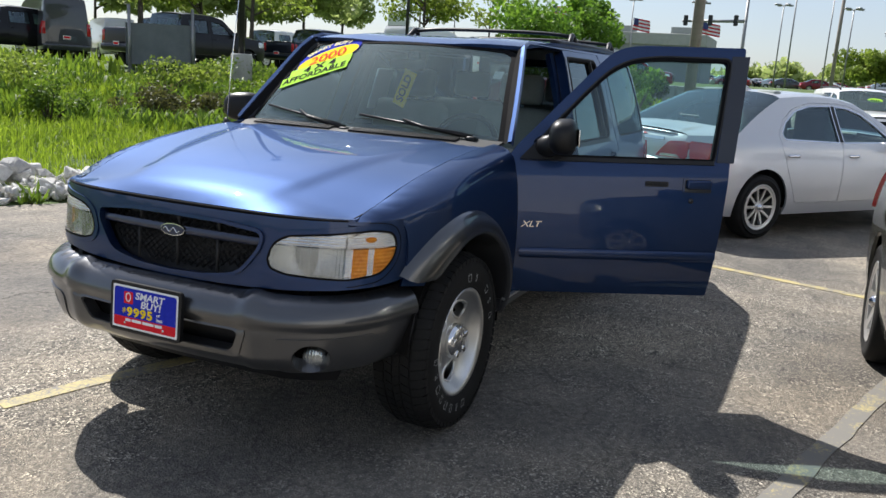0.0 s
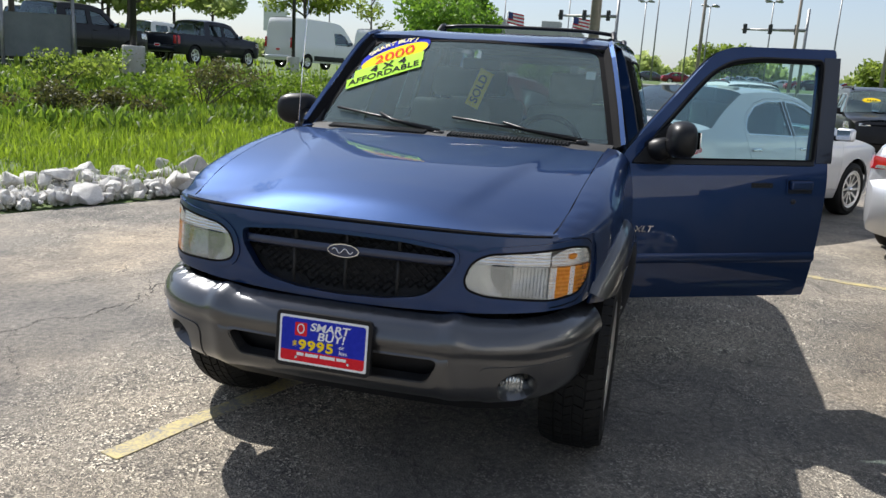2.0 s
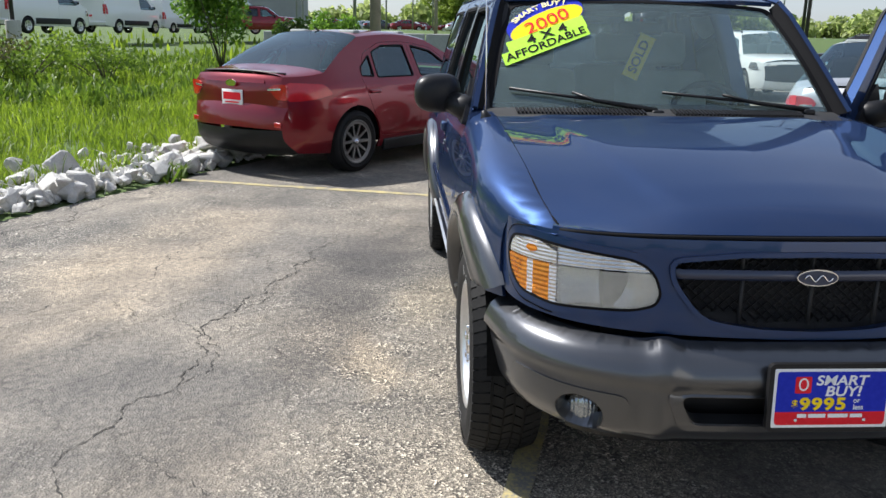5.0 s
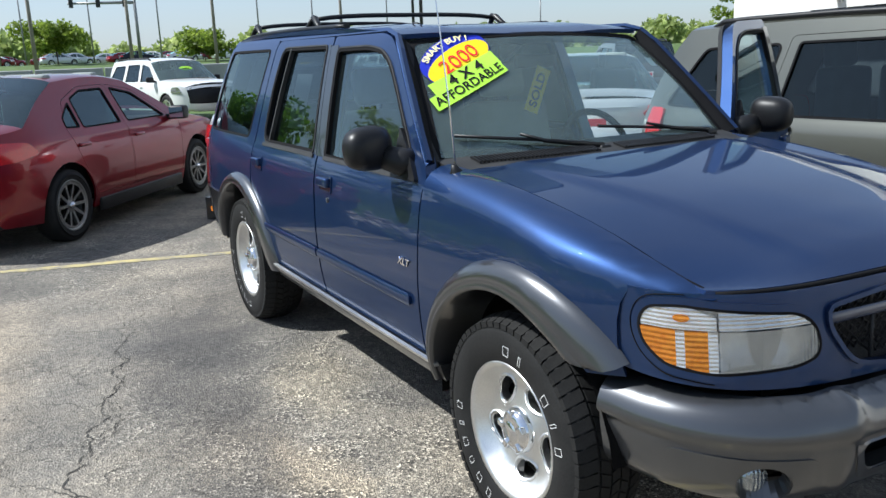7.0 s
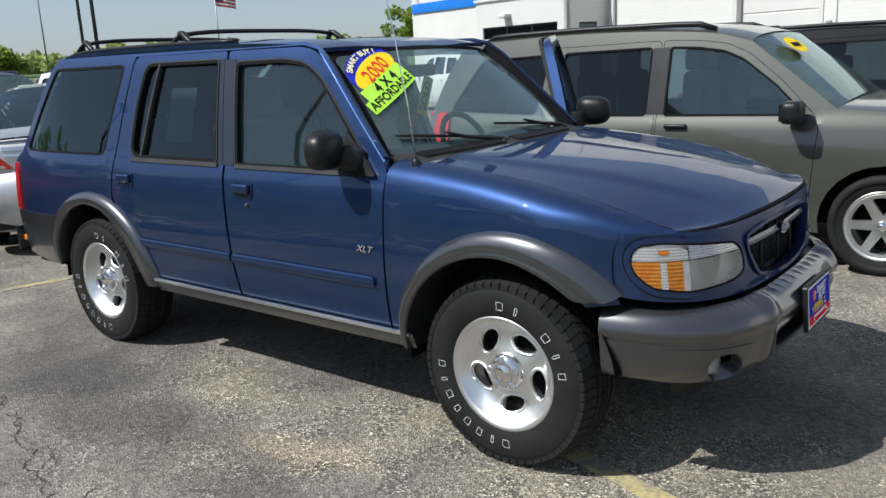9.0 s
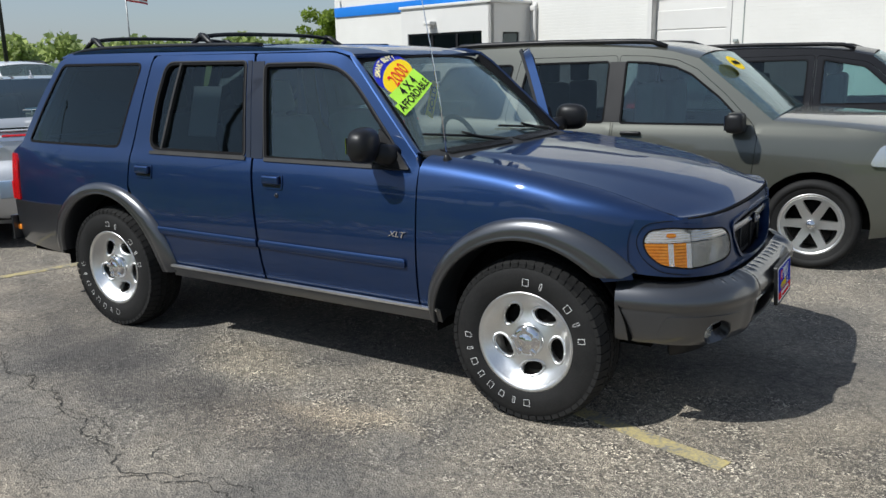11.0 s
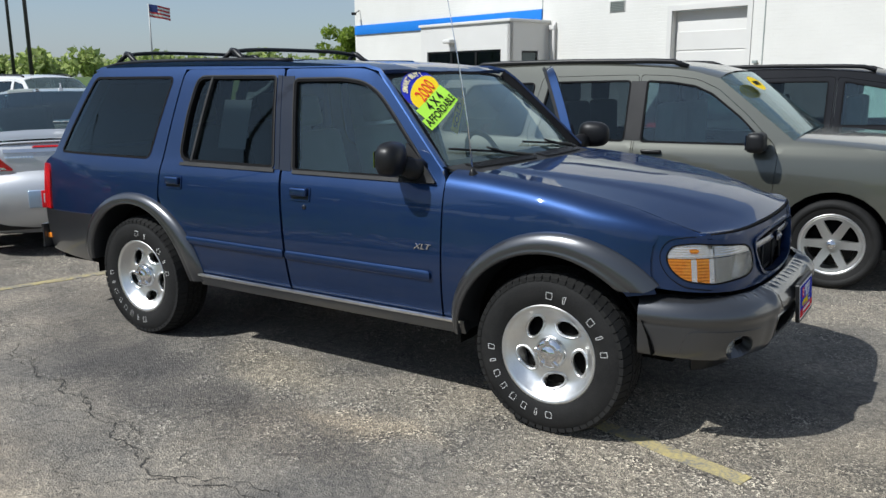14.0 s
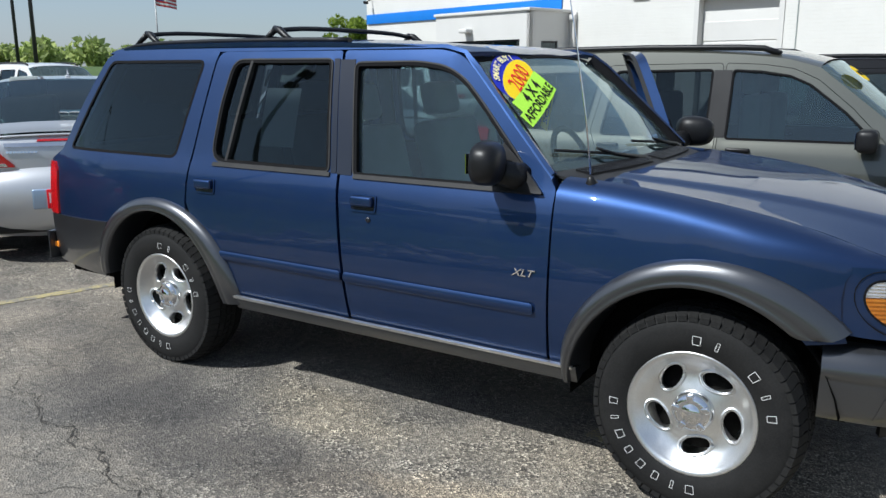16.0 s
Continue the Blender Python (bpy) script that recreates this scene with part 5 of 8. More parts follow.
rim = [(nose_x(y) + 0.003, y, nose_z(y) - 0.008) for y in np.linspace(-0.665, 0.665, 31)]
part("hood_gap", tube(rim, 0.0065, 6), M["seal"], suv)
for s in (1, -1):
    rim = [(x, s * (lerp(HOOD_Y, x) - 0.001), smooth_lerp(HOOD_Z, x) - 0.006) for x in (0.64, 0.54, 0.45, 0.3, 0.1, -0.1, -0.3, -0.45)]
    part("hood_gap", tube(rim, 0.0060, 6), M["seal"], suv)

# cowl with two vent grilles
def cowl_z(x, y):
    return lerp(((-0.64, 1.200), (-0.52, 1.176), (-0.42, 1.160), (-0.375, 1.142)), x + 0.09 * (y / 0.7) ** 2) - 0.008 * (y / 0.7) ** 2


cowl_out = [(-0.375 - 0.04 * (y / 0.7) ** 2, y) for y in np.linspace(-0.74, 0.74, 13)] + [(-0.60 - 0.09 * (y / 0.7) ** 2, y) for y in np.linspace(0.74, -0.74, 13)]
part("cowl", sheet(cowl_out, lambda x, y: (x, y, cowl_z(x, y)), (0, 0, 1), (), 0.05, 0.01), M["cowl"], suv)
for y0, y1 in ((-0.62, -0.12), (0.0, 0.55)):
    slats = join(*[box(0.07, 0.007, 0.008, (0, 0, 0), 0.0, m=Matrix.Translation((-0.462 - 0.09 * (y / 0.7) ** 2, y, cowl_z(-0.462 - 0.09 * (y / 0.7) ** 2, y) + 0.006)) @ pose(0, 0, 0, 0, 10)) for y in np.arange(y0, y1, 0.0155)])
    vent = part("cowl_vent", slats, M["plastic"], suv, "black slotted air intake grille")

# windscreen, its seal, pillars
def wind_fn(off=0.0):
    def fn(u, v):
        t, a = v / 0.75, u / (0.735 - 0.132 * (v / 0.75))
        base = Vector((-0.505 - 0.11 * a * a, 0, 1.150 + 0.010 * a * a))
        top = Vector((-1.005 - 0.06 * a * a, 0, 1.615 - 0.024 * a * a))
        p = base.lerp(top, t) + Vector((0.55, 0, 0.80)) * (0.02 * math.sin(math.pi * t) + off)
        return (p.x, u, p.z)
    return fn


screen = rounded([(-0.732, 0.0), (0.732, 0.0), (0.600, 0.75, 0.07), (-0.600, 0.75, 0.07)], 0.03, 5)
part("windscreen", sheet(screen, wind_fn(), (1, 0, 1), (), 0.07, 0.005), M["wind"], suv)
part("windscreen_seal", sheet(rounded([(-0.744, -0.012), (0.744, -0.012), (0.610, 0.762, 0.06), (-0.610, 0.762, 0.06)], 0.03, 5), wind_fn(0.003), (1, 0, 1), [inset(screen, 0.014)], 0.07, 0.012), M["seal"], suv)
part("windscreen_shade_band", sheet([(-0.603, 0.68), (0.603, 0.68), (0.590, 0.735), (-0.590, 0.735)], wind_fn(-0.004), (1, 0, 1), (), 0.08, 0), M["dark_glass"], suv)
for s in (1, -1):
    bm = bmesh.new()
    rows = []
    for t in np.linspace(-0.02, 1.0, 14):
        w0 = Vector(wind_fn(0.003)(s * (0.742 - 0.133 * t), 0.75 * t))
        x, z = -0.580 + (-1.055 + 0.580) * t, 1.160 + (1.632 - 1.160) * t
        d0 = Vector((x - 0.015, s * (side_y(x, z) - 0.002), z))
        row = []
        for q in np.linspace(0, 1, 6):
            p = w0.lerp(d0, q)
            p += Vector((0.6, s * 0.35, 0.6)).normalized() * 0.024 * math.sin(math.pi * q) ** 0.7
            row.append(bm.verts.new(p))
        rows.append(row)
    edge = bmesh.new()
    for mesh, k0, k1 in ((edge, 0, 3 if s > 0 else 2), (bm, 3 if s > 0 else 2, 5)):
        for r0, r1 in zip(rows, rows[1:]):
            for k in range(k0, k1):
                mesh.faces.new([mesh.verts.new(v.co) for v in (r0[k], r0[k + 1], r1[k + 1], r1[k])]).smooth = True
    for row in rows:
        for v in row:
            bm.verts.remove(v)
    for mesh in (edge, bm):
        bmesh.ops.remove_doubles(mesh, verts=mesh.verts[:], dist=1e-5)
        bmesh.ops.recalc_face_normals(mesh, faces=mesh.faces[:])
        if sum(f.normal.y for f in mesh.faces) * s < 0:
            bmesh.ops.reverse_faces(mesh, faces=mesh.faces[:])
    part("pillar_seal", edge, M["seal"], suv)
    part("pillar", bm, M["blue"], suv)

# tailgate and rear glass
tail = sheet([(-0.66, 0.55), (0.66, 0.55), (0.72, 1.10), (0.58, 1.64), (-0.58, 1.64), (-0.72, 1.10)],
             lambda y, z: (lerp(((0.5, -3.90), (1.04, -3.86), (1.12, -3.74), (1.66, -3.40)), z) - 0.05 * (1 - (y / 0.75) ** 2), y, z), (-1, 0, 0), [[(-0.60, 1.12), (0.60, 1.12), (0.50, 1.57), (-0.50, 1.57)]], 0.08, 0.02)
part("tailgate", tail, M["blue"], suv)
part("rear_window", sheet([(-0.61, 1.11), (0.61, 1.11), (0.51, 1.58), (-0.51, 1.58)], lambda y, z: (lerp(((0.5, -3.90), (1.04, -3.86), (1.12, -3.74), (1.66, -3.40)), z) - 0.045 * (1 - (y / 0.75) ** 2), y, z), (-1, 0, 0), (), 0.1, 0.004), M["dark_glass"], suv)
rb = sheet([(-0.88, 0.44), (-0.88, 0.60), (0.88, 0.60), (0.88, 0.44)], lambda y, z: (-4.02 + 0.10 * (abs(y) / 0.88) ** 4, max(-0.82, min(0.82, y)), z), (-1, 0, 0), (), 0.06, 0.12)
part("rear_bumper", rb, M["cladding"], suv)

# header panel, grille, lamps
LAMP = rounded([(0.413, 0.80), (0.43, 0.855), (0.48, 0.886), (0.78, 0.916), (0.862, 0.905), (0.888, 0.86), (0.872, 0.81), (0.82, 0.765), (0.70, 0.748), (0.48, 0.756), (0.425, 0.772)], 0.03, 4)
GRILLE = rounded([(-0.385, 0.888, 0.035), (-0.2, 0.906), (0.0, 0.909), (0.2, 0.906), (0.385, 0.888, 0.035), (0.375, 0.835), (0.30, 0.735, 0.05), (0.15, 0.712), (0.0, 0.706), (-0.15, 0.712), (-0.30, 0.735, 0.05), (-0.375, 0.835)], 0.02, 3)
top = [(s, 0.946 + 0.002 * min(1, (abs(s) / 0.75) ** 4)) for s in np.linspace(-0.97, 0.97, 27)]
low = [(s, 0.682 + 0.046 * (abs(s) / 0.95) ** 1.6) for s in np.linspace(0.97, -0.97, 27)]
part("header_panel", sheet(top + low, header_fn(), (1, 0, 0), [inset(LAMP, -0.008), mirrored(inset(LAMP, -0.008)), inset(GRILLE, -0.004)], 0.03, 0.035), M["blue"], suv)
part("grille_lip", sheet(inset(GRILLE, -0.011), header_fn(0.010), (1, 0, 0), [inset(GRILLE, 0.002)], 0.02, 0.03), M["blue"], suv)
part("grille", sheet(inset(GRILLE, -0.02), header_fn(-0.06), (1, 0, 0), (), 0.05, 0), M["mesh"], suv, "black mesh grille")
wires = bmesh.new()
for k in range(-24, 25):
    for lean in (1, -1):
        y0 = k * 0.03
        a, b = Vector((y0 - lean * 0.11, 0.715)), Vector((y0 + lean * 0.11, 0.905))
        pts = [a.lerp(b, t) for t in np.linspace(0, 1, 8)]
        ok = [p for p in pts if inside(GRILLE, p.x, p.y)]
        if len(ok) >= 2:
            wires = join(wires, tube([header_fn(-0.052)(p.x, p.y) for p in (ok[0], ok[-1])], 0.0028, 4))
part("mesh_wire", wires, M["plastic"], suv)
part("grille_bar", sheet([(-0.372, 0.838), (0.372, 0.838), (0.375, 0.866), (-0.375, 0.866)], lambda u, v: (header_fn(-0.012)(u, v)[0] + 0.010 * math.sin(math.pi * (v - 0.838) / 0.028), header_fn(-0.012)(u, v)[1], v), (1, 0, 0), (), 0.028, 0.03), M["bluedark"], suv)
for y in (-0.19, 0.0, 0.185):
    for z0, z1 in ((0.715, 0.840), (0.864, 0.903)):
        part("grille_rib", tube([header_fn(-0.030)(y, z0), header_fn(-0.022)(y, z1)], 0.006, 6), M["belt"], suv)
badge = part("badge", sheet(disc_points(0.056, 32, 0, 0.852, 0.0225), header_fn(0.006), (1, 0, 0), (), 0.03, 0.012), M["chrome"], suv, "chrome-rimmed dark oval badge")
part("badge_field", sheet(disc_points(0.052, 32, 0, 0.852, 0.0190), header_fn(0.009), (1, 0, 0), (), 0.03, 0.002), M["bluedark"], badge)
part("badge_stroke", tube([header_fn(0.0115)(y, 0.852 + 0.008 * math.sin(y * 170)) for y in np.linspace(-0.038, 0.038, 22)], 0.0022, 5), M["chrome"], badge)
for s in (1, -1):
    flip = (lambda p: p) if s > 0 else mirrored
    def clip(z0, z1, s0, s1):
        out = [(min(max(u, s0), s1), min(max(v, z0), z1)) for u, v in LAMP]
        keep = []
        for p in out:
            if not keep or math.dist(p, keep[-1]) > 1e-4:
                keep.append(p)
        return keep if math.dist(keep[0], keep[-1]) > 1e-4 else keep[:-1]
    bowl = lambda u, v: header_fn(-0.026 - 0.045 * max(0, 1 - ((abs(u) - 0.60) / 0.11) ** 2 - ((v - 0.82) / 0.085) ** 2) ** 0.5 - 0.03 * max(0, 1 - ((abs(u) - 0.79) / 0.07) ** 2 - ((v - 0.83) / 0.07) ** 2) ** 0.5)(u, v)
    lamp = part("headlight", sheet(flip(inset(LAMP, -0.004)), bowl, (1, s * 0.3, 0), (), 0.02, 0.0), M["lamp"], suv, "weathered headlight with amber corner")
    part("headlight_surround", sheet(flip(inset(LAMP, -0.024)), header_fn(0.005), (1, s * 0.3, 0), [flip(inset(LAMP, -0.003))], 0.02, 0.022), M["blue"], suv)
    part("lens", sheet(flip(clip(0.7, 0.853, 0.4, 0.686)), header_fn(0.004), (1, s * 0.3, 0), (), 0.03, 0.02), M["lens_main"], lamp)
    part("upper_lens", sheet(flip(clip(0.857, 1.0, 0.4, 0.686)), header_fn(0.003), (1, s * 0.3, 0), (), 0.03, 0.02), M["lens_top"], lamp)
    part("corner_lens", sheet(flip(clip(0.857, 1.0, 0.692, 1.0)), header_fn(0.003), (1, s * 0.5, 0), (), 0.03, 0.02), M["lens_corner"], lamp)
    for u0, u1, kind in ((0.690, 0.713, "lens_edge"), (0.713, 0.768, "amber_lens"), (0.768, 0.790, "lens_edge"), (0.790, 1.0, "amber_lens")):
        part(kind, sheet(flip(clip(0.7, 0.853, u0, u1)), header_fn(0.004), (1, s * 0.5, 0), (), 0.03, 0.02), M["lens_amber" if kind == "amber_lens" else "lens_corner"], lamp)
    part("lamp_bulb", sheet(flip(disc_points(0.020, 16, 0.775, 0.886, 0.010)), header_fn(0.0045), (1, s * 0.5, 0), (), 0.02, 0.002), M["lens_amber"], lamp)
    part("lamp_gap", sheet(flip(inset(LAMP, -0.006)), header_fn(0.0056), (1, s * 0.3, 0), [flip(inset(LAMP, 0.001))], 0.02, 0.006), M["seal"], lamp)
    seam = [header_fn(0.0015)(s * u, v) for u, v in inset(LAMP, -0.030) if u > 0.70 and not (v > 0.9 and u < 0.76)]
    part("panel_seam", tube(seam, 0.0015, 5), M["seal"], suv)

# front bumper with slot, fog lamp pockets, plate
SLOT = rounded([(-0.335, 0.475), (-0.375, 0.556, 0.03), (0.375, 0.556, 0.03), (0.335, 0.475)], 0.025, 4)
FOG = disc_points(0.072, 24, 0.645, 0.468, 0.056)
end = BUMPER[-1][0]
b_out = [(s, 0.684) for s in np.linspace(-end, end, 40)] + [(s, 0.404 + 0.02 * (abs(s) / end) ** 2) for s in np.linspace(end, -end, 40)]
part("front_bumper", sheet(b_out, bumper_fn(), (1, 0, 0), [SLOT, FOG, mirrored(FOG)], 0.015, 0.045), M["cladding"], suv, "grey front bumper with fog lamp pockets")
part("bumper_slot", sheet(inset(SLOT, -0.02), bumper_fn(-0.07), (1, 0, 0), (), 0.06, 0), M["plastic"], suv)
rim_slot = rounded([(-0.365, 0.452), (-0.415, 0.572, 0.03), (0.415, 0.572, 0.03), (0.365, 0.452)], 0.03, 4)
part("slot_surround", sheet(rim_slot, bumper_fn(0.004), (1, 0, 0), [inset(SLOT, -0.004)], 0.03, 0.012), M["cladding"], suv)
for s in (1, -1):
    fp = FOG if s > 0 else mirrored(FOG)
    part("fog_pocket", sheet(inset(fp, -0.015), bumper_fn(-0.115), (1, s * 0.4, 0), (), 0.05, 0), M["plastic"], suv)
    rimf = rounded([(0.52, 0.40), (0.50, 0.545), (0.90, 0.552), (0.94, 0.42)], 0.04, 4)
    rimf = rimf if s > 0 else mirrored(rimf)
    part("fog_surround", sheet(rimf, bumper_fn(0.004), (1, s * 0.4, 0), [inset(fp, -0.003)], 0.03, 0.010), M["cladding"], suv)
    fog = lathe([(0.001, 0.02), (0.025, 0.018), (0.040, 0.010), (0.044, 0.0), (0.046, -0.04)], 24, "x")
    bmesh.ops.transform(fog, matrix=Matrix.Translation((0.712, s * 0.590, 0.462)) @ pose(0, 0, 0, 0, 0, s * 20), verts=fog.verts[:])
    part("fog_lamp", fog, M["lens_main"], suv, "round clear fog lamp")
part("bumper_shelf", sheet([(s, 0) for s in np.linspace(-0.96, 0.96, 30)] + [(s, 1) for s in np.linspace(0.96, -0.96, 30)],
     lambda s, t: (on_curve(BUMPER, s)[0].x * t * 0.96 + (on_curve(HEADER, s)[0].x - 0.06) * (1 - t), on_curve(BUMPER, s)[0].y * (0.97 * t) + on_curve(HEADER, s)[0].y * 0.95 * (1 - t), 0.650 + 0.02 * (1 - t)), (0, 0, 1), (), 0.08, 0.01), M["plastic"], suv)
part("valance", sheet([(s, 0.33) for s in np.linspace(-0.75, 0.75, 16)] + [(s, 0.43) for s in np.linspace(0.85, -0.85, 16)], lambda u, v: (bumper_fn(-0.09)(u, 0.42)[0] - (0.43 - v) * 0.6, bumper_fn(-0.09)(u, 0.42)[1], v), (1, 0, 0), (), 0.06, 0.02), M["plastic"], suv)

PLATE = Matrix.Translation((0.915, 0, 0.575)) @ pose(0, 0, 0, 90, 0, 90) @ pose(0, 0, 0, -4)
rr = rounded([(-0.165, -0.091), (0.165, -0.091), (0.165, 0.091), (-0.165, 0.091)], 0.018, 4)
flat = lambda z, m=PLATE: (lambda u, v: tuple(m @ Vector((u, v, z))))
plate = part("dealer_plate", sheet(rr, flat(0), (1, 0, 0), (), 0.2, 0.016), M["plastic"], suv, "blue and red dealer plate in a black frame")
part("plate_border", sheet(inset(rr, 0.0125), flat(0.001), (1, 0, 0), (), 0.2, 0.001), M["whiteprint"], plate)
part("plate_field", sheet(rounded([(-0.145, -0.036, 0), (0.145, -0.036, 0), (0.145, 0.071), (-0.145, 0.071)], 0.010, 3), flat(0.002), (1, 0, 0), (), 0.2, 0.001), M["royal"], plate)
part("plate_foot", sheet(rounded([(-0.145, -0.071), (0.145, -0.071), (0.145, -0.036, 0), (-0.145, -0.036, 0)], 0.010, 3), flat(0.002), (1, 0, 0), (), 0.2, 0.001), M["redprint"], plate)
part("plate_emblem", sheet(rounded([(-0.098, 0.014), (-0.056, 0.014), (-0.056, 0.058), (-0.098, 0.058)], 0.004, 2), flat(0.003), (1, 0, 0), (), 0.2, 0.001), M["redprint"], plate)
part("emblem_ring", sheet(disc_points(0.013, 20, -0.077, 0.038, 0.017), flat(0.004), (1, 0, 0), [disc_points(0.009, 20, -0.077, 0.038, 0.013)], 0.05, 0.0005), M["whiteprint"], plate)
words("plate_lettering", "SMART", 0.036, PLATE @ Matrix.Translation((0.022, 0.047, 0.003)), M["whiteprint"], plate, 0.0006, 0.15, 1.2, bold=0.02)
words("plate_lettering", "BUY!", 0.037, PLATE @ Matrix.Translation((0.028, 0.018, 0.003)), M["whiteprint"], plate, 0.0006, 0.15, 1.2, bold=0.018)
for k, digit in enumerate("9995"):
    words("plate_price", digit, 0.044, PLATE @ Matrix.Translation((-0.022 + 0.0315 * (k - 1.5), -0.016, 0.003)), M["yellow"], plate, 0.0006, 0, 1.25, bold=0.035)
words("plate_price", "$", 0.026, PLATE @ Matrix.Translation((-0.096, -0.014, 0.003)), M["yellow"], plate, 0.0006, 0, 1.2, bold=0.02)
words("plate_note", "or", 0.019, PLATE @ Matrix.Translation((0.066, -0.006, 0.003)), M["whiteprint"], plate, 0.0004)
words("plate_note", "less", 0.019, PLATE @ Matrix.Translation((0.072, -0.024, 0.003)), M["whiteprint"], plate, 0.0004)
for x, w in ((-0.075, 0.024), (-0.035, 0.045), (0.02, 0.052), (0.068, 0.032)):
    part("plate_bar", box(w, 0.010, 0.001, (x, -0.046, 0.0035), m=PLATE), M["whiteprint"], plate)
part("plate_screw", box(0.009, 0.009, 0.004, (-0.09, -0.058, 0.004), 0.002, 1, m=PLATE), M["chrome"], plate)
part("plate_screw", box(0.009, 0.009, 0.004, (0.09, -0.058, 0.004), 0.002, 1, m=PLATE), M["chrome"], plate)

# wipers
for y0, y1 in ((-0.66, -0.06), (-0.04, 0.60)):
    f0 = wind_fn(0.016)
    blade = tube([f0(y, v) for y, v in ((y0 + 0.02, 0.115), ((y0 + y1) / 2, 0.075), (y1 - 0.05, 0.035))], 0.007, 6)
    arm = tube([wind_fn(0.03)(y1, 0.0), wind_fn(0.034)(y1 - 0.25, 0.045), wind_fn(0.026)(y0 + 0.27, 0.095)], [0.013, 0.009, 0.006], 6)
    wiper = part("wiper", join(blade, arm, box(0.05, 0.05, 0.03, wind_fn(0.02)(y1, -0.005), 0.01)), M["plastic"], suv, "black windscreen wiper")
part("aerial", tube([(-0.445, -0.757, 1.165), (-0.475, -0.760, 1.40), (-0.52, -0.763, 1.66), (-0.59, -0.767, 2.02)], [0.0035, 0.003, 0.0024, 0.0018], 6), M["chrome"], suv)
ab = lathe([(0.001, 0.035), (0.010, 0.034), (0.016, 0.018), (0.026, 0.004), (0.030, -0.01)], 16, "z")
bmesh.ops.transform(ab, matrix=Matrix.Translation((-0.443, -0.755, 1.138)) @ pose(0, 0, 0, 18), verts=ab.verts[:])
part("aerial_foot", ab, M["plastic"], suv)

# roof rack: low side rails and two cross bars on moulded feet
for s in (1, -1):
    part("roof_rail", tube([(x, s * 0.585, roof_fn(x, 0.585)[2] + 0.006) for x in np.linspace(-1.72, -3.38, 14)], 0.018, 8, flat=0.7), M["plastic"], suv)
for x in (-2.20, -3.18):
    bar = part("cross_bar", tube([(x, y, 1.762 - 0.02 * (abs(y) / 0.56) ** 4) for y in np.linspace(-0.56, 0.56, 13)], 0.020, 8, flat=0.6), M["plastic"], suv)
    for s in (1, -1):
        foot = join(tube([(x + 0.12, s * 0.575, 1.690), (x + 0.07, s * 0.570, 1.712), (x + 0.02, s * 0.562, 1.745), (x - 0.02, s * 0.555, 1.752)], [0.010, 0.016, 0.019, 0.016], 8), tube([(x - 0.09, s * 0.575, 1.690), (x - 0.05, s * 0.570, 1.715), (x - 0.01, s * 0.560, 1.748)], [0.010, 0.014, 0.016], 8))
        part("bar_foot", foot, M["plastic"], bar)

# windscreen stickers, lying on the glass
def stick(off, y0, v0, angle=32):
    """Decal plane on the glass: its lower left corner and its slope."""
    f, ca, sa = wind_fn(off), math.cos(radians(angle)), math.sin(radians(angle))
    return lambda p, q: f(y0 + p * ca - q * sa * 0.35, v0 + p * sa + q)


def curved_words(name, text, size, fn, material, parent, px, py, squash=1.0, bend=None, bold=0.02):
    ob = words(name, text, size, Matrix(), material, parent, 0.0, 0, squash, bold=bold)
    for v in ob.data.vertices:
        x, y = v.co.x, v.co.y
        if bend:
            a = x / bend
            x, y = (bend + y) * math.sin(a), (bend + y) * math.cos(a) - bend
        v.co = fn(px + x, py + y)
    return ob


F = (1, 0, 1)
blue_st = part("windscreen_sticker", sheet(disc_points(0.205, 36, 0, 0, 0.122), stick(0.004, -0.452, 0.612, 33), F, [], 0.05, 0), M["royal"], suv, "price sticker in blue, yellow and lime on the windscreen")
oval = stick(0.0056, -0.447, 0.578, 35)
part("sticker_oval", sheet(disc_points(0.205, 36, 0, 0, 0.088), oval, F, (), 0.05, 0), M["royal"], blue_st)
oval = stick(0.0066, -0.447, 0.578, 35)
part("sticker_oval_field", sheet(disc_points(0.200, 36, 0, 0, 0.084), oval, F, (), 0.05, 0), M["yellow"], blue_st)
part("sticker_strip", sheet([(0.0, 0.0), (0.40, 0.0), (0.40, 0.085), (0.0, 0.085)], stick(0.0076, -0.620, 0.338, 31), F, (), 0.05, 0), M["green"], blue_st)
part("sticker_strip", sheet([(0.0, 0.0), (0.435, 0.0), (0.435, 0.075), (0.0, 0.075)], stick(0.0086, -0.645, 0.262, 31), F, (), 0.05, 0), M["green"], blue_st)
curved_words("sticker_lettering", "2000", 0.112, stick(0.0105, -0.447, 0.578, 35), M["redprint"], blue_st, 0, 0.004, 1.08, bold=-0.004)
curved_words("sticker_lettering", "4 X 4", 0.080, stick(0.0105, -0.620, 0.338, 31), M["blackprint"], blue_st, 0.20, 0.044, 1.15)
curved_words("sticker_lettering", "AFFORDABLE", 0.066, stick(0.0105, -0.645, 0.262, 31), M["blackprint"], blue_st, 0.217, 0.038, 1.03)
curved_words("sticker_lettering", "SMART BUY !", 0.047, stick(0.0105, -0.452, 0.612, 33), M["paleyellow"], blue_st, -0.015, 0.092, 1.1, bend=0.26, bold=0.03)
part("service_label", sheet([(0.555, 0.49), (0.60, 0.49), (0.598, 0.56), (0.553, 0.56)], wind_fn(-0.003), F, (), 0.05, 0), M["whiteprint"], suv, "small white service label inside the windscreen")

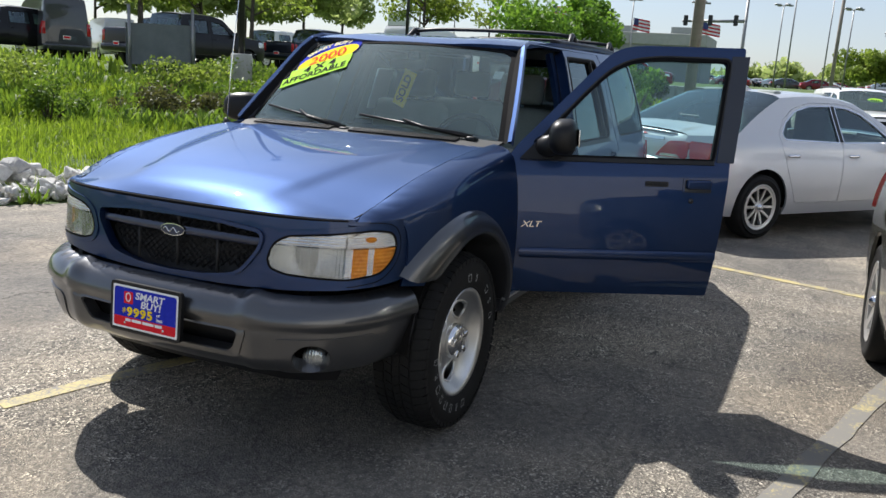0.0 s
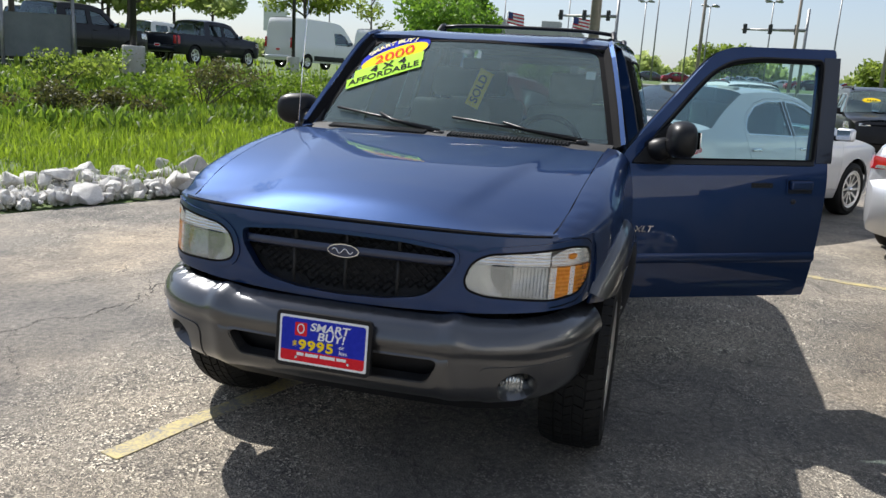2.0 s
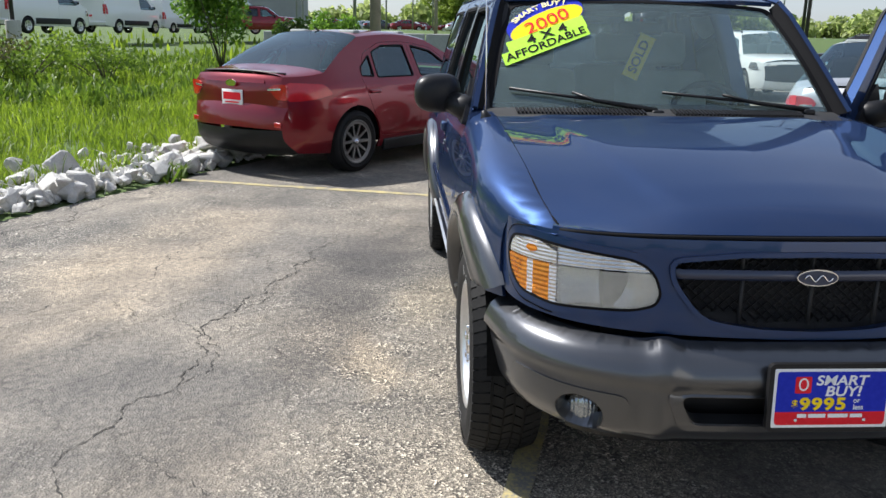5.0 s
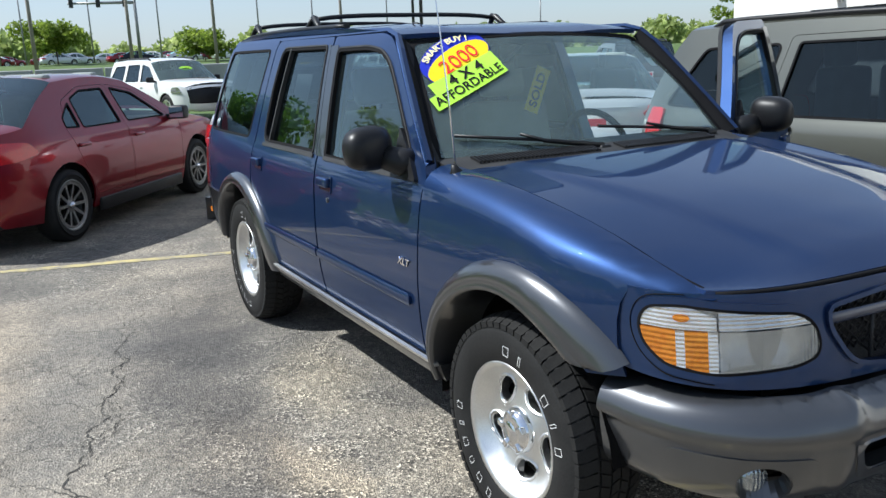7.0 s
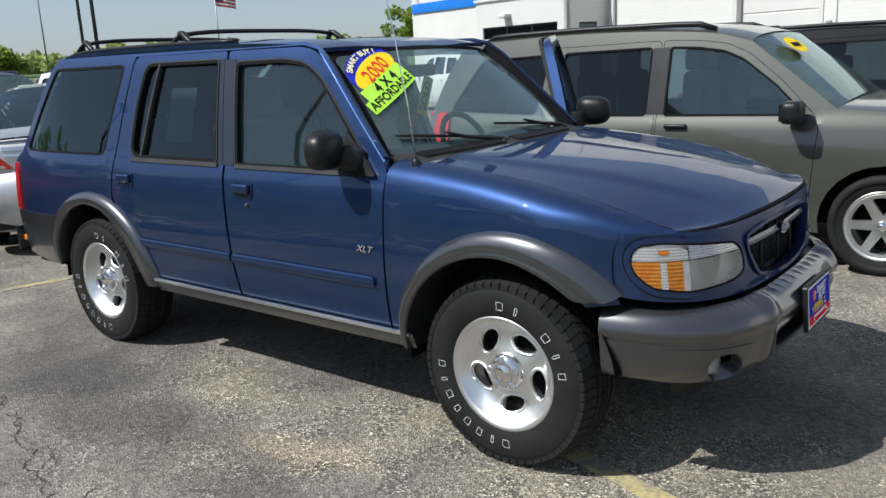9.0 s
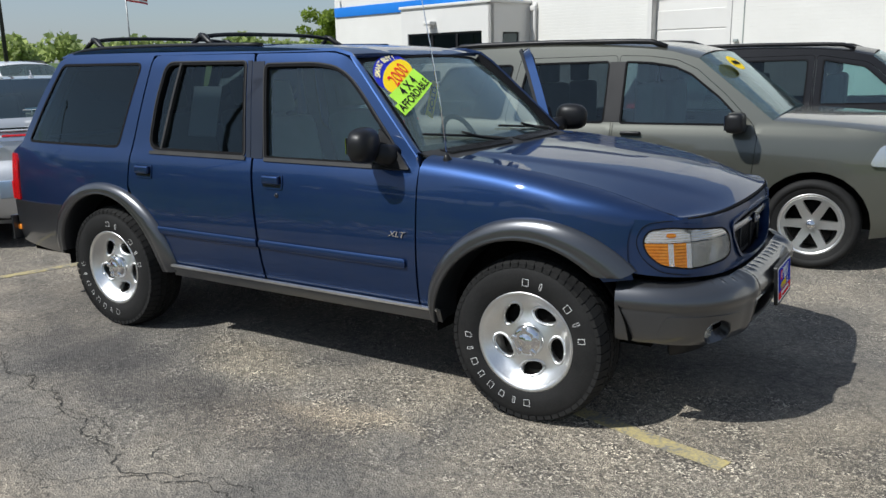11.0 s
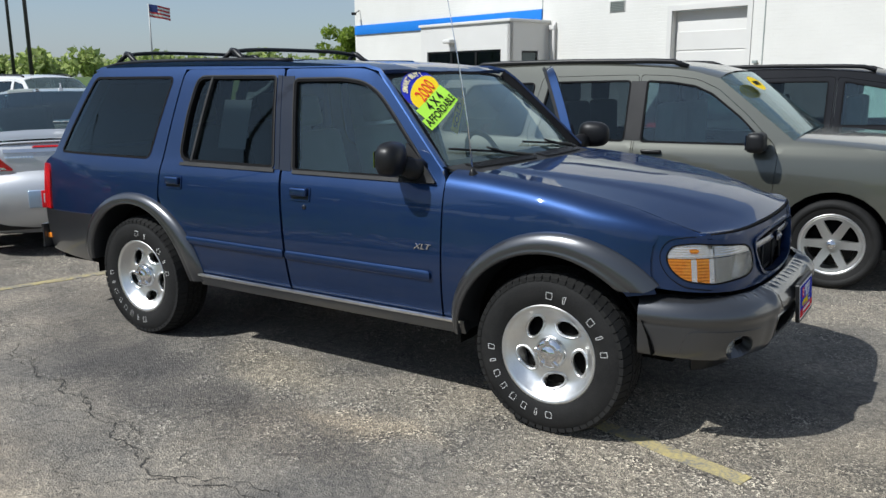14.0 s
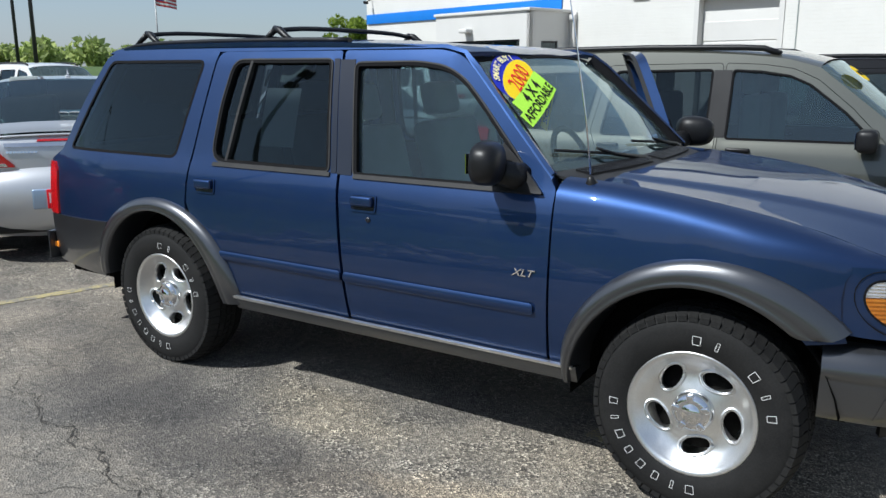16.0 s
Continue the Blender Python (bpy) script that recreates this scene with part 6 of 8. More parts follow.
part("dash_paper", box(0.20, 0.14, 0.003, (-0.72, 0.50, 1.1385), m=Matrix()), M["whiteprint"], suv, "white paper lying on the dashboard")
part("window_paper", sheet([(-1.93, 1.20), (-2.15, 1.20), (-2.15, 1.47), (-1.93, 1.47)], pane_fn(-1, -0.024), (0, -1, 0), (), 0.1, 0), M["whiteprint"], suv, "white price sheet inside the rear door window")

# cabin
part("floor_pan", box(3.2, 1.5, 0.10, (-2.2, 0, 0.42)), M["under"], suv)
part("engine_bay", box(1.15, 1.1, 0.45, (0.12, 0, 0.66)), M["under"], suv)
for rail_y in (0.42, -0.42):
    part("frame_rail", box(4.3, 0.12, 0.14, (-1.7, rail_y, 0.38)), M["under"], suv)
part("firewall", box(0.06, 1.5, 0.55, (-0.62, 0, 0.80)), M["inside"], suv)
dash = sheet([(-0.70, 0), (0.70, 0), (0.70, 0.62), (-0.70, 0.62)], lambda u, v: (lerp(((0, -0.57), (0.3, -0.86), (0.42, -0.93), (0.62, -0.95)), v), u, lerp(((0, 1.125), (0.3, 1.12), (0.42, 1.06), (0.62, 0.85)), v) + 0.035 * math.exp(-((u - 0.36) / 0.2) ** 2) * math.exp(-((v - 0.3) / 0.12) ** 2)), (0, 0, 1), (), 0.06, 0.02)
part("dashboard", dash, M["greyin"], suv, "grey moulded dashboard")
wheel_ring = [(0.185 * math.cos(a), 0.185 * math.sin(a)) for a in np.linspace(0, 2 * math.pi, 33)]
sw_m = Matrix.Translation((-1.02, 0.36, 1.085)) @ pose(0, 0, 0, 0, 65, 0)
sw = tube([sw_m @ Vector((a, b, 0)) for a, b in wheel_ring], 0.016, 8)
sw = join(sw, tube([sw_m @ Vector((0, -0.18, 0)), sw_m @ Vector((0, 0, -0.02)), sw_m @ Vector((0, 0.18, 0))], 0.02, 6), tube([sw_m @ Vector((0, 0, -0.02)), sw_m @ Vector((0.0, 0, -0.25))], 0.03, 8))
part("steering_wheel", sw, M["inside"], suv)


def seat_mesh(x, y, wide=0.50):
    back = box(0.15, wide, 0.62, (0, 0, 0.31), 0.06, 3, m=Matrix.Translation((x - 0.06, y, 0.68)) @ pose(0, 0, 0, 0, -14))
    head = box(0.10, min(0.27, wide * 0.55), 0.18, (0, 0, 0.74), 0.04, 3, m=Matrix.Translation((x - 0.06, y, 0.68)) @ pose(0, 0, 0, 0, -14))
    cushion = box(0.52, wide, 0.16, (x + 0.22, y, 0.66), 0.06, 3)
    return join(back, head, cushion)


for x, y, w in ((-1.62, 0.37, 0.5), (-1.62, -0.37, 0.5), (-2.55, 0.36, 0.56), (-2.55, -0.36, 0.56)):
    part("seat", seat_mesh(x, y, w), M["greyin"], suv)
part("rear_mirror", box(0.03, 0.21, 0.06, (-1.02, 0.0, 1.50), 0.014, 3), M["plastic"], suv)
part("headliner", sheet([(-1.2, -0.6), (-3.4, -0.55), (-3.4, 0.55), (-1.2, 0.6)], lambda x, y: (x, y, roof_fn(x, y)[2] - 0.045), (0, 0, -1), (), 0.2, 0), M["greyin"], suv)
for s in (1, -1):
    part("centre_pillar", sheet([(-1.50, 0.45), (-1.60, 0.45), (-1.72, 1.62), (-1.64, 1.62)], pane_fn(s, -0.065), (0, s, 0), (), 0.1, 0.03), M["blue"] if s > 0 else M["inside"], suv)
tag = Matrix.Translation((-1.00, 0.02, 1.43)) @ pose(0, 0, 0, 90, 0, 90) @ pose(0, 0, 0, 0, 0, 68)
card = part("mirror_tag", box(0.20, 0.075, 0.003, (-0.06, 0, 0), m=tag), M["yellow"], suv, "yellow card hanging from the inner mirror")
for flip in (0, 180):
    words("tag_lettering", "SOLD", 0.058, tag @ pose(-0.06, 0, 0, 0, flip, 0) @ Matrix.Translation((0, 0, 0.003)) @ pose(0, 0, 0, 0, 0, 180 if flip else 0), M["blackprint"], card, 0.0006, 0, 1.05, bold=0.02)
for s in (1, -1):
    for cx in (0, -2.832):
        make_wheel(suv, (cx, s * 0.745, 0.37), s, 0.372, 0.222, 0.24, "slot", "", tread=True, cap=0.36, letters=True)

# ---- cracks in the asphalt ----
M["crack"] = surface("crack_filling", (0.02, 0.018, 0.016), (0.08, 0.073, 0.062), 0.95, 0, 3, 60, 0.4, 0.01)


def crack(points, width, seed, label="dark branching crack in the asphalt"):
    """A ragged ribbon along a wandering line."""
    rg = random.Random(seed)
    pts = [Vector(p) for p in points]
    for _ in range(5):
        out = [pts[0]]
        for a, b in zip(pts, pts[1:]):
            d = b - a
            out += [(a + b) / 2 + Vector((-d.y, d.x)) * rg.uniform(-0.22, 0.22), b]
        pts = out
    bm = bmesh.new()
    rows = []
    for i, p in enumerate(pts):
        d = (pts[min(i + 1, len(pts) - 1)] - pts[max(0, i - 1)]).normalized()
        n = Vector((-d.y, d.x)) * width * 0.55 * rg.choice((0.2, 0.5, 0.8, 1.3)) * rg.uniform(0.6, 1.0) * min(1, 0.2 + 4 * min(i, len(pts) - 1 - i) / len(pts))
        rows.append((bm.verts.new((p.x + n.x, p.y + n.y, 0.003)), bm.verts.new((p.x - n.x, p.y - n.y, 0.003))))
    for (a, b), (c, d) in zip(rows, rows[1:]):
        bm.faces.new((a, b, d, c))
    bmesh.ops.recalc_face_normals(bm, faces=bm.faces[:])
    ob = part("crack", bm, M["crack"])
    return tagged(ob, label, "crack", "asphalt cracks", "structure")


crack([(0.9, -2.45), (0.31, -2.22), (-0.15, -2.18), (-0.52, -2.02), (-1.19, -2.09), (-1.76, -1.84), (-2.30, -1.76), (-3.0, -1.52), (-3.74, -1.25)], 0.0081, 1)
for k in range(5):
    crack([(-1.0 - 0.45 * k, -2.02 + 0.10 * k), (-1.25 - 0.45 * k, -1.86 + 0.06 * k), (-1.55 - 0.45 * k, -1.98 + 0.14 * k), (-1.8 - 0.45 * k, -1.80 + 0.11 * k)], 0.0045, 40 + k)
crack([(0.6, -4.2), (-0.93, -3.17), (-1.55, -2.95), (-2.6, -2.6), (-3.5, -2.6)], 0.0056, 2)
crack([(1.3, -1.5), (0.745, -1.576), (0.3, -1.78), (0.1, -2.1)], 0.0043, 3)
crack([(-0.3, -2.0), (-0.494, -2.02), (-0.8, -1.92), (-1.186, -2.13), (-1.34, -2.5), (-1.7, -3.0)], 0.0056, 4)
crack([(-2.6, -4.25), (-2.75, -4.1), (-3.6, -3.62), (-4.65, -3.27), (-5.6, -3.1)], 0.0112, 5)
crack([(-1.9, -1.72), (-2.1, -2.1), (-2.0, -2.5)], 0.0037, 6)
crack([(-1.1, -2.29), (-1.5, -2.3), (-1.9, -2.15), (-2.4, -2.2)], 0.0037, 7)
crack([(-2.3, -1.62), (-2.35, -1.9), (-2.7, -2.0), (-3.2, -1.75)], 0.0037, 8)
crack([(-4.2, 1.2), (-4.0, 2.2), (-3.7, 3.2)], 0.0050, 9)
crack([(-2.4, 1.9), (-3.2, 2.3), (-3.8, 2.2)], 0.0037, 10)
crack([(2.4, -2.2), (1.6, -2.6), (0.9, -3.4), (0.2, -3.6)], 0.0050, 11)
crack([(-3.0, -2.9), (-3.5, -3.3), (-3.6, -3.7)], 0.0037, 12)

# ---- limestone rocks along the verge ----
def stone_material():
    m = surface("limestone", (0.50, 0.48, 0.44), (0.76, 0.74, 0.70), 0.88, 0, 7, 45, 0.7, 0.02)
    return m


M["stone"] = stone_material()
M["stone_grey"] = surface("grey_limestone", (0.38, 0.37, 0.35), (0.60, 0.58, 0.55), 0.9, 0, 7, 45, 0.7, 0.02)


def rock_mesh(seed):
    rg = random.Random(seed)
    bm = bmesh.new()
    for _ in range(13):
        v = Vector((rg.gauss(0, 1), rg.gauss(0, 1), rg.gauss(0, 1))).normalized()
        bm.verts.new((v.x * rg.uniform(0.42, 0.56), v.y * rg.uniform(0.38, 0.5), v.z * rg.uniform(0.28, 0.40)))
    bmesh.ops.convex_hull(bm, input=bm.verts[:])
    bmesh.ops.bevel(bm, geom=bm.edges[:], offset=0.03, segments=1, affect="EDGES")
    me = bpy.data.meshes.new("rock")
    bm.to_mesh(me)
    bm.free()
    return me


rocks = [rock_mesh(40 + k) for k in range(9)]
for k, me in enumerate(rocks):
    me.materials.append(M["stone_grey"] if k % 4 == 3 else M["stone"])
rng = random.Random(11)
n_rock = 0
while n_rock < 298:
    a, d = rng.uniform(-3.2, 8.2), abs(rng.gauss(0.55, 0.32))
    if d > 1.35:
        continue
    p = LINE_AT + LINE_WAY * a + LINE_OUT * (d + 0.12)
    size = rng.choice((0.16, 0.20, 0.25, 0.30, 0.38)) * rng.uniform(0.8, 1.15) * (1 - 0.25 * (d > 1))
    rock = new("rock", rocks[rng.randrange(9)])
    rock.matrix_world = Matrix.Translation((p.x, p.y, 0.02 + size * 0.20 + (rng.uniform(0.06, 0.16) if rng.random() < 0.45 and 0.3 < d < 1.0 else 0))) @ pose(0, 0, 0, rng.uniform(-25, 25), rng.uniform(-25, 25), rng.uniform(0, 360)) @ Matrix.Diagonal((size, size, size, 1))
    tagged(rock, "pale angular limestone rock beside the grass" if rng.random() < 0.8 else "small grey limestone rock beside the grass", "rock", "rocks along the verge")
    n_rock += 1

rubble = bmesh.new()
for k in range(2600):
    a, d = rng.uniform(-3.2, 8.2), abs(rng.gauss(0.5, 0.36))
    p = LINE_AT + LINE_WAY * a + LINE_OUT * (d + 0.08)
    size = rng.uniform(0.06, 0.17)
    m = Matrix.Translation((p.x, p.y, 0.01 + size * 0.2 + rng.random() ** 2 * 0.10)) @ pose(0, 0, 0, rng.uniform(0, 360), rng.uniform(0, 360), rng.uniform(0, 360)) @ Matrix.Diagonal((size, size, size, 1))
    me = rocks[rng.randrange(9)]
    vs = [rubble.verts.new(m @ v.co) for v in me.vertices]
    for f in me.polygons:
        rubble.faces.new([vs[i] for i in f.vertices])
tagged(part("small_stones", rubble, M["stone"]), "small pale stones between the verge rocks", "stones", kind="stuff")

# ---- grass, weeds, shrubs ----
def leaf_material(name, dark, light, glow=0.45):
    m, tr, p = shader(name)
    g = tr.nodes.new("ShaderNodeNewGeometry")
    n = noise_node(tr, 0.9, 3)
    r = ramp(tr, g.outputs["Random Per Island"], [(0.0, dark), (1.0, light)])
    tone = ramp(tr, n.outputs[0], [(0.35, (0.70, 0.74, 0.6)), (0.65, (1.15, 1.1, 0.9))])
    c = mixed(tr, r.outputs[0], tone.outputs[0], 1.0, "MULTIPLY")
    tr.links.new(c, p.inputs["Base Color"])
    p.inputs["Roughness"].default_value = 0.55
    t = tr.nodes.new("ShaderNodeBsdfTranslucent")
    tr.links.new(c, t.inputs[0])
    mx = tr.nodes.new("ShaderNodeMixShader")
    mx.inputs[0].default_value = glow
    tr.links.new(p.outputs[0], mx.inputs[1])
    tr.links.new(t.outputs[0], mx.inputs[2])
    tr.links.new(mx.outputs[0], tr.nodes["Material Output"].inputs[0])
    return m


M["grass"] = leaf_material("meadow_grass", (0.12, 0.20, 0.018), (0.34, 0.46, 0.045), 0.55)
M["weed"] = leaf_material("broad_weeds", (0.08, 0.15, 0.02), (0.22, 0.33, 0.04), 0.5)
M["shrub"] = leaf_material("dry_shrub_leaves", (0.05, 0.06, 0.02), (0.13, 0.13, 0.045))
M["leaf"] = leaf_material("spring_leaves", (0.13, 0.20, 0.03), (0.33, 0.42, 0.08), 0.6)
# far foliage: distance haze is put into the leaf colour as paler green
M["far_leaf"] = leaf_material("haze_paled_far_leaves", (0.27, 0.35, 0.13), (0.50, 0.57, 0.27), 0.65)
M["leaf_dark"] = leaf_material("deep_green_leaves", (0.022, 0.055, 0.010), (0.07, 0.13, 0.022))
M["leaf_bright"] = leaf_material("bright_green_leaves", (0.09, 0.20, 0.025), (0.22, 0.38, 0.05), 0.55)
M["bark"] = surface("bark", (0.05, 0.04, 0.03), (0.12, 0.10, 0.08), 0.95, 0, 5, 40, 0.8, 0.03)


def blades(name, roots, heights, widths, material, label, seed, bendy=0.45):
    """Many bent blades in one mesh: five points and three faces each."""
    rs = np.random.RandomState(seed)
    n = len(roots)
    az, lean_az = rs.rand(n) * 6.283, rs.rand(n) * 6.283
    lean = rs.rand(n) * bendy
    dx, dy = np.cos(az), np.sin(az)
    lx, ly = np.cos(lean_az) * lean, np.sin(lean_az) * lean
    H, W = np.array(heights), np.array(widths)
    R = np.array(roots)
    co = np.zeros((n, 5, 3))
    for k, (f, w, b) in enumerate(((0, -1, 0), (0, 1, 0), (0.6, -0.75, 0.45), (0.6, 0.75, 0.45), (1, 0, 1))):
        co[:, k, 0] = R[:, 0] + dx * W * w / 2 + lx * H * b
        co[:, k, 1] = R[:, 1] + dy * W * w / 2 + ly * H * b
        co[:, k, 2] = R[:, 2] + H * f * (1 - 0.35 * lean * (f > 0.9))
    faces = []
    for i in range(n):
        o = 5 * i
        faces += [(o, o + 1, o + 3, o + 2), (o + 2, o + 3, o + 4)]
    me = mesh_of(name, co.reshape(-1, 3), faces, True)
    return tagged(part(name, me, material), label, "grass", kind="stuff")


rs = np.random.RandomState(5)
roots, hs, ws = [], [], []
while len(roots) < 95000:
    a, u = rs.uniform(-13, 20), rs.rand()
    d = 0.55 + 15.0 * u ** 1.5
    if d < 1.3 and rs.rand() < 0.55:
        continue
    p = LINE_AT + LINE_WAY * a + LINE_OUT * d
    clump = noise.noise(Vector((p.x * 0.7, p.y * 0.7, 0)))
    if clump < -0.35 and rs.rand() < 0.6:
        continue
    h = (0.14 + 0.17 * rs.rand() + 0.26 * max(0, clump)) * (1 + 0.025 * d)
    roots.append((p.x, p.y, ground_height(p.x, p.y) - 0.02))
    hs.append(h)
    ws.append(0.008 + 0.009 * rs.rand() + 0.0018 * d)
blades("meadow_grass", roots, hs, ws, M["grass"], "tall bright green meadow grass", 6, 0.9)
roots, hs, ws = [], [], []
while len(roots) < 30000:
    a, d = rs.uniform(-14, 24), rs.uniform(5.5, 17)
    p = LINE_AT + LINE_WAY * a + LINE_OUT * d
    if noise.noise(Vector((p.x * 0.35 + 9, p.y * 0.35, 0))) < -0.05:
        continue
    roots.append((p.x, p.y, ground_height(p.x, p.y) - 0.02 + rs.rand() * 0.35))
    hs.append(0.12 + 0.18 * rs.rand())
    ws.append(0.03 + 0.04 * rs.rand())
blades("broad_weeds", roots, hs, ws, M["weed"], "broad-leaved green weeds on the bank", 7, 1.2)
roots, hs, ws = [], [], []
while len(roots) < 9000:
    a, d = rs.uniform(-60, 50), rs.uniform(15, 70)
    p = LINE_AT + LINE_WAY * a + LINE_OUT * d
    if 17.5 < d < 60 and rs.rand() < 0.9:
        continue
    roots.append((p.x, p.y, ground_height(p.x, p.y) - 0.02))
    hs.append(0.3 + 0.3 * rs.rand())
    ws.append(0.12 + 0.1 * rs.rand())
blades("roadside_grass", roots, hs, ws, M["grass"], "green roadside grass", 8)
roots, hs, ws = [], [], []
for _ in range(260):
    a, d = rs.uniform(-3, 7), rs.uniform(0.05, 0.9)
    p = LINE_AT + LINE_WAY * a + LINE_OUT * d
    if noise.noise(Vector((p.x * 1.1, p.y * 1.1, 3))) > 0.1:
        for _ in range(7):
            roots.append((p.x + rs.normal() * 0.06, p.y + rs.normal() * 0.06, 0.0))
            hs.append(0.10 + 0.16 * rs.rand())
            ws.append(0.02 + 0.02 * rs.rand())
blades("verge_weeds", roots, hs, ws, M["weed"], "small weeds growing between the rocks", 9, 1.0)


def leaf_cloud(centres, count, size, seed, squash=0.8):
    """Small leaf quads round clump centres (x, y, z, radius); each leaf an island."""
    rs = np.random.RandomState(seed)
    w = np.array([c[3] ** 2 for c in centres])
    pick = rs.choice(len(centres), count, p=w / w.sum())
    C = np.array(centres)[pick]
    v = rs.normal(size=(count, 3))
    v /= np.linalg.norm(v, axis=1)[:, None]
    r = rs.rand(count) ** 0.45
    P = C[:, :3] + v * (r * C[:, 3])[:, None] * np.array((1, 1, squash))
    a, b = rs.normal(size=(count, 3)), rs.normal(size=(count, 3))
    a /= np.linalg.norm(a, axis=1)[:, None]
    b -= a * (a * b).sum(1)[:, None]
    b /= np.linalg.norm(b, axis=1)[:, None]
    s = (size * (0.6 + 0.8 * rs.rand(count)))[:, None]
    co = np.stack([P - a * s, P + b * s * 0.55, P + a * s, P - b * s * 0.55], 1).reshape(-1, 3)
    return mesh_of("leaves", co, [(4 * i, 4 * i + 1, 4 * i + 2, 4 * i + 3) for i in range(count)], False)


def tree(at, height, spread, material, leaves, size, seed, label, trunk=0.30, bare=0.0, low=0.35):
    """A tapered trunk with limbs and a broken crown of leaf clumps."""
    rg = random.Random(seed)
    t = thing("tree", Matrix.Translation(at), label, "tree", "trees")
    lean = Vector((rg.uniform(-0.05, 0.05), rg.uniform(-0.05, 0.05), 1))
    pts = [lean * (height * f) + Vector((rg.uniform(-0.1, 0.1), rg.uniform(-0.1, 0.1), 0)) * height * 0.08 * f for f in (0, 0.2, 0.45, 0.7, 0.92)]
    r0 = height * 0.022 * trunk / 0.3
    wood = tube(pts, [r0, r0 * 0.8, r0 * 0.6, r0 * 0.35, r0 * 0.12], 8)
    centres = []
    for k in range(11 if leaves > 500 else 7):
        f = rg.uniform(low, 0.85)
        base = lean * (height * f)
        az = k * 2.4 + rg.uniform(-0.4, 0.4)
        reach = spread * rg.uniform(0.45, 1.0) * (1.15 - 0.7 * abs(f - 0.5))
        tip = base + Vector((math.cos(az) * reach, math.sin(az) * reach, height * rg.uniform(0.08, 0.22)))
        mid = base.lerp(tip, 0.5) + Vector((0, 0, height * 0.03))
        wood = join(wood, tube([base, mid, tip], [r0 * 0.4, r0 * 0.25, r0 * 0.08], 5))
        centres += [(*tip, spread * rg.uniform(0.25, 0.42)), (*mid, spread * rg.uniform(0.2, 0.36))]
    centres += [(0, 0, height * 0.9, spread * 0.35), (0, 0, height * 0.7, spread * 0.45)]
    part("trunk", wood, M["bark"], t)
    part("crown", leaf_cloud(centres, int(leaves * 1.6), size * 1.35, seed), M[material], t)
    return t


def shrub(at, w, h, material, leaves, size, seed, label, name="shrub"):
    rg = random.Random(seed)
    t = thing(name, Matrix.Translation(at), label, "shrub", "shrubs")
    stems = None
    cs = []
    for k in range(9):
        tip = Vector((rg.gauss(0, w * 0.28), rg.gauss(0, w * 0.28), h * rg.uniform(0.35, 0.85)))
        st = tube([(0, 0, 0), tip * 0.55 + Vector((0, 0, 0.05)), tip], [0.02, 0.014, 0.005], 5)
        stems = st if stems is None else join(stems, st)
        cs.append((*tip, w * rg.uniform(0.18, 0.30)))
    part("stem", stems, M["bark"], t)
    part("leaves", leaf_cloud(cs, leaves, size, seed, min(1.0, h / w)), M[material], t)
    return t


def at_bank(a, d, dz=0.0):
    p = LINE_AT + LINE_WAY * a + LINE_OUT * d
    return (p.x, p.y, ground_height(p.x, p.y) + dz)


for k, (a, d, w, h, mt) in enumerate(((4.6, 8.5, 1.3, 0.9, "shrub"), (5.6, 8.2, 1.2, 0.8, "shrub"), (2.8, 8.8, 1.2, 1.0, "weed"), (1.0, 9.2, 1.3, 0.9, "weed"), (7.5, 9.5, 1.5, 1.0, "weed"),
                                      (9.5, 10.5, 1.8, 1.3, "shrub"), (11, 10, 1.6, 1.2, "weed"), (-2.5, 9.5, 1.6, 0.9, "weed"), (13, 9.5, 1.7, 1.2, "weed"), (6.6, 12.5, 2.0, 1.0, "leaf"), (3.5, 12.5, 2.0, 1.0, "leaf"), (0, 12.8, 2.2, 1.1, "leaf"), (9, 13.5, 2.0, 1.0, "weed"))):
    shrub(at_bank(a, d), w, h, mt, 1500, 0.045, 60 + k, "low green shrub on the grassy bank" if mt != "shrub" else "brownish low shrub on the grassy bank")
shrub((-22.2, -6.2, 0.3), 3.3, 3.9, "leaf_bright", 7000, 0.07, 90, "dense rounded green bush by the road")
shrub((-20.1, -2.9, 0.2), 1.3, 1.9, "leaf_bright", 2500, 0.05, 91, "small yellow-green bush by the wall")
shrub((-26.3, -3.7, 0.4), 1.6, 1.6, "leaf_dark", 3500, 0.07, 92, "dark green bush by the wall")

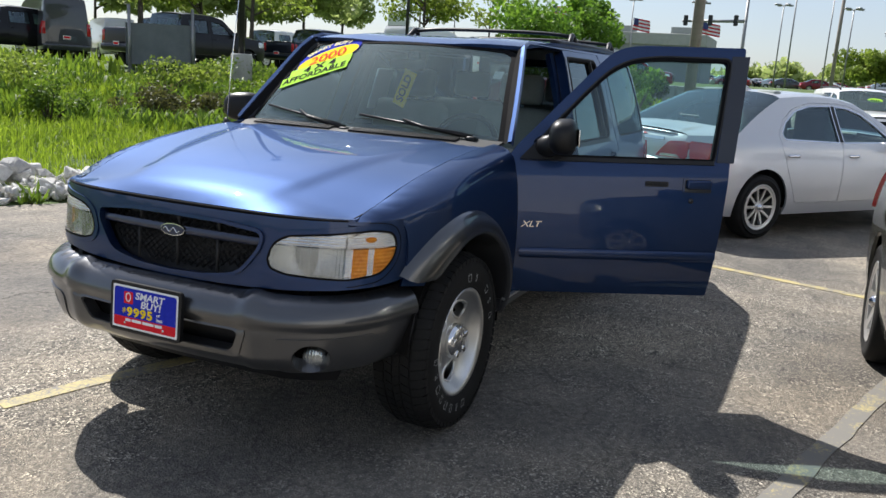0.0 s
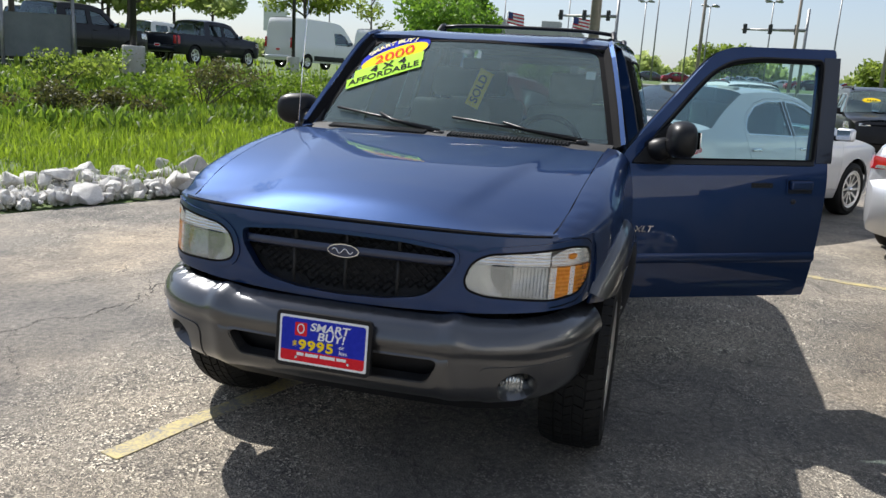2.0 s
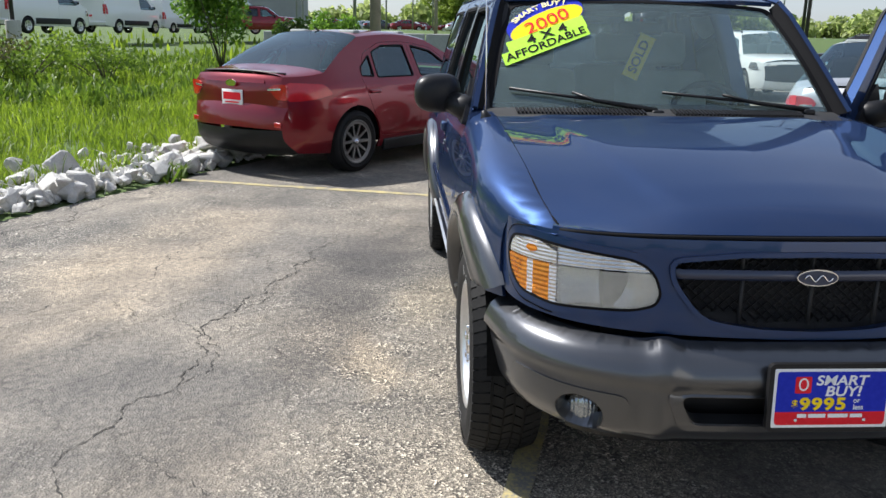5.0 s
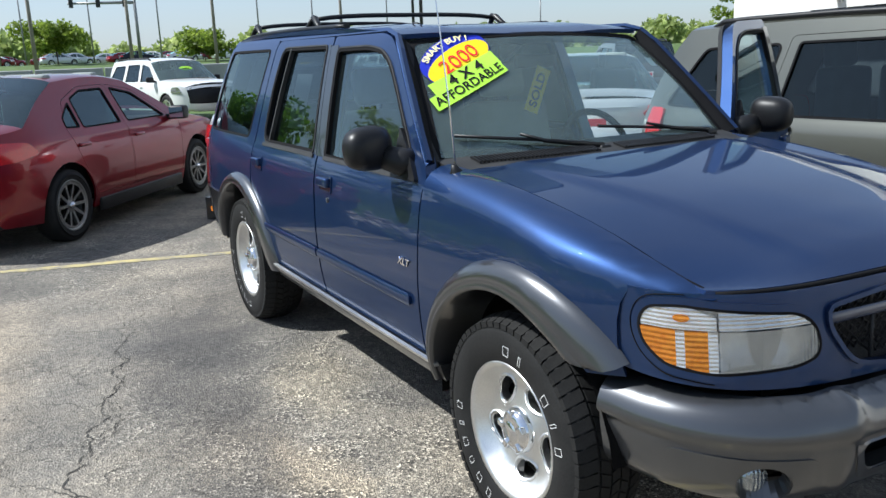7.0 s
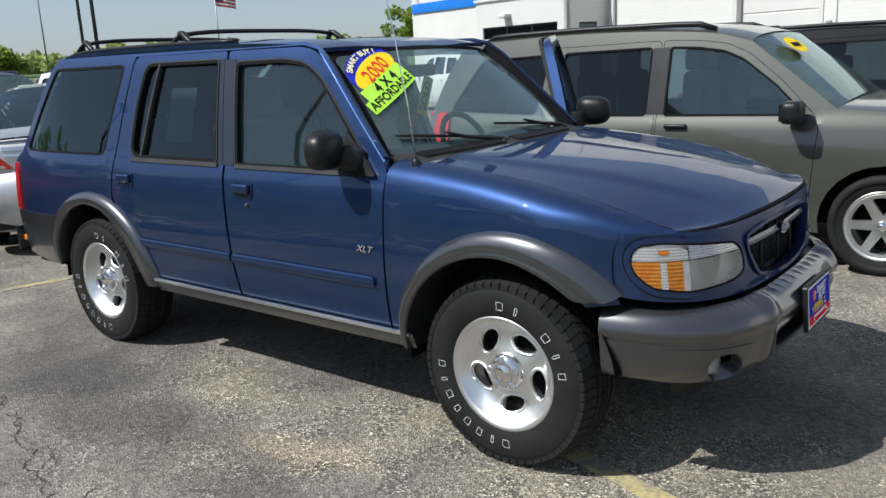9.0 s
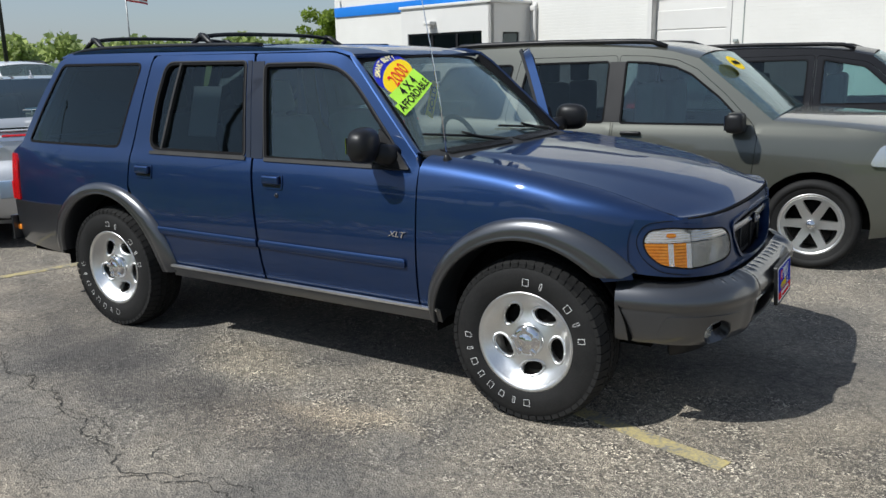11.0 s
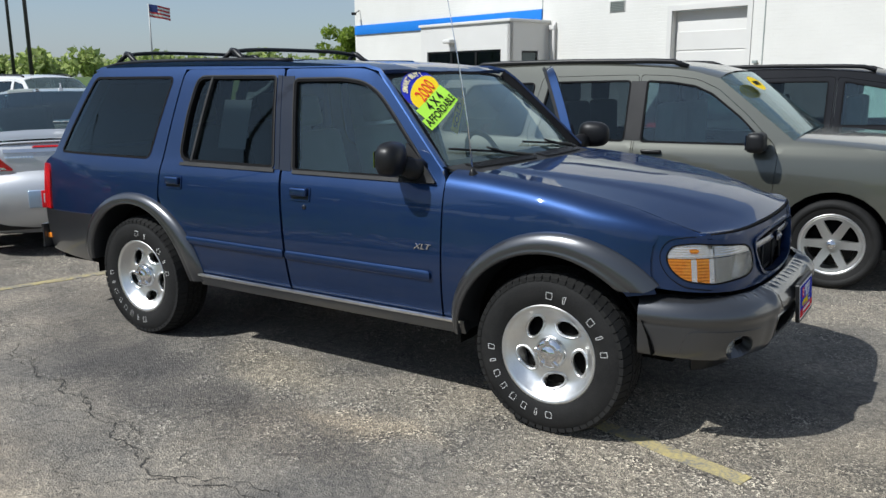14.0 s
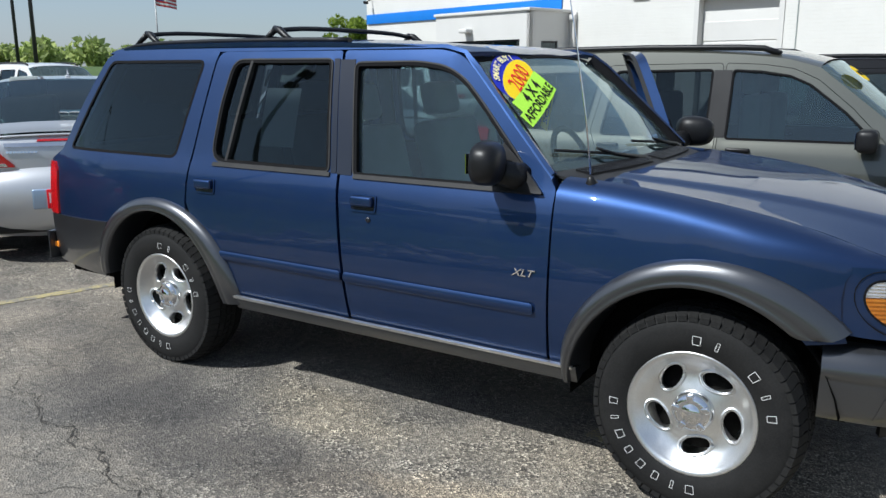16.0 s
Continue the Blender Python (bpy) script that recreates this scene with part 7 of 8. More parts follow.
for k, (at, h, sp, mt, n, size, lab) in enumerate((
        ((-18.2, -19.1, 1.05), 5.6, 2.0, "leaf", 4500, 0.09, "young street tree with thin light foliage"),
        ((-29.5, -26.3, 1.2), 6.4, 3.6, "leaf", 2800, 0.10, "street tree with light spring foliage"),
        ((-27.5, -21.8, 1.2), 5.8, 3.0, "leaf", 2000, 0.10, "street tree with light spring foliage"),
        ((-48.0, -23.3, 1.4), 8.0, 3.4, "leaf", 2600, 0.12, "roadside tree with light spring foliage"),
        ((-57.6, -15.2, 1.6), 5.6, 2.9, "leaf_bright", 4500, 0.12, "round bright green roadside tree"),
        ((-51.6, -20.0, 1.5), 5.5, 1.8, "leaf", 500, 0.09, "slim tree with very thin foliage"),
        ((-76.7, -47.9, 2.0), 9.0, 4.0, "far_leaf", 3500, 0.2, "tree behind the car lots, its green paled for haze"),
        ((-60.0, -48.0, 2.0), 10.0, 4.5, "far_leaf", 3500, 0.2, "tree behind the car lots, its green paled for haze"),
        ((-40.0, -48.0, 2.0), 9.0, 4.5, "leaf", 2500, 0.2, "tree behind the car lots"),
        ((-25.0, -48.0, 2.0), 9.5, 4.5, "leaf", 2500, 0.2, "tree behind the car lots"),
        ((-92.8, 6.1, 1.6), 4.0, 3.3, "leaf", 3000, 0.15, "green tree beyond the road"),
        ((-51.0, 60.4, 0.0), 6.0, 3.0, "leaf", 2500, 0.15, "green tree behind the car park"),
        ((-86.0, 36.0, 1.0), 3.6, 2.8, "leaf", 2000, 0.16, "green tree beyond the road"),
        ((-88.0, 20.0, 1.0), 3.6, 3.0, "leaf", 2000, 0.16, "green tree beyond the road"))):
    tree(at, h, sp, mt, n, size, 100 + k, lab)
rg = random.Random(31)
for k in range(3, 11):
    az = radians(203 + k * 4.2 + rg.uniform(-1, 1))
    R = rg.uniform(66, 84)
    tree((R * math.cos(az), R * math.sin(az), 1.8), rg.uniform(6.5, 9.5), rg.uniform(3.6, 4.6), "far_leaf", 2200, 0.24, 140 + k, "tree with spring foliage paled for haze behind the car lots")

rs = np.random.RandomState(21)
far = []
for az in np.radians(np.arange(95, 265, 0.9)):
    R = rs.uniform(150, 230)
    h = rs.uniform(4, 7.5)
    far.append((R * math.cos(az), R * math.sin(az), 2.2 + h * 0.35, h * 0.55))
# same haze-paled leaf colour on the farthest belt
tagged(part("far_woods", leaf_cloud(far, 45000, 0.8, 22), M["far_leaf"]), "distant belt of green trees, paled for haze", "woods", kind="stuff")

# ---- far road with kerb, on the bank ----
def road_strip(name, d0, d1, a0, a1, dz, material, label):
    verts, faces = [], []
    n = 40
    for i in range(n + 1):
        a = a0 + (a1 - a0) * i / n
        for d in (d0, d1):
            p = LINE_AT + LINE_WAY * a + LINE_OUT * d
            verts.append((p.x, p.y, max(ground_height(p.x, p.y) + dz, 0.3)))
    faces = [(2 * i, 2 * i + 1, 2 * i + 3, 2 * i + 2) for i in range(n)]
    return tagged(part(name, mesh_of(name, verts, faces), material), label, "road", kind="structure")


M["concrete"] = surface("pale_concrete", (0.34, 0.33, 0.31), (0.48, 0.47, 0.44), 0.85, 0, 1.2, 30, 0.3, 0.006)
road_strip("road", 17.5, 60, -60, 16, 0.05, M["concrete"], "pale concrete car lot and road beyond the verge")

# ---- vans, pickups and other parked vehicles ----
VAN = dict(wb=3.5, r=0.36, rim=0.21, w=1.0, belt=1.35, roof=2.45, xf=0.95, xr=-4.6, tumble=0.20, tf=0.2, tr=0.06, pf=0.7, pr=0.4, low=0.34,
    skin=[("lower_bumper", [(0.75, 0.36, 0), (0.88, 0.4, 0.08), (0.9, 0.62, 0.1)]), ("grille", [(0.9, 0.62, 0.1), (0.88, 0.95, 0.1)]), ("hood", [(0.88, 0.95, 0.1), (0.7, 1.15, 0.06), (0.25, 1.33, 0.04)]),
          ("windscreen", [(0.25, 1.33, 0.07), (-0.2, 1.85, 0.06), (-0.55, 2.2, 0.05)]), ("roof", [(-0.55, 2.2, 0.05), (-0.95, 2.42, 0.05), (-2.5, 2.47, 0.05), (-4.4, 2.44, 0.04)]),
          ("tailgate", [(-4.4, 2.44, 0.03), (-4.52, 2.2, 0.02), (-4.58, 0.6, 0.02)]), ("rear_bumper", [(-4.58, 0.6, 0.02), (-4.66, 0.58, 0.02), (-4.6, 0.4, 0.02)])],
    doors=[rounded([(-0.45, 0.45), (0.0, 1.3), (-0.45, 1.85), (-0.75, 1.98), (-1.45, 2.0), (-1.45, 0.45)], 0.05)], panes=[rounded([(-0.1, 1.32), (-0.5, 1.78), (-0.8, 1.9), (-1.35, 1.9), (-1.35, 1.32)], 0.04)],
    mirror=(-0.25, 1.4), lamps=[("headlight", [(0.4, 0.85), (0.45, 1.1), (0.65, 1.05), (0.75, 0.85)]), ("tail_lamp", [(-4.45, 1.0), (-4.45, 1.5), (-4.56, 1.5), (-4.57, 1.0)])],
    face_lamps=[("tail_lamp", -4.59, (0.80, 0.93), (1.0, 1.5))], cabin=(-1.6, -0.1), seats=(-1.2,), plate=(-4.62, 0.9))
PICKUP = dict(wb=3.75, r=0.41, rim=0.25, w=1.0, belt=1.25, roof=1.92, xf=1.0, xr=-4.9, tumble=0.22, tf=0.18, tr=0.08, pf=0.6, pr=0.4, low=0.42,
    skin=[("lower_bumper", [(0.8, 0.45, 0), (0.95, 0.5, 0.06), (0.97, 0.7, 0.08)]), ("grille", [(0.97, 0.7, 0.06), (0.94, 1.1, 0.06)]), ("hood", [(0.94, 1.1, 0.05), (0.8, 1.2, 0.05), (-0.5, 1.29, 0.04)]),
          ("windscreen", [(-0.5, 1.29, 0.06), (-0.85, 1.6, 0.06), (-1.1, 1.82, 0.05)]), ("roof", [(-1.1, 1.82, 0.05), (-1.5, 1.92, 0.05), (-2.6, 1.93, 0.05), (-2.95, 1.88, 0.04)]),
          ("rear_window", [(-2.95, 1.88, 0.03), (-3.05, 1.6, 0.02), (-3.08, 1.3, 0.02)]), ("bed", [(-3.08, 1.3, 0), (-3.1, 1.28, 0), (-4.8, 1.28, 0)]),
          ("tailgate", [(-4.8, 1.28, 0), (-4.86, 1.24, 0.02), (-4.86, 0.75, 0.02)]), ("rear_bumper", [(-4.86, 0.75, 0.02), (-5.0, 0.72, 0.02), (-4.98, 0.55, 0.02), (-4.8, 0.5, 0)])],
    doors=[rounded([(-0.62, 0.55), (-0.58, 1.2), (-0.72, 1.3), (-1.15, 1.72), (-1.75, 1.82), (-1.75, 0.55)], 0.05), rounded([(-1.78, 0.55), (-1.78, 1.82), (-2.75, 1.8), (-2.8, 0.9), (-2.75, 0.55)], 0.05)],
    panes=[rounded([(-0.82, 1.3), (-1.18, 1.66), (-1.68, 1.75), (-1.68, 1.3)], 0.03), rounded([(-1.86, 1.3), (-1.86, 1.75), (-2.68, 1.73), (-2.68, 1.3)], 0.03)],
    mirror=(-0.75, 1.32), lamps=[("headlight", [(0.5, 0.95), (0.5, 1.15), (0.8, 1.12), (0.85, 0.95)]), ("tail_lamp", [(-4.72, 0.85), (-4.72, 1.2), (-4.82, 1.2), (-4.83, 0.85)])],
    face_lamps=[("tail_lamp", -4.87, (0.78, 0.92), (0.85, 1.2))], cabin=(-2.9, -0.7), seats=(-1.6, -2.4), plate=(-5.01, 0.75))

FOCUS = dict(SEDAN, wb=2.65, xr=-3.52, body_mirror=False, rim_mat="darkalloy")
FOCUS["skin"] = [(k, [(x if x > -2.9 else -2.9 + (x + 2.9) * 0.80, z, c) for x, z, c in pts]) for k, pts in SEDAN["skin"]]
FOCUS["skin"] = [e for k, pts in FOCUS["skin"] for e in ([(k, pts)] if k != "rear_bumper" else [(k, [(-3.476, 0.72, 0.09), (-3.515, 0.64, 0.092), (-3.53, 0.50, 0.09)]), ("rear_valance", [(-3.53, 0.50, 0.09), (-3.515, 0.38, 0.08), (-3.38, 0.26, 0.05)])])]
FOCUS["lamps"] = [(k, [(x if x > -2.9 else -2.9 + (x + 2.9) * 0.80, z) for x, z in poly]) for k, poly in SEDAN["lamps"]]
FOCUS["lamps"] = FOCUS["lamps"][:1] + [("tail_lamp", [(-3.02, 0.85), (-3.12, 0.95), (-3.475, 0.97), (-3.49, 0.78), (-3.25, 0.80)])]
FOCUS["plate"] = (-2.9 + (-3.755 + 2.9) * 0.80, 0.80)
FOCUS["rear_lamps"] = [[(0.50, 0.905), (0.56, 0.945), (0.70, 0.955), (0.70, 0.79), (0.60, 0.80)]]
FOCUS["clear_lens"] = [(0.49, 0.885), (0.50, 0.905), (0.64, 0.915), (0.64, 0.895)]


def dress_saloon(car, tail, half):
    """Rear of the silver saloon: deck lip with brake lamp, plate recess in the bumper, marks, roof fin, decal."""
    part("brake_lamp", sheet([(-0.20, 0.998), (0.20, 0.998), (0.19, 1.012), (-0.19, 1.012)], tail(0.024), (-1, 0, 0), (), 0.05, 0.01), M["redlens"], car)
    part("deck_lip", tube([(tail(0.0)(y, 1.0)[0] + 0.01, y, 1.045 - 0.02 * (y / 0.6) ** 2) for y in np.linspace(-0.56, 0.56, 13)], [0.008] + [0.020] * 11 + [0.008], 8, flat=0.5), M["silver"], car)
    xb = -3.845
    recess = part("plate_recess", box(0.03, 0.52, 0.16, (xb + 0.002, 0, 0.545), 0.012), M["skyblue"], car)
    part("number_plate", box(0.012, 0.305, 0.155, (xb - 0.020, 0, 0.545), 0.004), M["redprint"], recess)
    part("number_bars", join(*[box(0.004, 0.030, 0.080, (xb - 0.028, -0.12 + 0.048 * k, 0.555), 0) for k in range(6)]), M["whiteprint"], recess)
    part("lower_valance", box(0.10, 1.16, 0.10, (-3.66, 0, 0.30), 0.03), M["plastic"], car)
    for k in range(9):
        part("letter_bar", sheet([(0.20 + 0.026 * k, 0.905), (0.220 + 0.026 * k, 0.905), (0.220 + 0.026 * k, 0.922), (0.20 + 0.026 * k, 0.922)], tail(0.006), (-1, 0, 0), (), 0.1, 0.004), M["chrome"], car)
    for y in (-0.44, 0.44):
        part("parking_sensor", box(0.012, 0.024, 0.024, (-3.80, y, 0.60), 0.005), M["skyblue"], car)
    part("roof_fin", join(box(0.13, 0.045, 0.02, (-2.10, 0, 1.495), 0.008), tube([(-2.06, 0, 1.50), (-2.16, 0, 1.555)], [0.012, 0.005], 6)), M["silver"], car)
    for k, w in enumerate((0.07, 0.10, 0.07)):
        part("window_decal", box(0.004, w, 0.055, (0, 0, 0), 0.0, m=Matrix.Translation((-2.995 , 0.02 - 0.095 * k, 1.178)) @ pose(0, 0, 0, 0, -59)), M["whiteprint"], car)


REGAL_PANES = [rounded([(-0.60, 1.0), (-0.86, 1.18), (-1.06, 1.29), (-1.28, 1.345), (-1.485, 1.36), (-1.485, 0.99)], 0.02),
               rounded([(-1.56, 0.99), (-1.56, 1.362), (-1.90, 1.352), (-2.16, 1.295), (-2.36, 1.18), (-2.455, 1.07), (-2.43, 1.015)], 0.02)]
REGAL_DOORS = [rounded([(-0.42, 0.36), (-0.38, 0.90), (-0.54, 1.01), (-0.84, 1.22), (-1.05, 1.325), (-1.28, 1.382), (-1.515, 1.395), (-1.515, 0.36)], 0.03),
               rounded([(-1.525, 0.36), (-1.525, 1.397), (-1.91, 1.385), (-2.18, 1.325), (-2.40, 1.20), (-2.51, 1.06), (-2.50, 0.92), (-2.42, 0.72), (-2.22, 0.36)], 0.03)]
REGAL = dict(SEDAN, wb=2.74, w=0.93, chrome=True, panes=REGAL_PANES, doors=REGAL_DOORS, pillars=[([(-1.478, 0.995), (-1.478, 1.362)], [(-1.567, 0.995), (-1.567, 1.362)])], plate=None, dress=dress_saloon,
    rear_lamps=[[(0.52, 0.955), (0.36, 0.795), (0.72, 0.795), (0.72, 0.965)]], clear_lens=[(0.42, 0.802), (0.44, 0.828), (0.62, 0.828), (0.66, 0.802)])
OLIVE_DOORS = [rounded([(-0.46, 0.42), (-0.42, 0.98), (-0.46, 1.07), (-0.68, 1.29), (-0.92, 1.485), (-1.09, 1.56), (-1.30, 1.59), (-1.56, 1.60), (-1.56, 0.42)], 0.03), rounded([(-1.575, 0.42), (-1.575, 1.60), (-2.45, 1.585), (-2.55, 1.08), (-2.42, 0.82), (-2.22, 0.42)], 0.04)]
OLIVE_PANES = [rounded([(-0.52, 1.065), (-0.73, 1.265), (-0.97, 1.445), (-1.11, 1.505), (-1.30, 1.535), (-1.50, 1.545), (-1.50, 1.06)], 0.02), rounded([(-1.65, 1.06), (-1.65, 1.548), (-2.38, 1.535), (-2.46, 1.06)], 0.03),
               rounded([(-2.60, 1.07), (-2.52, 1.53), (-3.16, 1.51), (-3.45, 1.10)], 0.05)]
OLIVE = dict(SUV, w=0.96, belt=1.04, roof=1.66, r=0.34, rim=0.225, low=0.26, doors=OLIVE_DOORS, panes=OLIVE_PANES, handle="plastic", handle_drop=0.06, mirror=(-0.56, 1.06), pillars=[([(-1.51, 1.065), (-1.51, 1.548)], [(-1.64, 1.065), (-1.64, 1.548)])])
OLIVE["skin"] = [(k, {"windscreen": [(-0.32, 1.10, 0.06), (-0.64, 1.35, 0.06), (-0.92, 1.565, 0.05)], "roof": [(-0.92, 1.565, 0.05), (-1.25, 1.655, 0.04), (-2.3, 1.69, 0.04), (-3.35, 1.65, 0.04)], "hood": [(0.82, 0.93, 0.10), (0.66, 1.00, 0.07), (0.2, 1.06, 0.05), (-0.32, 1.10, 0.03)]}.get(k, pts)) for k, pts in SUV["skin"]]
A = 144.7
red_car = make_car("sedan", FOCUS, pose(-8.70, -0.58, 0, 0, 0, 142.0), "red", "dark red saloon car parked by the grass verge", wheel=(10, 0.03, 0.3, 0.9), lower="plastic", fine=0.06)
part("spoiler", tube([(-3.40 + 0.06 * (y / 0.6) ** 2, y, 1.062 - 0.02 * (y / 0.6) ** 2) for y in np.linspace(-0.62, 0.62, 13)], [0.02] + [0.028] * 11 + [0.02], 8, flat=0.5), M["red"], red_car)
part("roof_fin", join(box(0.13, 0.045, 0.02, (-2.30, 0, 1.468), 0.008), tube([(-2.26, 0, 1.47), (-2.36, 0, 1.52)], [0.012, 0.005], 6)), M["plastic"], red_car)
part("badge", sheet(disc_points(0.075, 24, 0, 0, 0.034), lambda u, v: (-3.60 + 0.01 * v, u, 0.945 + v), (-1, 0, 0), (), 0.1, 0.012), M["chrome"], red_car, "chrome oval badge")
part("spoiler_edge", tube([(-3.47 + 0.06 * (y / 0.6) ** 2, y, 1.068 - 0.02 * (y / 0.6) ** 2) for y in np.linspace(-0.60, 0.60, 13)], 0.012, 6), M["plastic"], red_car)
for s in (1, -1):
    part("side_skirt", box(1.72, 0.05, 0.13, (-1.33, s * 0.865, 0.255), 0.015), M["plastic"], red_car)
    part("bumper_reflector", box(0.02, 0.16, 0.05, (-3.553, s * 0.58, 0.55), 0.008), M["redlens"], red_car)
make_car("sedan", REGAL, pose(-8.53, 2.46, 0, 0, 0, A), "silver", "silver saloon car with chrome window trim", wheel=(10, 0.03, 0.3, 0.9), fine=0.06)
make_car("crossover", OLIVE, pose(0.64, 3.53, 0, 0, 0, 2), "olive", "grey-green crossover car parked in the next bay", wheel=(6, 0.07, 0.3, 0.9), fine=0.045, sticker=(-0.70, -0.46, 1.525, 38, "yellow"))
HATCH = dict(SEDAN, chrome=False, rear_lamps=[[(0.50, 0.88), (0.56, 0.94), (0.70, 0.955), (0.70, 0.83), (0.56, 0.84)]], clear_lens=[(0.53, 0.845), (0.55, 0.875), (0.66, 0.872), (0.68, 0.842)],
    lamps=SEDAN["lamps"][:1] + [("tail_lamp", [(-3.40, 0.87), (-3.46, 0.94), (-3.645, 0.955), (-3.645, 0.83), (-3.52, 0.835)])])
make_car("hatchback", HATCH, pose(-7.63, 5.46, 0, 0, 0, A), "silver", "silver car with red and clear tail lamps", wheel=(5, 0.06, 0.3, 0.9))
make_car("crossover", SUV, pose(1.7, 6.75, -0.05, 0, 0, 2), "black", "black crossover car with a paper in the side window", wheel=(6, 0.07, 0.3, 0.9))
make_car("crossover", dict(SUV, body_mirror=False), pose(-21.6, 3.3, 0, 0, 0, 16), "white", "white off-road car with a yellow windscreen sticker", wheel=(5, 0.08, 0.3, 0.9), fine=0.1, sticker=(-0.66, 0.1, 1.43, 42, "green"))
make_car("crossover", dict(SUV, chrome=True), pose(-17.6, 5.6, 0, 0, 0, -3), "black", "black off-road car with an orange windscreen sticker", wheel=(5, 0.08, 0.3, 0.9), fine=0.1, sticker=(-0.66, -0.3, 1.43, 42, "yellow"))
make_car("crossover", SUV, pose(-27.0, 8.2, 0, 0, 0, 150), "skyblue", "pale blue crossover car in the far row", wheel=(5, 0.08, 0.3, 0.9), fine=0.12)
make_car("crossover", SUV, pose(-18.2, 8.8, 0, 0, 0, -3), "white", "white crossover car in the far row", wheel=(5, 0.08, 0.3, 0.9), fine=0.12)
make_car("crossover", SUV, pose(-17.5, 15.0, 0, 0, 0, 150), "gunmetal", "dark grey crossover car in the far row", wheel=(5, 0.08, 0.3, 0.9), fine=0.12)
make_car("crossover", SUV, pose(-14.5, 17.3, 0, 0, 0, 150), "white", "white crossover car in the far row", wheel=(5, 0.08, 0.3, 0.9), fine=0.12)
make_car("crossover", SUV, pose(-24.5, 13.5, 0, 0, 0, 205), "black", "black crossover car in the far row", wheel=(5, 0.08, 0.3, 0.9), fine=0.12)
W5 = (5, 0.08, 0.3, 0.9)
for kind, spec, at, head, colour, lab in (
        ("van", VAN, (-23.9, -30.8, 1.05), 243, "gunmetal", "dark grey delivery van with tinted rear windows"), ("small_van", dict(VAN, roof=1.9), (-27.9, -31.3, 1.1), 240, "white", "small white delivery van"),
        ("pickup_truck", PICKUP, (-22.7, -19.0, 1.02), 172, "black", "black crew-cab pickup truck"), ("pickup_truck", PICKUP, (-32.9, -20.0, 1.12), 172, "darkblue", "dark blue crew-cab pickup truck"),
        ("van", VAN, (-39.35, -17.25, 1.2), 163, "white", "white high-roof delivery van"), ("van", VAN, (-48.45, -16.2, 1.25), 163, "white", "white high-roof delivery van"),
        ("small_van", dict(VAN, roof=2.0), (-54.0, -14.9, 1.3), 163, "white", "small white delivery van"), ("pickup_truck", PICKUP, (-28.5, -25.2, 1.15), 172, "black", "black pickup truck in the second rank"),
        ("pickup_truck", PICKUP, (-36.0, -24.9, 1.15), 172, "white", "white pickup truck in the second rank"), ("crossover", SUV, (-51.9, -8.2, 1.3), 100, "red", "red car parked across the road"),
        ("pickup_truck", PICKUP, (-22.9, -28.4, 1.1), 172, "black", "black pickup truck in the second rank"), ("van", VAN, (-55.9, -10.7, 1.3), 100, "white", "white van parked across the road")):
    s2 = dict(spec)
    if spec is not SUV and spec["roof"] in (1.9, 2.0):
        k = spec["roof"] / 2.45
        s2 = dict(VAN)
        s2["_k"] = k
    car = make_car(kind, VAN if "_k" in s2 else spec, pose(*at, 0, 0, head) , colour, lab, "van" if "van" in kind else "truck" if "truck" in kind else "car", "vehicles across the verge", W5, fine=0.16)
    if "van" in kind:
        for side in (1, -1):
            part("side_cladding", box(2.35, 0.03, 0.26, (-1.85, side * (VAN["w"] + 0.002), 0.56), 0.012), M["plastic"], car, "black lower side cladding")
    if "_k" in s2:
        car.scale = (s2["_k"] * 1.02, s2["_k"] * 1.05, s2["_k"])

# one far rank of car-lot cars on each side of the road
rg = random.Random(77)
lot_first = {}
for k in range(44):
    az = radians(160 + k * 0.95)
    R = 116 + rg.uniform(-4, 16)
    m = pose(R * math.cos(az), R * math.sin(az), 1.95, 0, 0, rg.choice((80, 100, 260)))
    colour, tint = rg.choice([("silver", "silver"), ("white", "white"), ("black", "black"), ("gunmetal", "dark grey"), ("red", "dark red"), ("darkblue", "dark blue")])
    if colour in lot_first:
        copy_thing(lot_first[colour], m)
    else:
        lot_first[colour] = make_car("sedan", SEDAN, m, colour, tint + " car far off on a dealer lot", "car", "cars on the far lot", W5, fine=0.25)

# ---- building details, poles, flags, walls ----
vest_x0, vest_x1 = -4.35, 0.30
vest = part("vestibule", sheet([(-4.3, -0.1), (-4.3, 3.40), (0.33, 3.40), (0.33, -0.1)], lambda u, v: (u, -1.9, v), (0, -1, 0), [[(-3.95, 0.9), (-3.95, 2.50), (-0.1, 2.50), (-0.1, 0.9)]], 0.8, 0.15), M["stucco"], hall)
part("vestibule_side", sheet([(-1.9, -0.1), (-1.9, 3.40), (-0.02, 3.40), (-0.02, -0.1)], lambda u, v: (0.33, u, v), (1, 0, 0), [[(-1.35, 0.1), (-1.35, 2.45), (-0.55, 2.45), (-0.55, 0.1)]], 0.8, 0.12), M["stucco"], hall)
part("vestibule_roof", box(4.75, 2.0, 0.10, (-1.98, -0.97, 3.42), 0.02), M["stucco"], hall)
part("vestibule_side", box(0.15, 1.85, 3.45, (-4.22, -0.95, 1.65)), M["stucco"], hall)
M["shopglass"] = glass("shop_window_glass", (0.16, 0.19, 0.20))
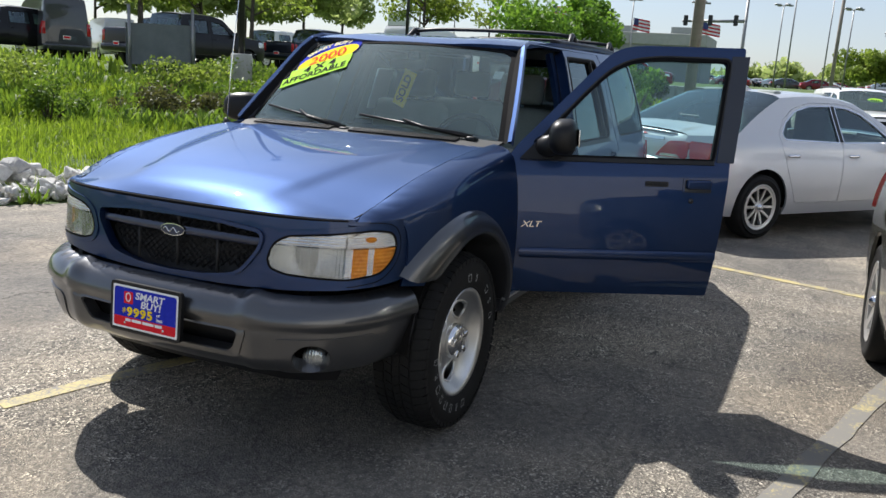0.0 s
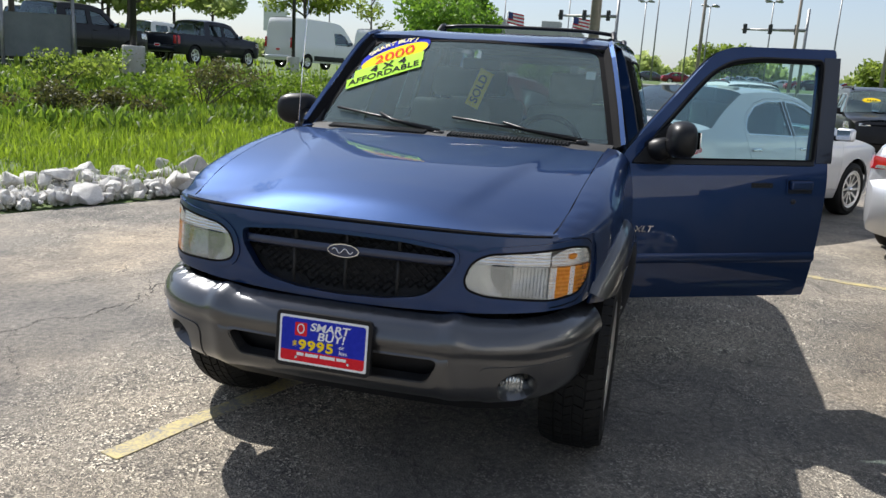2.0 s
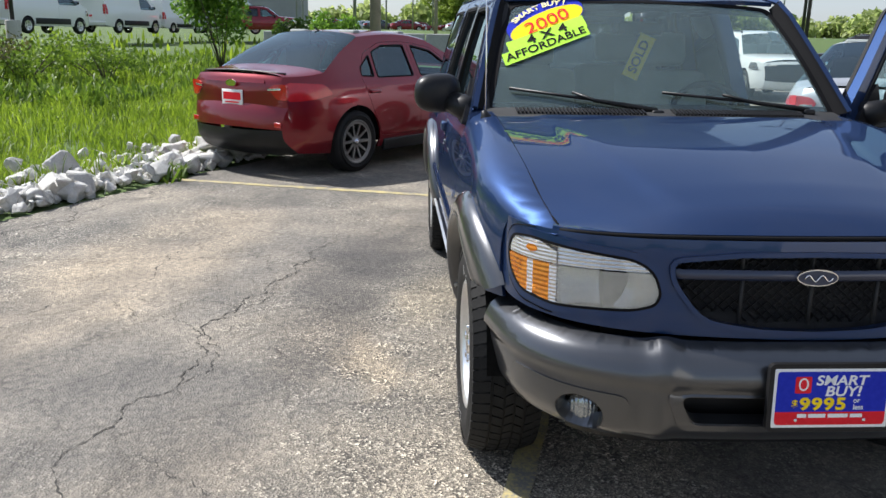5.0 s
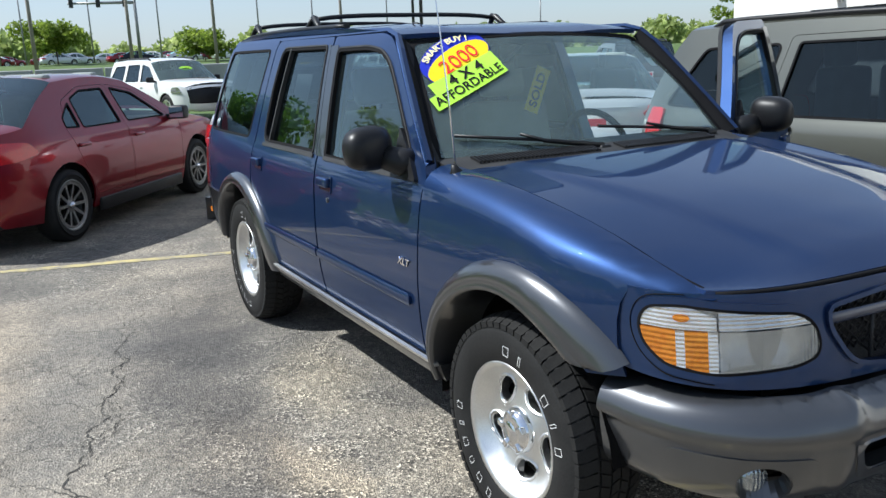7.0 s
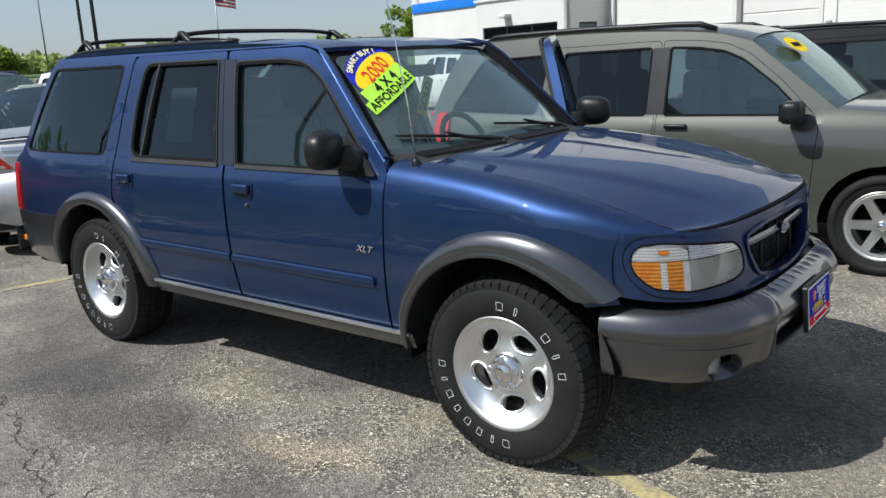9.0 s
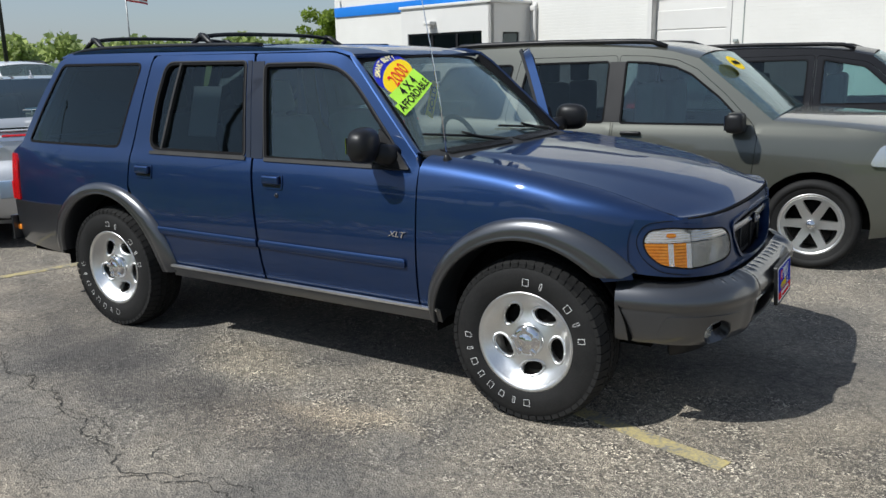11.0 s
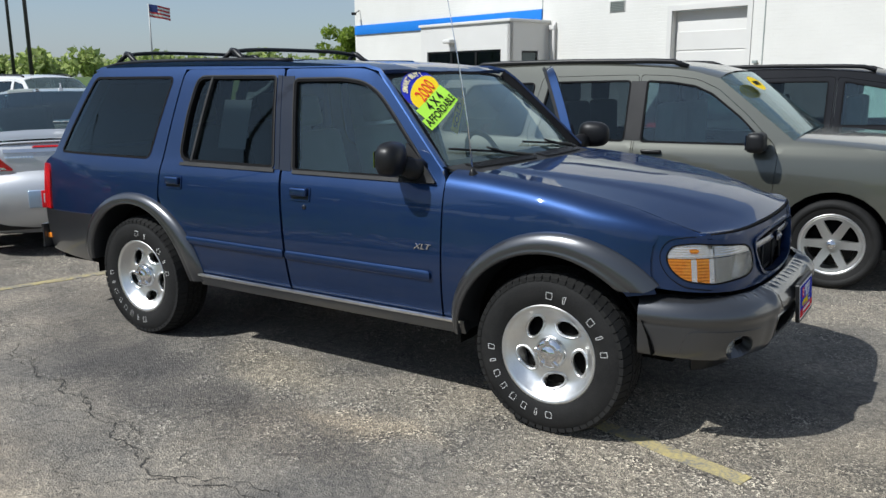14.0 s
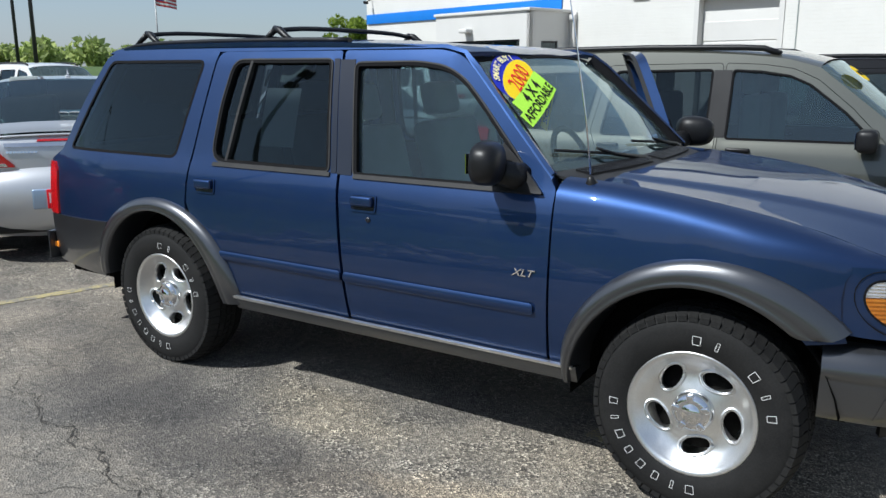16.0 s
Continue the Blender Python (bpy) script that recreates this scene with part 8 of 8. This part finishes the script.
for k in range(3):
    x = -3.95 + k * 1.283
    fr = part("window_frame", sheet([(x, 0.9), (x, 2.5), (x + 1.283, 2.5), (x + 1.283, 0.9)], lambda u, v: (u, -1.84, v), (0, -1, 0), [[(x + 0.05, 0.95), (x + 0.05, 2.44), (x + 1.233, 2.44), (x + 1.233, 0.95)]], 1.0, 0.06), M["plastic"], hall)
    part("pane", box(1.2, 0.02, 1.52, (x + 0.64, -1.80, 1.70)), M["shopglass"], fr)
    part("blind", box(1.2, 0.02, 0.62, (x + 0.64, -1.70, 1.30)), M["greyin"], fr)
dr = part("side_door", box(0.03, 0.78, 2.33, (0.26, -0.95, 1.27)), M["shopglass"], hall)
part("door_frame", sheet([(-1.35, 0.1), (-1.35, 2.45), (-0.55, 2.45), (-0.55, 0.1)], lambda u, v: (0.28, u, v), (1, 0, 0), [[(-1.29, 0.16), (-1.29, 2.39), (-0.61, 2.39), (-0.61, 0.16)]], 0.6, 0.04), M["plastic"], dr)
part("downpipe", tube([(0.62, -0.10, 0), (0.62, -0.10, 3.1), (0.62, -0.06, 3.25), (0.60, -0.05, 3.4)], 0.055, 8), M["stucco"], hall)
part("downpipe_head", box(0.24, 0.14, 0.16, (0.55, -0.08, 3.22), 0.02), M["stucco"], hall)
part("wall_lamp", join(box(0.38, 0.30, 0.14, (-2.55, -2.05, 2.83), 0.04, 2), box(0.2, 0.08, 0.2, (-2.55, -1.93, 2.75), 0.02)), M["stucco"], hall, "white wedge-shaped wall lamp")
part("floodlight", join(box(0.10, 0.22, 0.12, (-10.9, -0.32, 4.35), 0.02, 1), tube([(-10.9, -0.02, 4.5), (-10.9, -0.2, 4.42)], 0.02, 6)), M["plastic"], hall)
for dz in np.arange(0, 0.30, 0.05):
    part("vent_slat", box(0.55, 0.05, 0.016, (3.18, -0.03, 3.62 + dz), 0.0), M["greyin"], hall)
part("vent_frame", sheet([(2.88, 3.58), (2.88, 3.92), (3.48, 3.92), (3.48, 3.58)], lambda u, v: (u, -0.02, v), (0, -1, 0), [[(2.91, 3.61), (2.91, 3.89), (3.45, 3.89), (3.45, 3.61)]], 0.5, 0.05), M["stucco"], hall)
part("garage_frame", sheet([(5.05, 0), (5.05, 3.62), (7.77, 3.62), (7.77, 0)], lambda u, v: (u, -0.03, v), (0, -1, 0), [[(5.2, -0.1), (5.2, 3.47), (7.62, 3.47), (7.62, -0.1)]], 0.8, 0.05), M["stucco"], hall)
for z in np.arange(0.55, 3.4, 0.58):
    part("door_section", box(2.36, 0.03, 0.54, (6.41, 0.215, z - 0.27), 0.012, 1), M["stucco"], hall)
part("expansion_joint", box(0.03, 0.012, 7.4, (8.13, -0.008, 3.6)), M["greyin"], hall)
part("expansion_joint", box(0.03, 0.012, 7.4, (-0.0, -0.008, 3.6)), M["greyin"], hall)
part("meter_box", box(0.42, 0.16, 0.34, (6.35, -0.10, 1.78), 0.02), M["plastic"], hall)
part("junction_box", box(0.14, 0.06, 0.08, (7.95, -0.05, 1.95), 0.01), M["greyin"], hall)
gasrig = thing("gas_meter", B0 @ Matrix.Translation((14.2, -1.2, 0)), "grey pipework of a gas meter by the wall", "pipework")
M["pipe"] = surface("grey_pipe_paint", (0.30, 0.32, 0.33), (0.42, 0.44, 0.45), 0.5, 0.2, 3, 40, 0.1, 0.002)
for k, (x0, x1, z1) in enumerate(((0, 1.1, 1.95), (0.45, 1.5, 1.75))):
    part("pipe", tube([(x0, 0.2 * k, 0), (x0, 0.2 * k, z1 - 0.1), (x0 + 0.05, 0.2 * k, z1 - 0.02), (x0 + 0.14, 0.2 * k, z1), (x1 - 0.14, 0.2 * k, z1), (x1 - 0.05, 0.2 * k, z1 - 0.02), (x1, 0.2 * k, z1 - 0.1), (x1, 0.2 * k, 0)], 0.05, 8), M["pipe"], gasrig)
for x in (0.25, 0.85):
    wh = lathe([(0.10, -0.01), (0.12, 0.0), (0.10, 0.01)], 16)
    bmesh.ops.transform(wh, matrix=Matrix.Translation((x, -0.12, 1.95 - 0.2 * (x > 0.5))), verts=wh.verts[:])
    part("valve", join(wh, tube([(x, -0.12, 1.9), (x, 0, 1.9)], 0.03, 6)), M["bluetrim"], gasrig)

M["steel"] = surface("galvanised_steel", (0.22, 0.22, 0.22), (0.36, 0.36, 0.35), 0.5, 0.7, 3, 30, 0.1, 0.003)
M["darksteel"] = surface("dark_pole_paint", (0.02, 0.02, 0.02), (0.045, 0.045, 0.045), 0.5, 0.3, 3, 30, 0.1, 0.003)
M["timber"] = surface("weathered_pole_wood", (0.20, 0.17, 0.14), (0.34, 0.30, 0.26), 0.9, 0, 2, 30, 0.5, 0.01)


def lamp_post(x, y, z, h, heads, material, label, r=0.09, base=True):
    t = thing("lamp_post", pose(x, y, z), label, "lamp post", "lamp posts")
    part("pole", tube([(0, 0, 0), (0, 0, h * 0.5), (0, 0, h)], [r, r * 0.85, r * 0.7], 8), material, t)
    if base:
        part("base", lathe([(0.001, 0.75), (r * 3.1, 0.75), (r * 3.3, 0.7), (r * 3.3, 0)], 16, "z"), M["concrete"], t)
    for k in range(heads):
        a = 2 * math.pi * k / max(1, heads) + 0.6
        c, s = math.cos(a), math.sin(a)
        part("lamp_head", join(tube([(0, 0, h - 0.1), (c * 0.5, s * 0.5, h)], r * 0.4, 6), box(0.62, 0.36, 0.18, (0, 0, 0), 0.04, 1, m=pose(c * 0.75, s * 0.75, h + 0.02, 0, 0, math.degrees(a)))), material, t)
    return t


lamp_post(-16.0, -13.1, 0.9, 9, 2, M["darksteel"], "dark lamp post on a round concrete base")
lamp_post(-33.2, -16.9, 1.0, 9, 2, M["darksteel"], "dark lamp post on a round concrete base")
lamp_post(-22.4, -1.7, 0.2, 12, 0, M["timber"], "thick weathered timber pole", 0.17, False)
lamp_post(-43.6, 21.8, 0.3, 11, 2, M["darksteel"], "dark lamp post in the car park", 0.10, False)
lamp_post(-35.5, 18.0, 0.2, 11, 2, M["darksteel"], "dark lamp post in the car park", 0.10, False)
lamp_post(-70.0, 32.9, 1.0, 10, 1, M["steel"], "thin grey lamp post beyond the road", 0.08, False)
for k, (x, y, h) in enumerate(((-95, -20, 9), (-92, -12, 8.5), (-98, -4, 9), (-90, 3, 8), (-88, 9, 8.5), (-96, -30, 9), (-85, -38, 9), (-80, 14, 8.5), (-75, 22, 9), (-99, 1, 10), (-82, -2, 9))):
    lamp_post(x, y, 2.0, h, 4, M["steel"], "tall dealer lot lamp post with four heads", 0.085, False)
for k, (x, y, h) in enumerate(((-62, 2, 9), (-66, 9, 9), (-60, 24, 9), (-64, 15, 10), (-90, -45, 10))):
    t = thing("utility_pole", pose(x, y, 1.2), "wooden utility pole with a cross arm", "pole", "utility poles")
    part("pole", tube([(0, 0, 0), (0, 0, h)], [0.14, 0.10], 8), M["timber"], t)
    part("cross_arm", box(0.10, 1.8, 0.10, (0, 0, h - 0.5)), M["timber"], t)

# flags on poles
M["flag"] = surface("flag_red", (0.45, 0.03, 0.04), (0.55, 0.05, 0.06), 0.8, 0, 2, 20, 0.0, 0)
M["flagwhite"] = surface("flag_white", (0.70, 0.70, 0.70), (0.8, 0.8, 0.8), 0.8, 0, 2, 20, 0.0, 0)
M["flagblue"] = surface("flag_blue", (0.02, 0.03, 0.15), (0.03, 0.05, 0.2), 0.8, 0, 2, 20, 0.0, 0)


def flag(x, y, z, h, w, az, label="striped red and white flag with a blue corner on a pole"):
    t = thing("flag_pole", pose(x, y, z), label, "flag", "flags")
    part("pole", tube([(0, 0, 0), (0, 0, h)], [0.07, 0.04], 8), M["steel"], t)
    ca, sa = math.cos(radians(az)), math.sin(radians(az))
    H = w * 0.6

    def cloth(u, v):
        b = 0.10 * w * math.sin(u / w * 7 + v * 2)
        return (u * ca - b * sa, u * sa + b * ca, h - H + v - 0.18 * u)
    for k in range(7):
        v0 = H * k / 7
        u0 = w * 0.4 if k >= 3 else 0.0
        part("stripe", sheet([(u0, v0), (w, v0), (w, v0 + H / 7), (u0, v0 + H / 7)], cloth, (-sa, ca, 0), (), w / 8, 0), M["flag"] if k % 2 == 0 else M["flagwhite"], t)
    part("canton", sheet([(0, H * 3 / 7), (w * 0.4, H * 3 / 7), (w * 0.4, H), (0, H)], cloth, (-sa, ca, 0), (), w / 8, 0), M["flagblue"], t)
    return t


flag(-66.8, -20.6, 1.8, 5.9, 1.6, 70)
flag(-80.4, -16.6, 1.9, 6.0, 1.9, 70)
flag(-83.5, -10.4, 1.9, 6.0, 1.9, 70)
flag(-50.1, 36.1, 0.4, 6.6, 1.5, 60)
flag(-49.8, 17.7, 0.6, 7.2, 1.6, 60)

# the dealer building across the road
far_hall = thing("dealer_building", Matrix.Translation((-112.2, -20.3, 2.0)) @ Matrix.Rotation(radians(-88), 4, "Z"), "low grey showroom building across the road", "building")
M["greywall"] = surface("grey_panel_wall", (0.26, 0.26, 0.27), (0.34, 0.34, 0.35), 0.7, 0, 0.5, 10, 0.1, 0.01)
part("wall", box(15, 12, 4.4, (0, 6, 2.2)), M["greywall"], far_hall)
part("roof_band", box(15.6, 12.6, 1.4, (0, 5.9, 5.0), 0.05, 1), M["concrete"], far_hall)
for z in (1.9,):
    for k in range(6):
        part("window", box(1.9, 0.12, 2.6, (-6.2 + k * 2.5, -0.05, z)), M["shopglass"], far_hall)
part("sign_bars", join(*[box(0.7, 0.1, 0.7, (-4 + k * 1.1, -0.48, 5.05)) for k in range(8)]), M["blackprint"], far_hall)
for x in (-4, 3):
    part("roof_unit", box(2.4, 2.2, 1.2, (x, 6, 6.2), 0.05, 1), M["greyin"], far_hall)
# signal mast with lights over the crossing
mast = thing("traffic_signal", Matrix.Translation((-60.3, -4.1, 1.3)), "steel traffic signal mast with a long arm", "traffic light")
part("mast", tube([(0, 0, 0), (0, 0, 6.6)], [0.14, 0.10], 8), M["steel"], mast)
part("arm", tube([(0, 0, 5.0), (-0.8, -2.5, 5.0), (-1.4, -4.6, 5.0)], [0.12, 0.10, 0.07], 8), M["steel"], mast)
for f in (0.15, 0.55, 0.95):
    part("signal", box(0.25, 0.3, 0.75, (-1.4 * f, -4.6 * f, 5.05), 0.04, 1), M["darksteel"], mast)
mast2 = copy_thing(mast, Matrix.Translation((-66.4, 9.7, 1.3)))

# grey low wall, chain fence with banner, box sign
wall_low = thing("low_wall", Matrix.Translation((-40.5, -1.0, 0.3)) @ Matrix.Rotation(radians(72), 4, "Z"), "low grey concrete barrier wall beyond the cars", "wall")
for k in range(9):
    part("panel", box(2.9, 0.25, 1.25, (-6 + k * 3.0, 0, 0.6), 0.03, 1), M["greywall"], wall_low)
sign = thing("screened_fence", Matrix.Translation((-17.2, -17.2, 0.85)) @ Matrix.Rotation(radians(-38), 4, "Z"), "grey mesh screen on two steel posts", "fence")
M["screen"] = surface("grey_mesh_screen", (0.10, 0.12, 0.12), (0.18, 0.20, 0.20), 0.7, 0, 2, 60, 0.4, 0.01)
for x in (-0.95, 0.95):
    part("post", tube([(x, 0, 0), (x, 0, 2.1)], 0.05, 8), M["steel"], sign)
part("screen", sheet([(-1.05, 0.35), (1.05, 0.30), (1.05, 1.55), (-1.05, 1.60)], lambda u, v: (u, -0.06 + 0.03 * math.sin(u * 6), v), (0, -1, 0), (), 0.15, 0.01), M["screen"], sign)
part("control_box", box(0.4, 0.25, 0.6, (-0.7, -0.2, 0.35), 0.02, 1), M["steel"], sign)
billboard = thing("lot_sign", Matrix.Translation((-61, -32.3, 2.0)) @ Matrix.Rotation(radians(-60), 4, "Z"), "white square sign with dark round marks", "sign")
part("board", box(1.9, 0.2, 2.2, (0, 0, 3.1), 0.03, 1), M["whiteprint"], billboard)
part("post", box(0.3, 0.2, 2.1, (0, 0, 1.0)), M["steel"], billboard)
for k in (0, 1):
    mk = lathe([(0.25, -0.01), (0.45, -0.01), (0.45, 0.01), (0.25, 0.01)], 20)
    bmesh.ops.transform(mk, matrix=Matrix.Translation((0.0, -0.12, 2.7 + 0.8 * k)), verts=mk.verts[:])
    part("mark", mk, M["blackprint"], billboard)
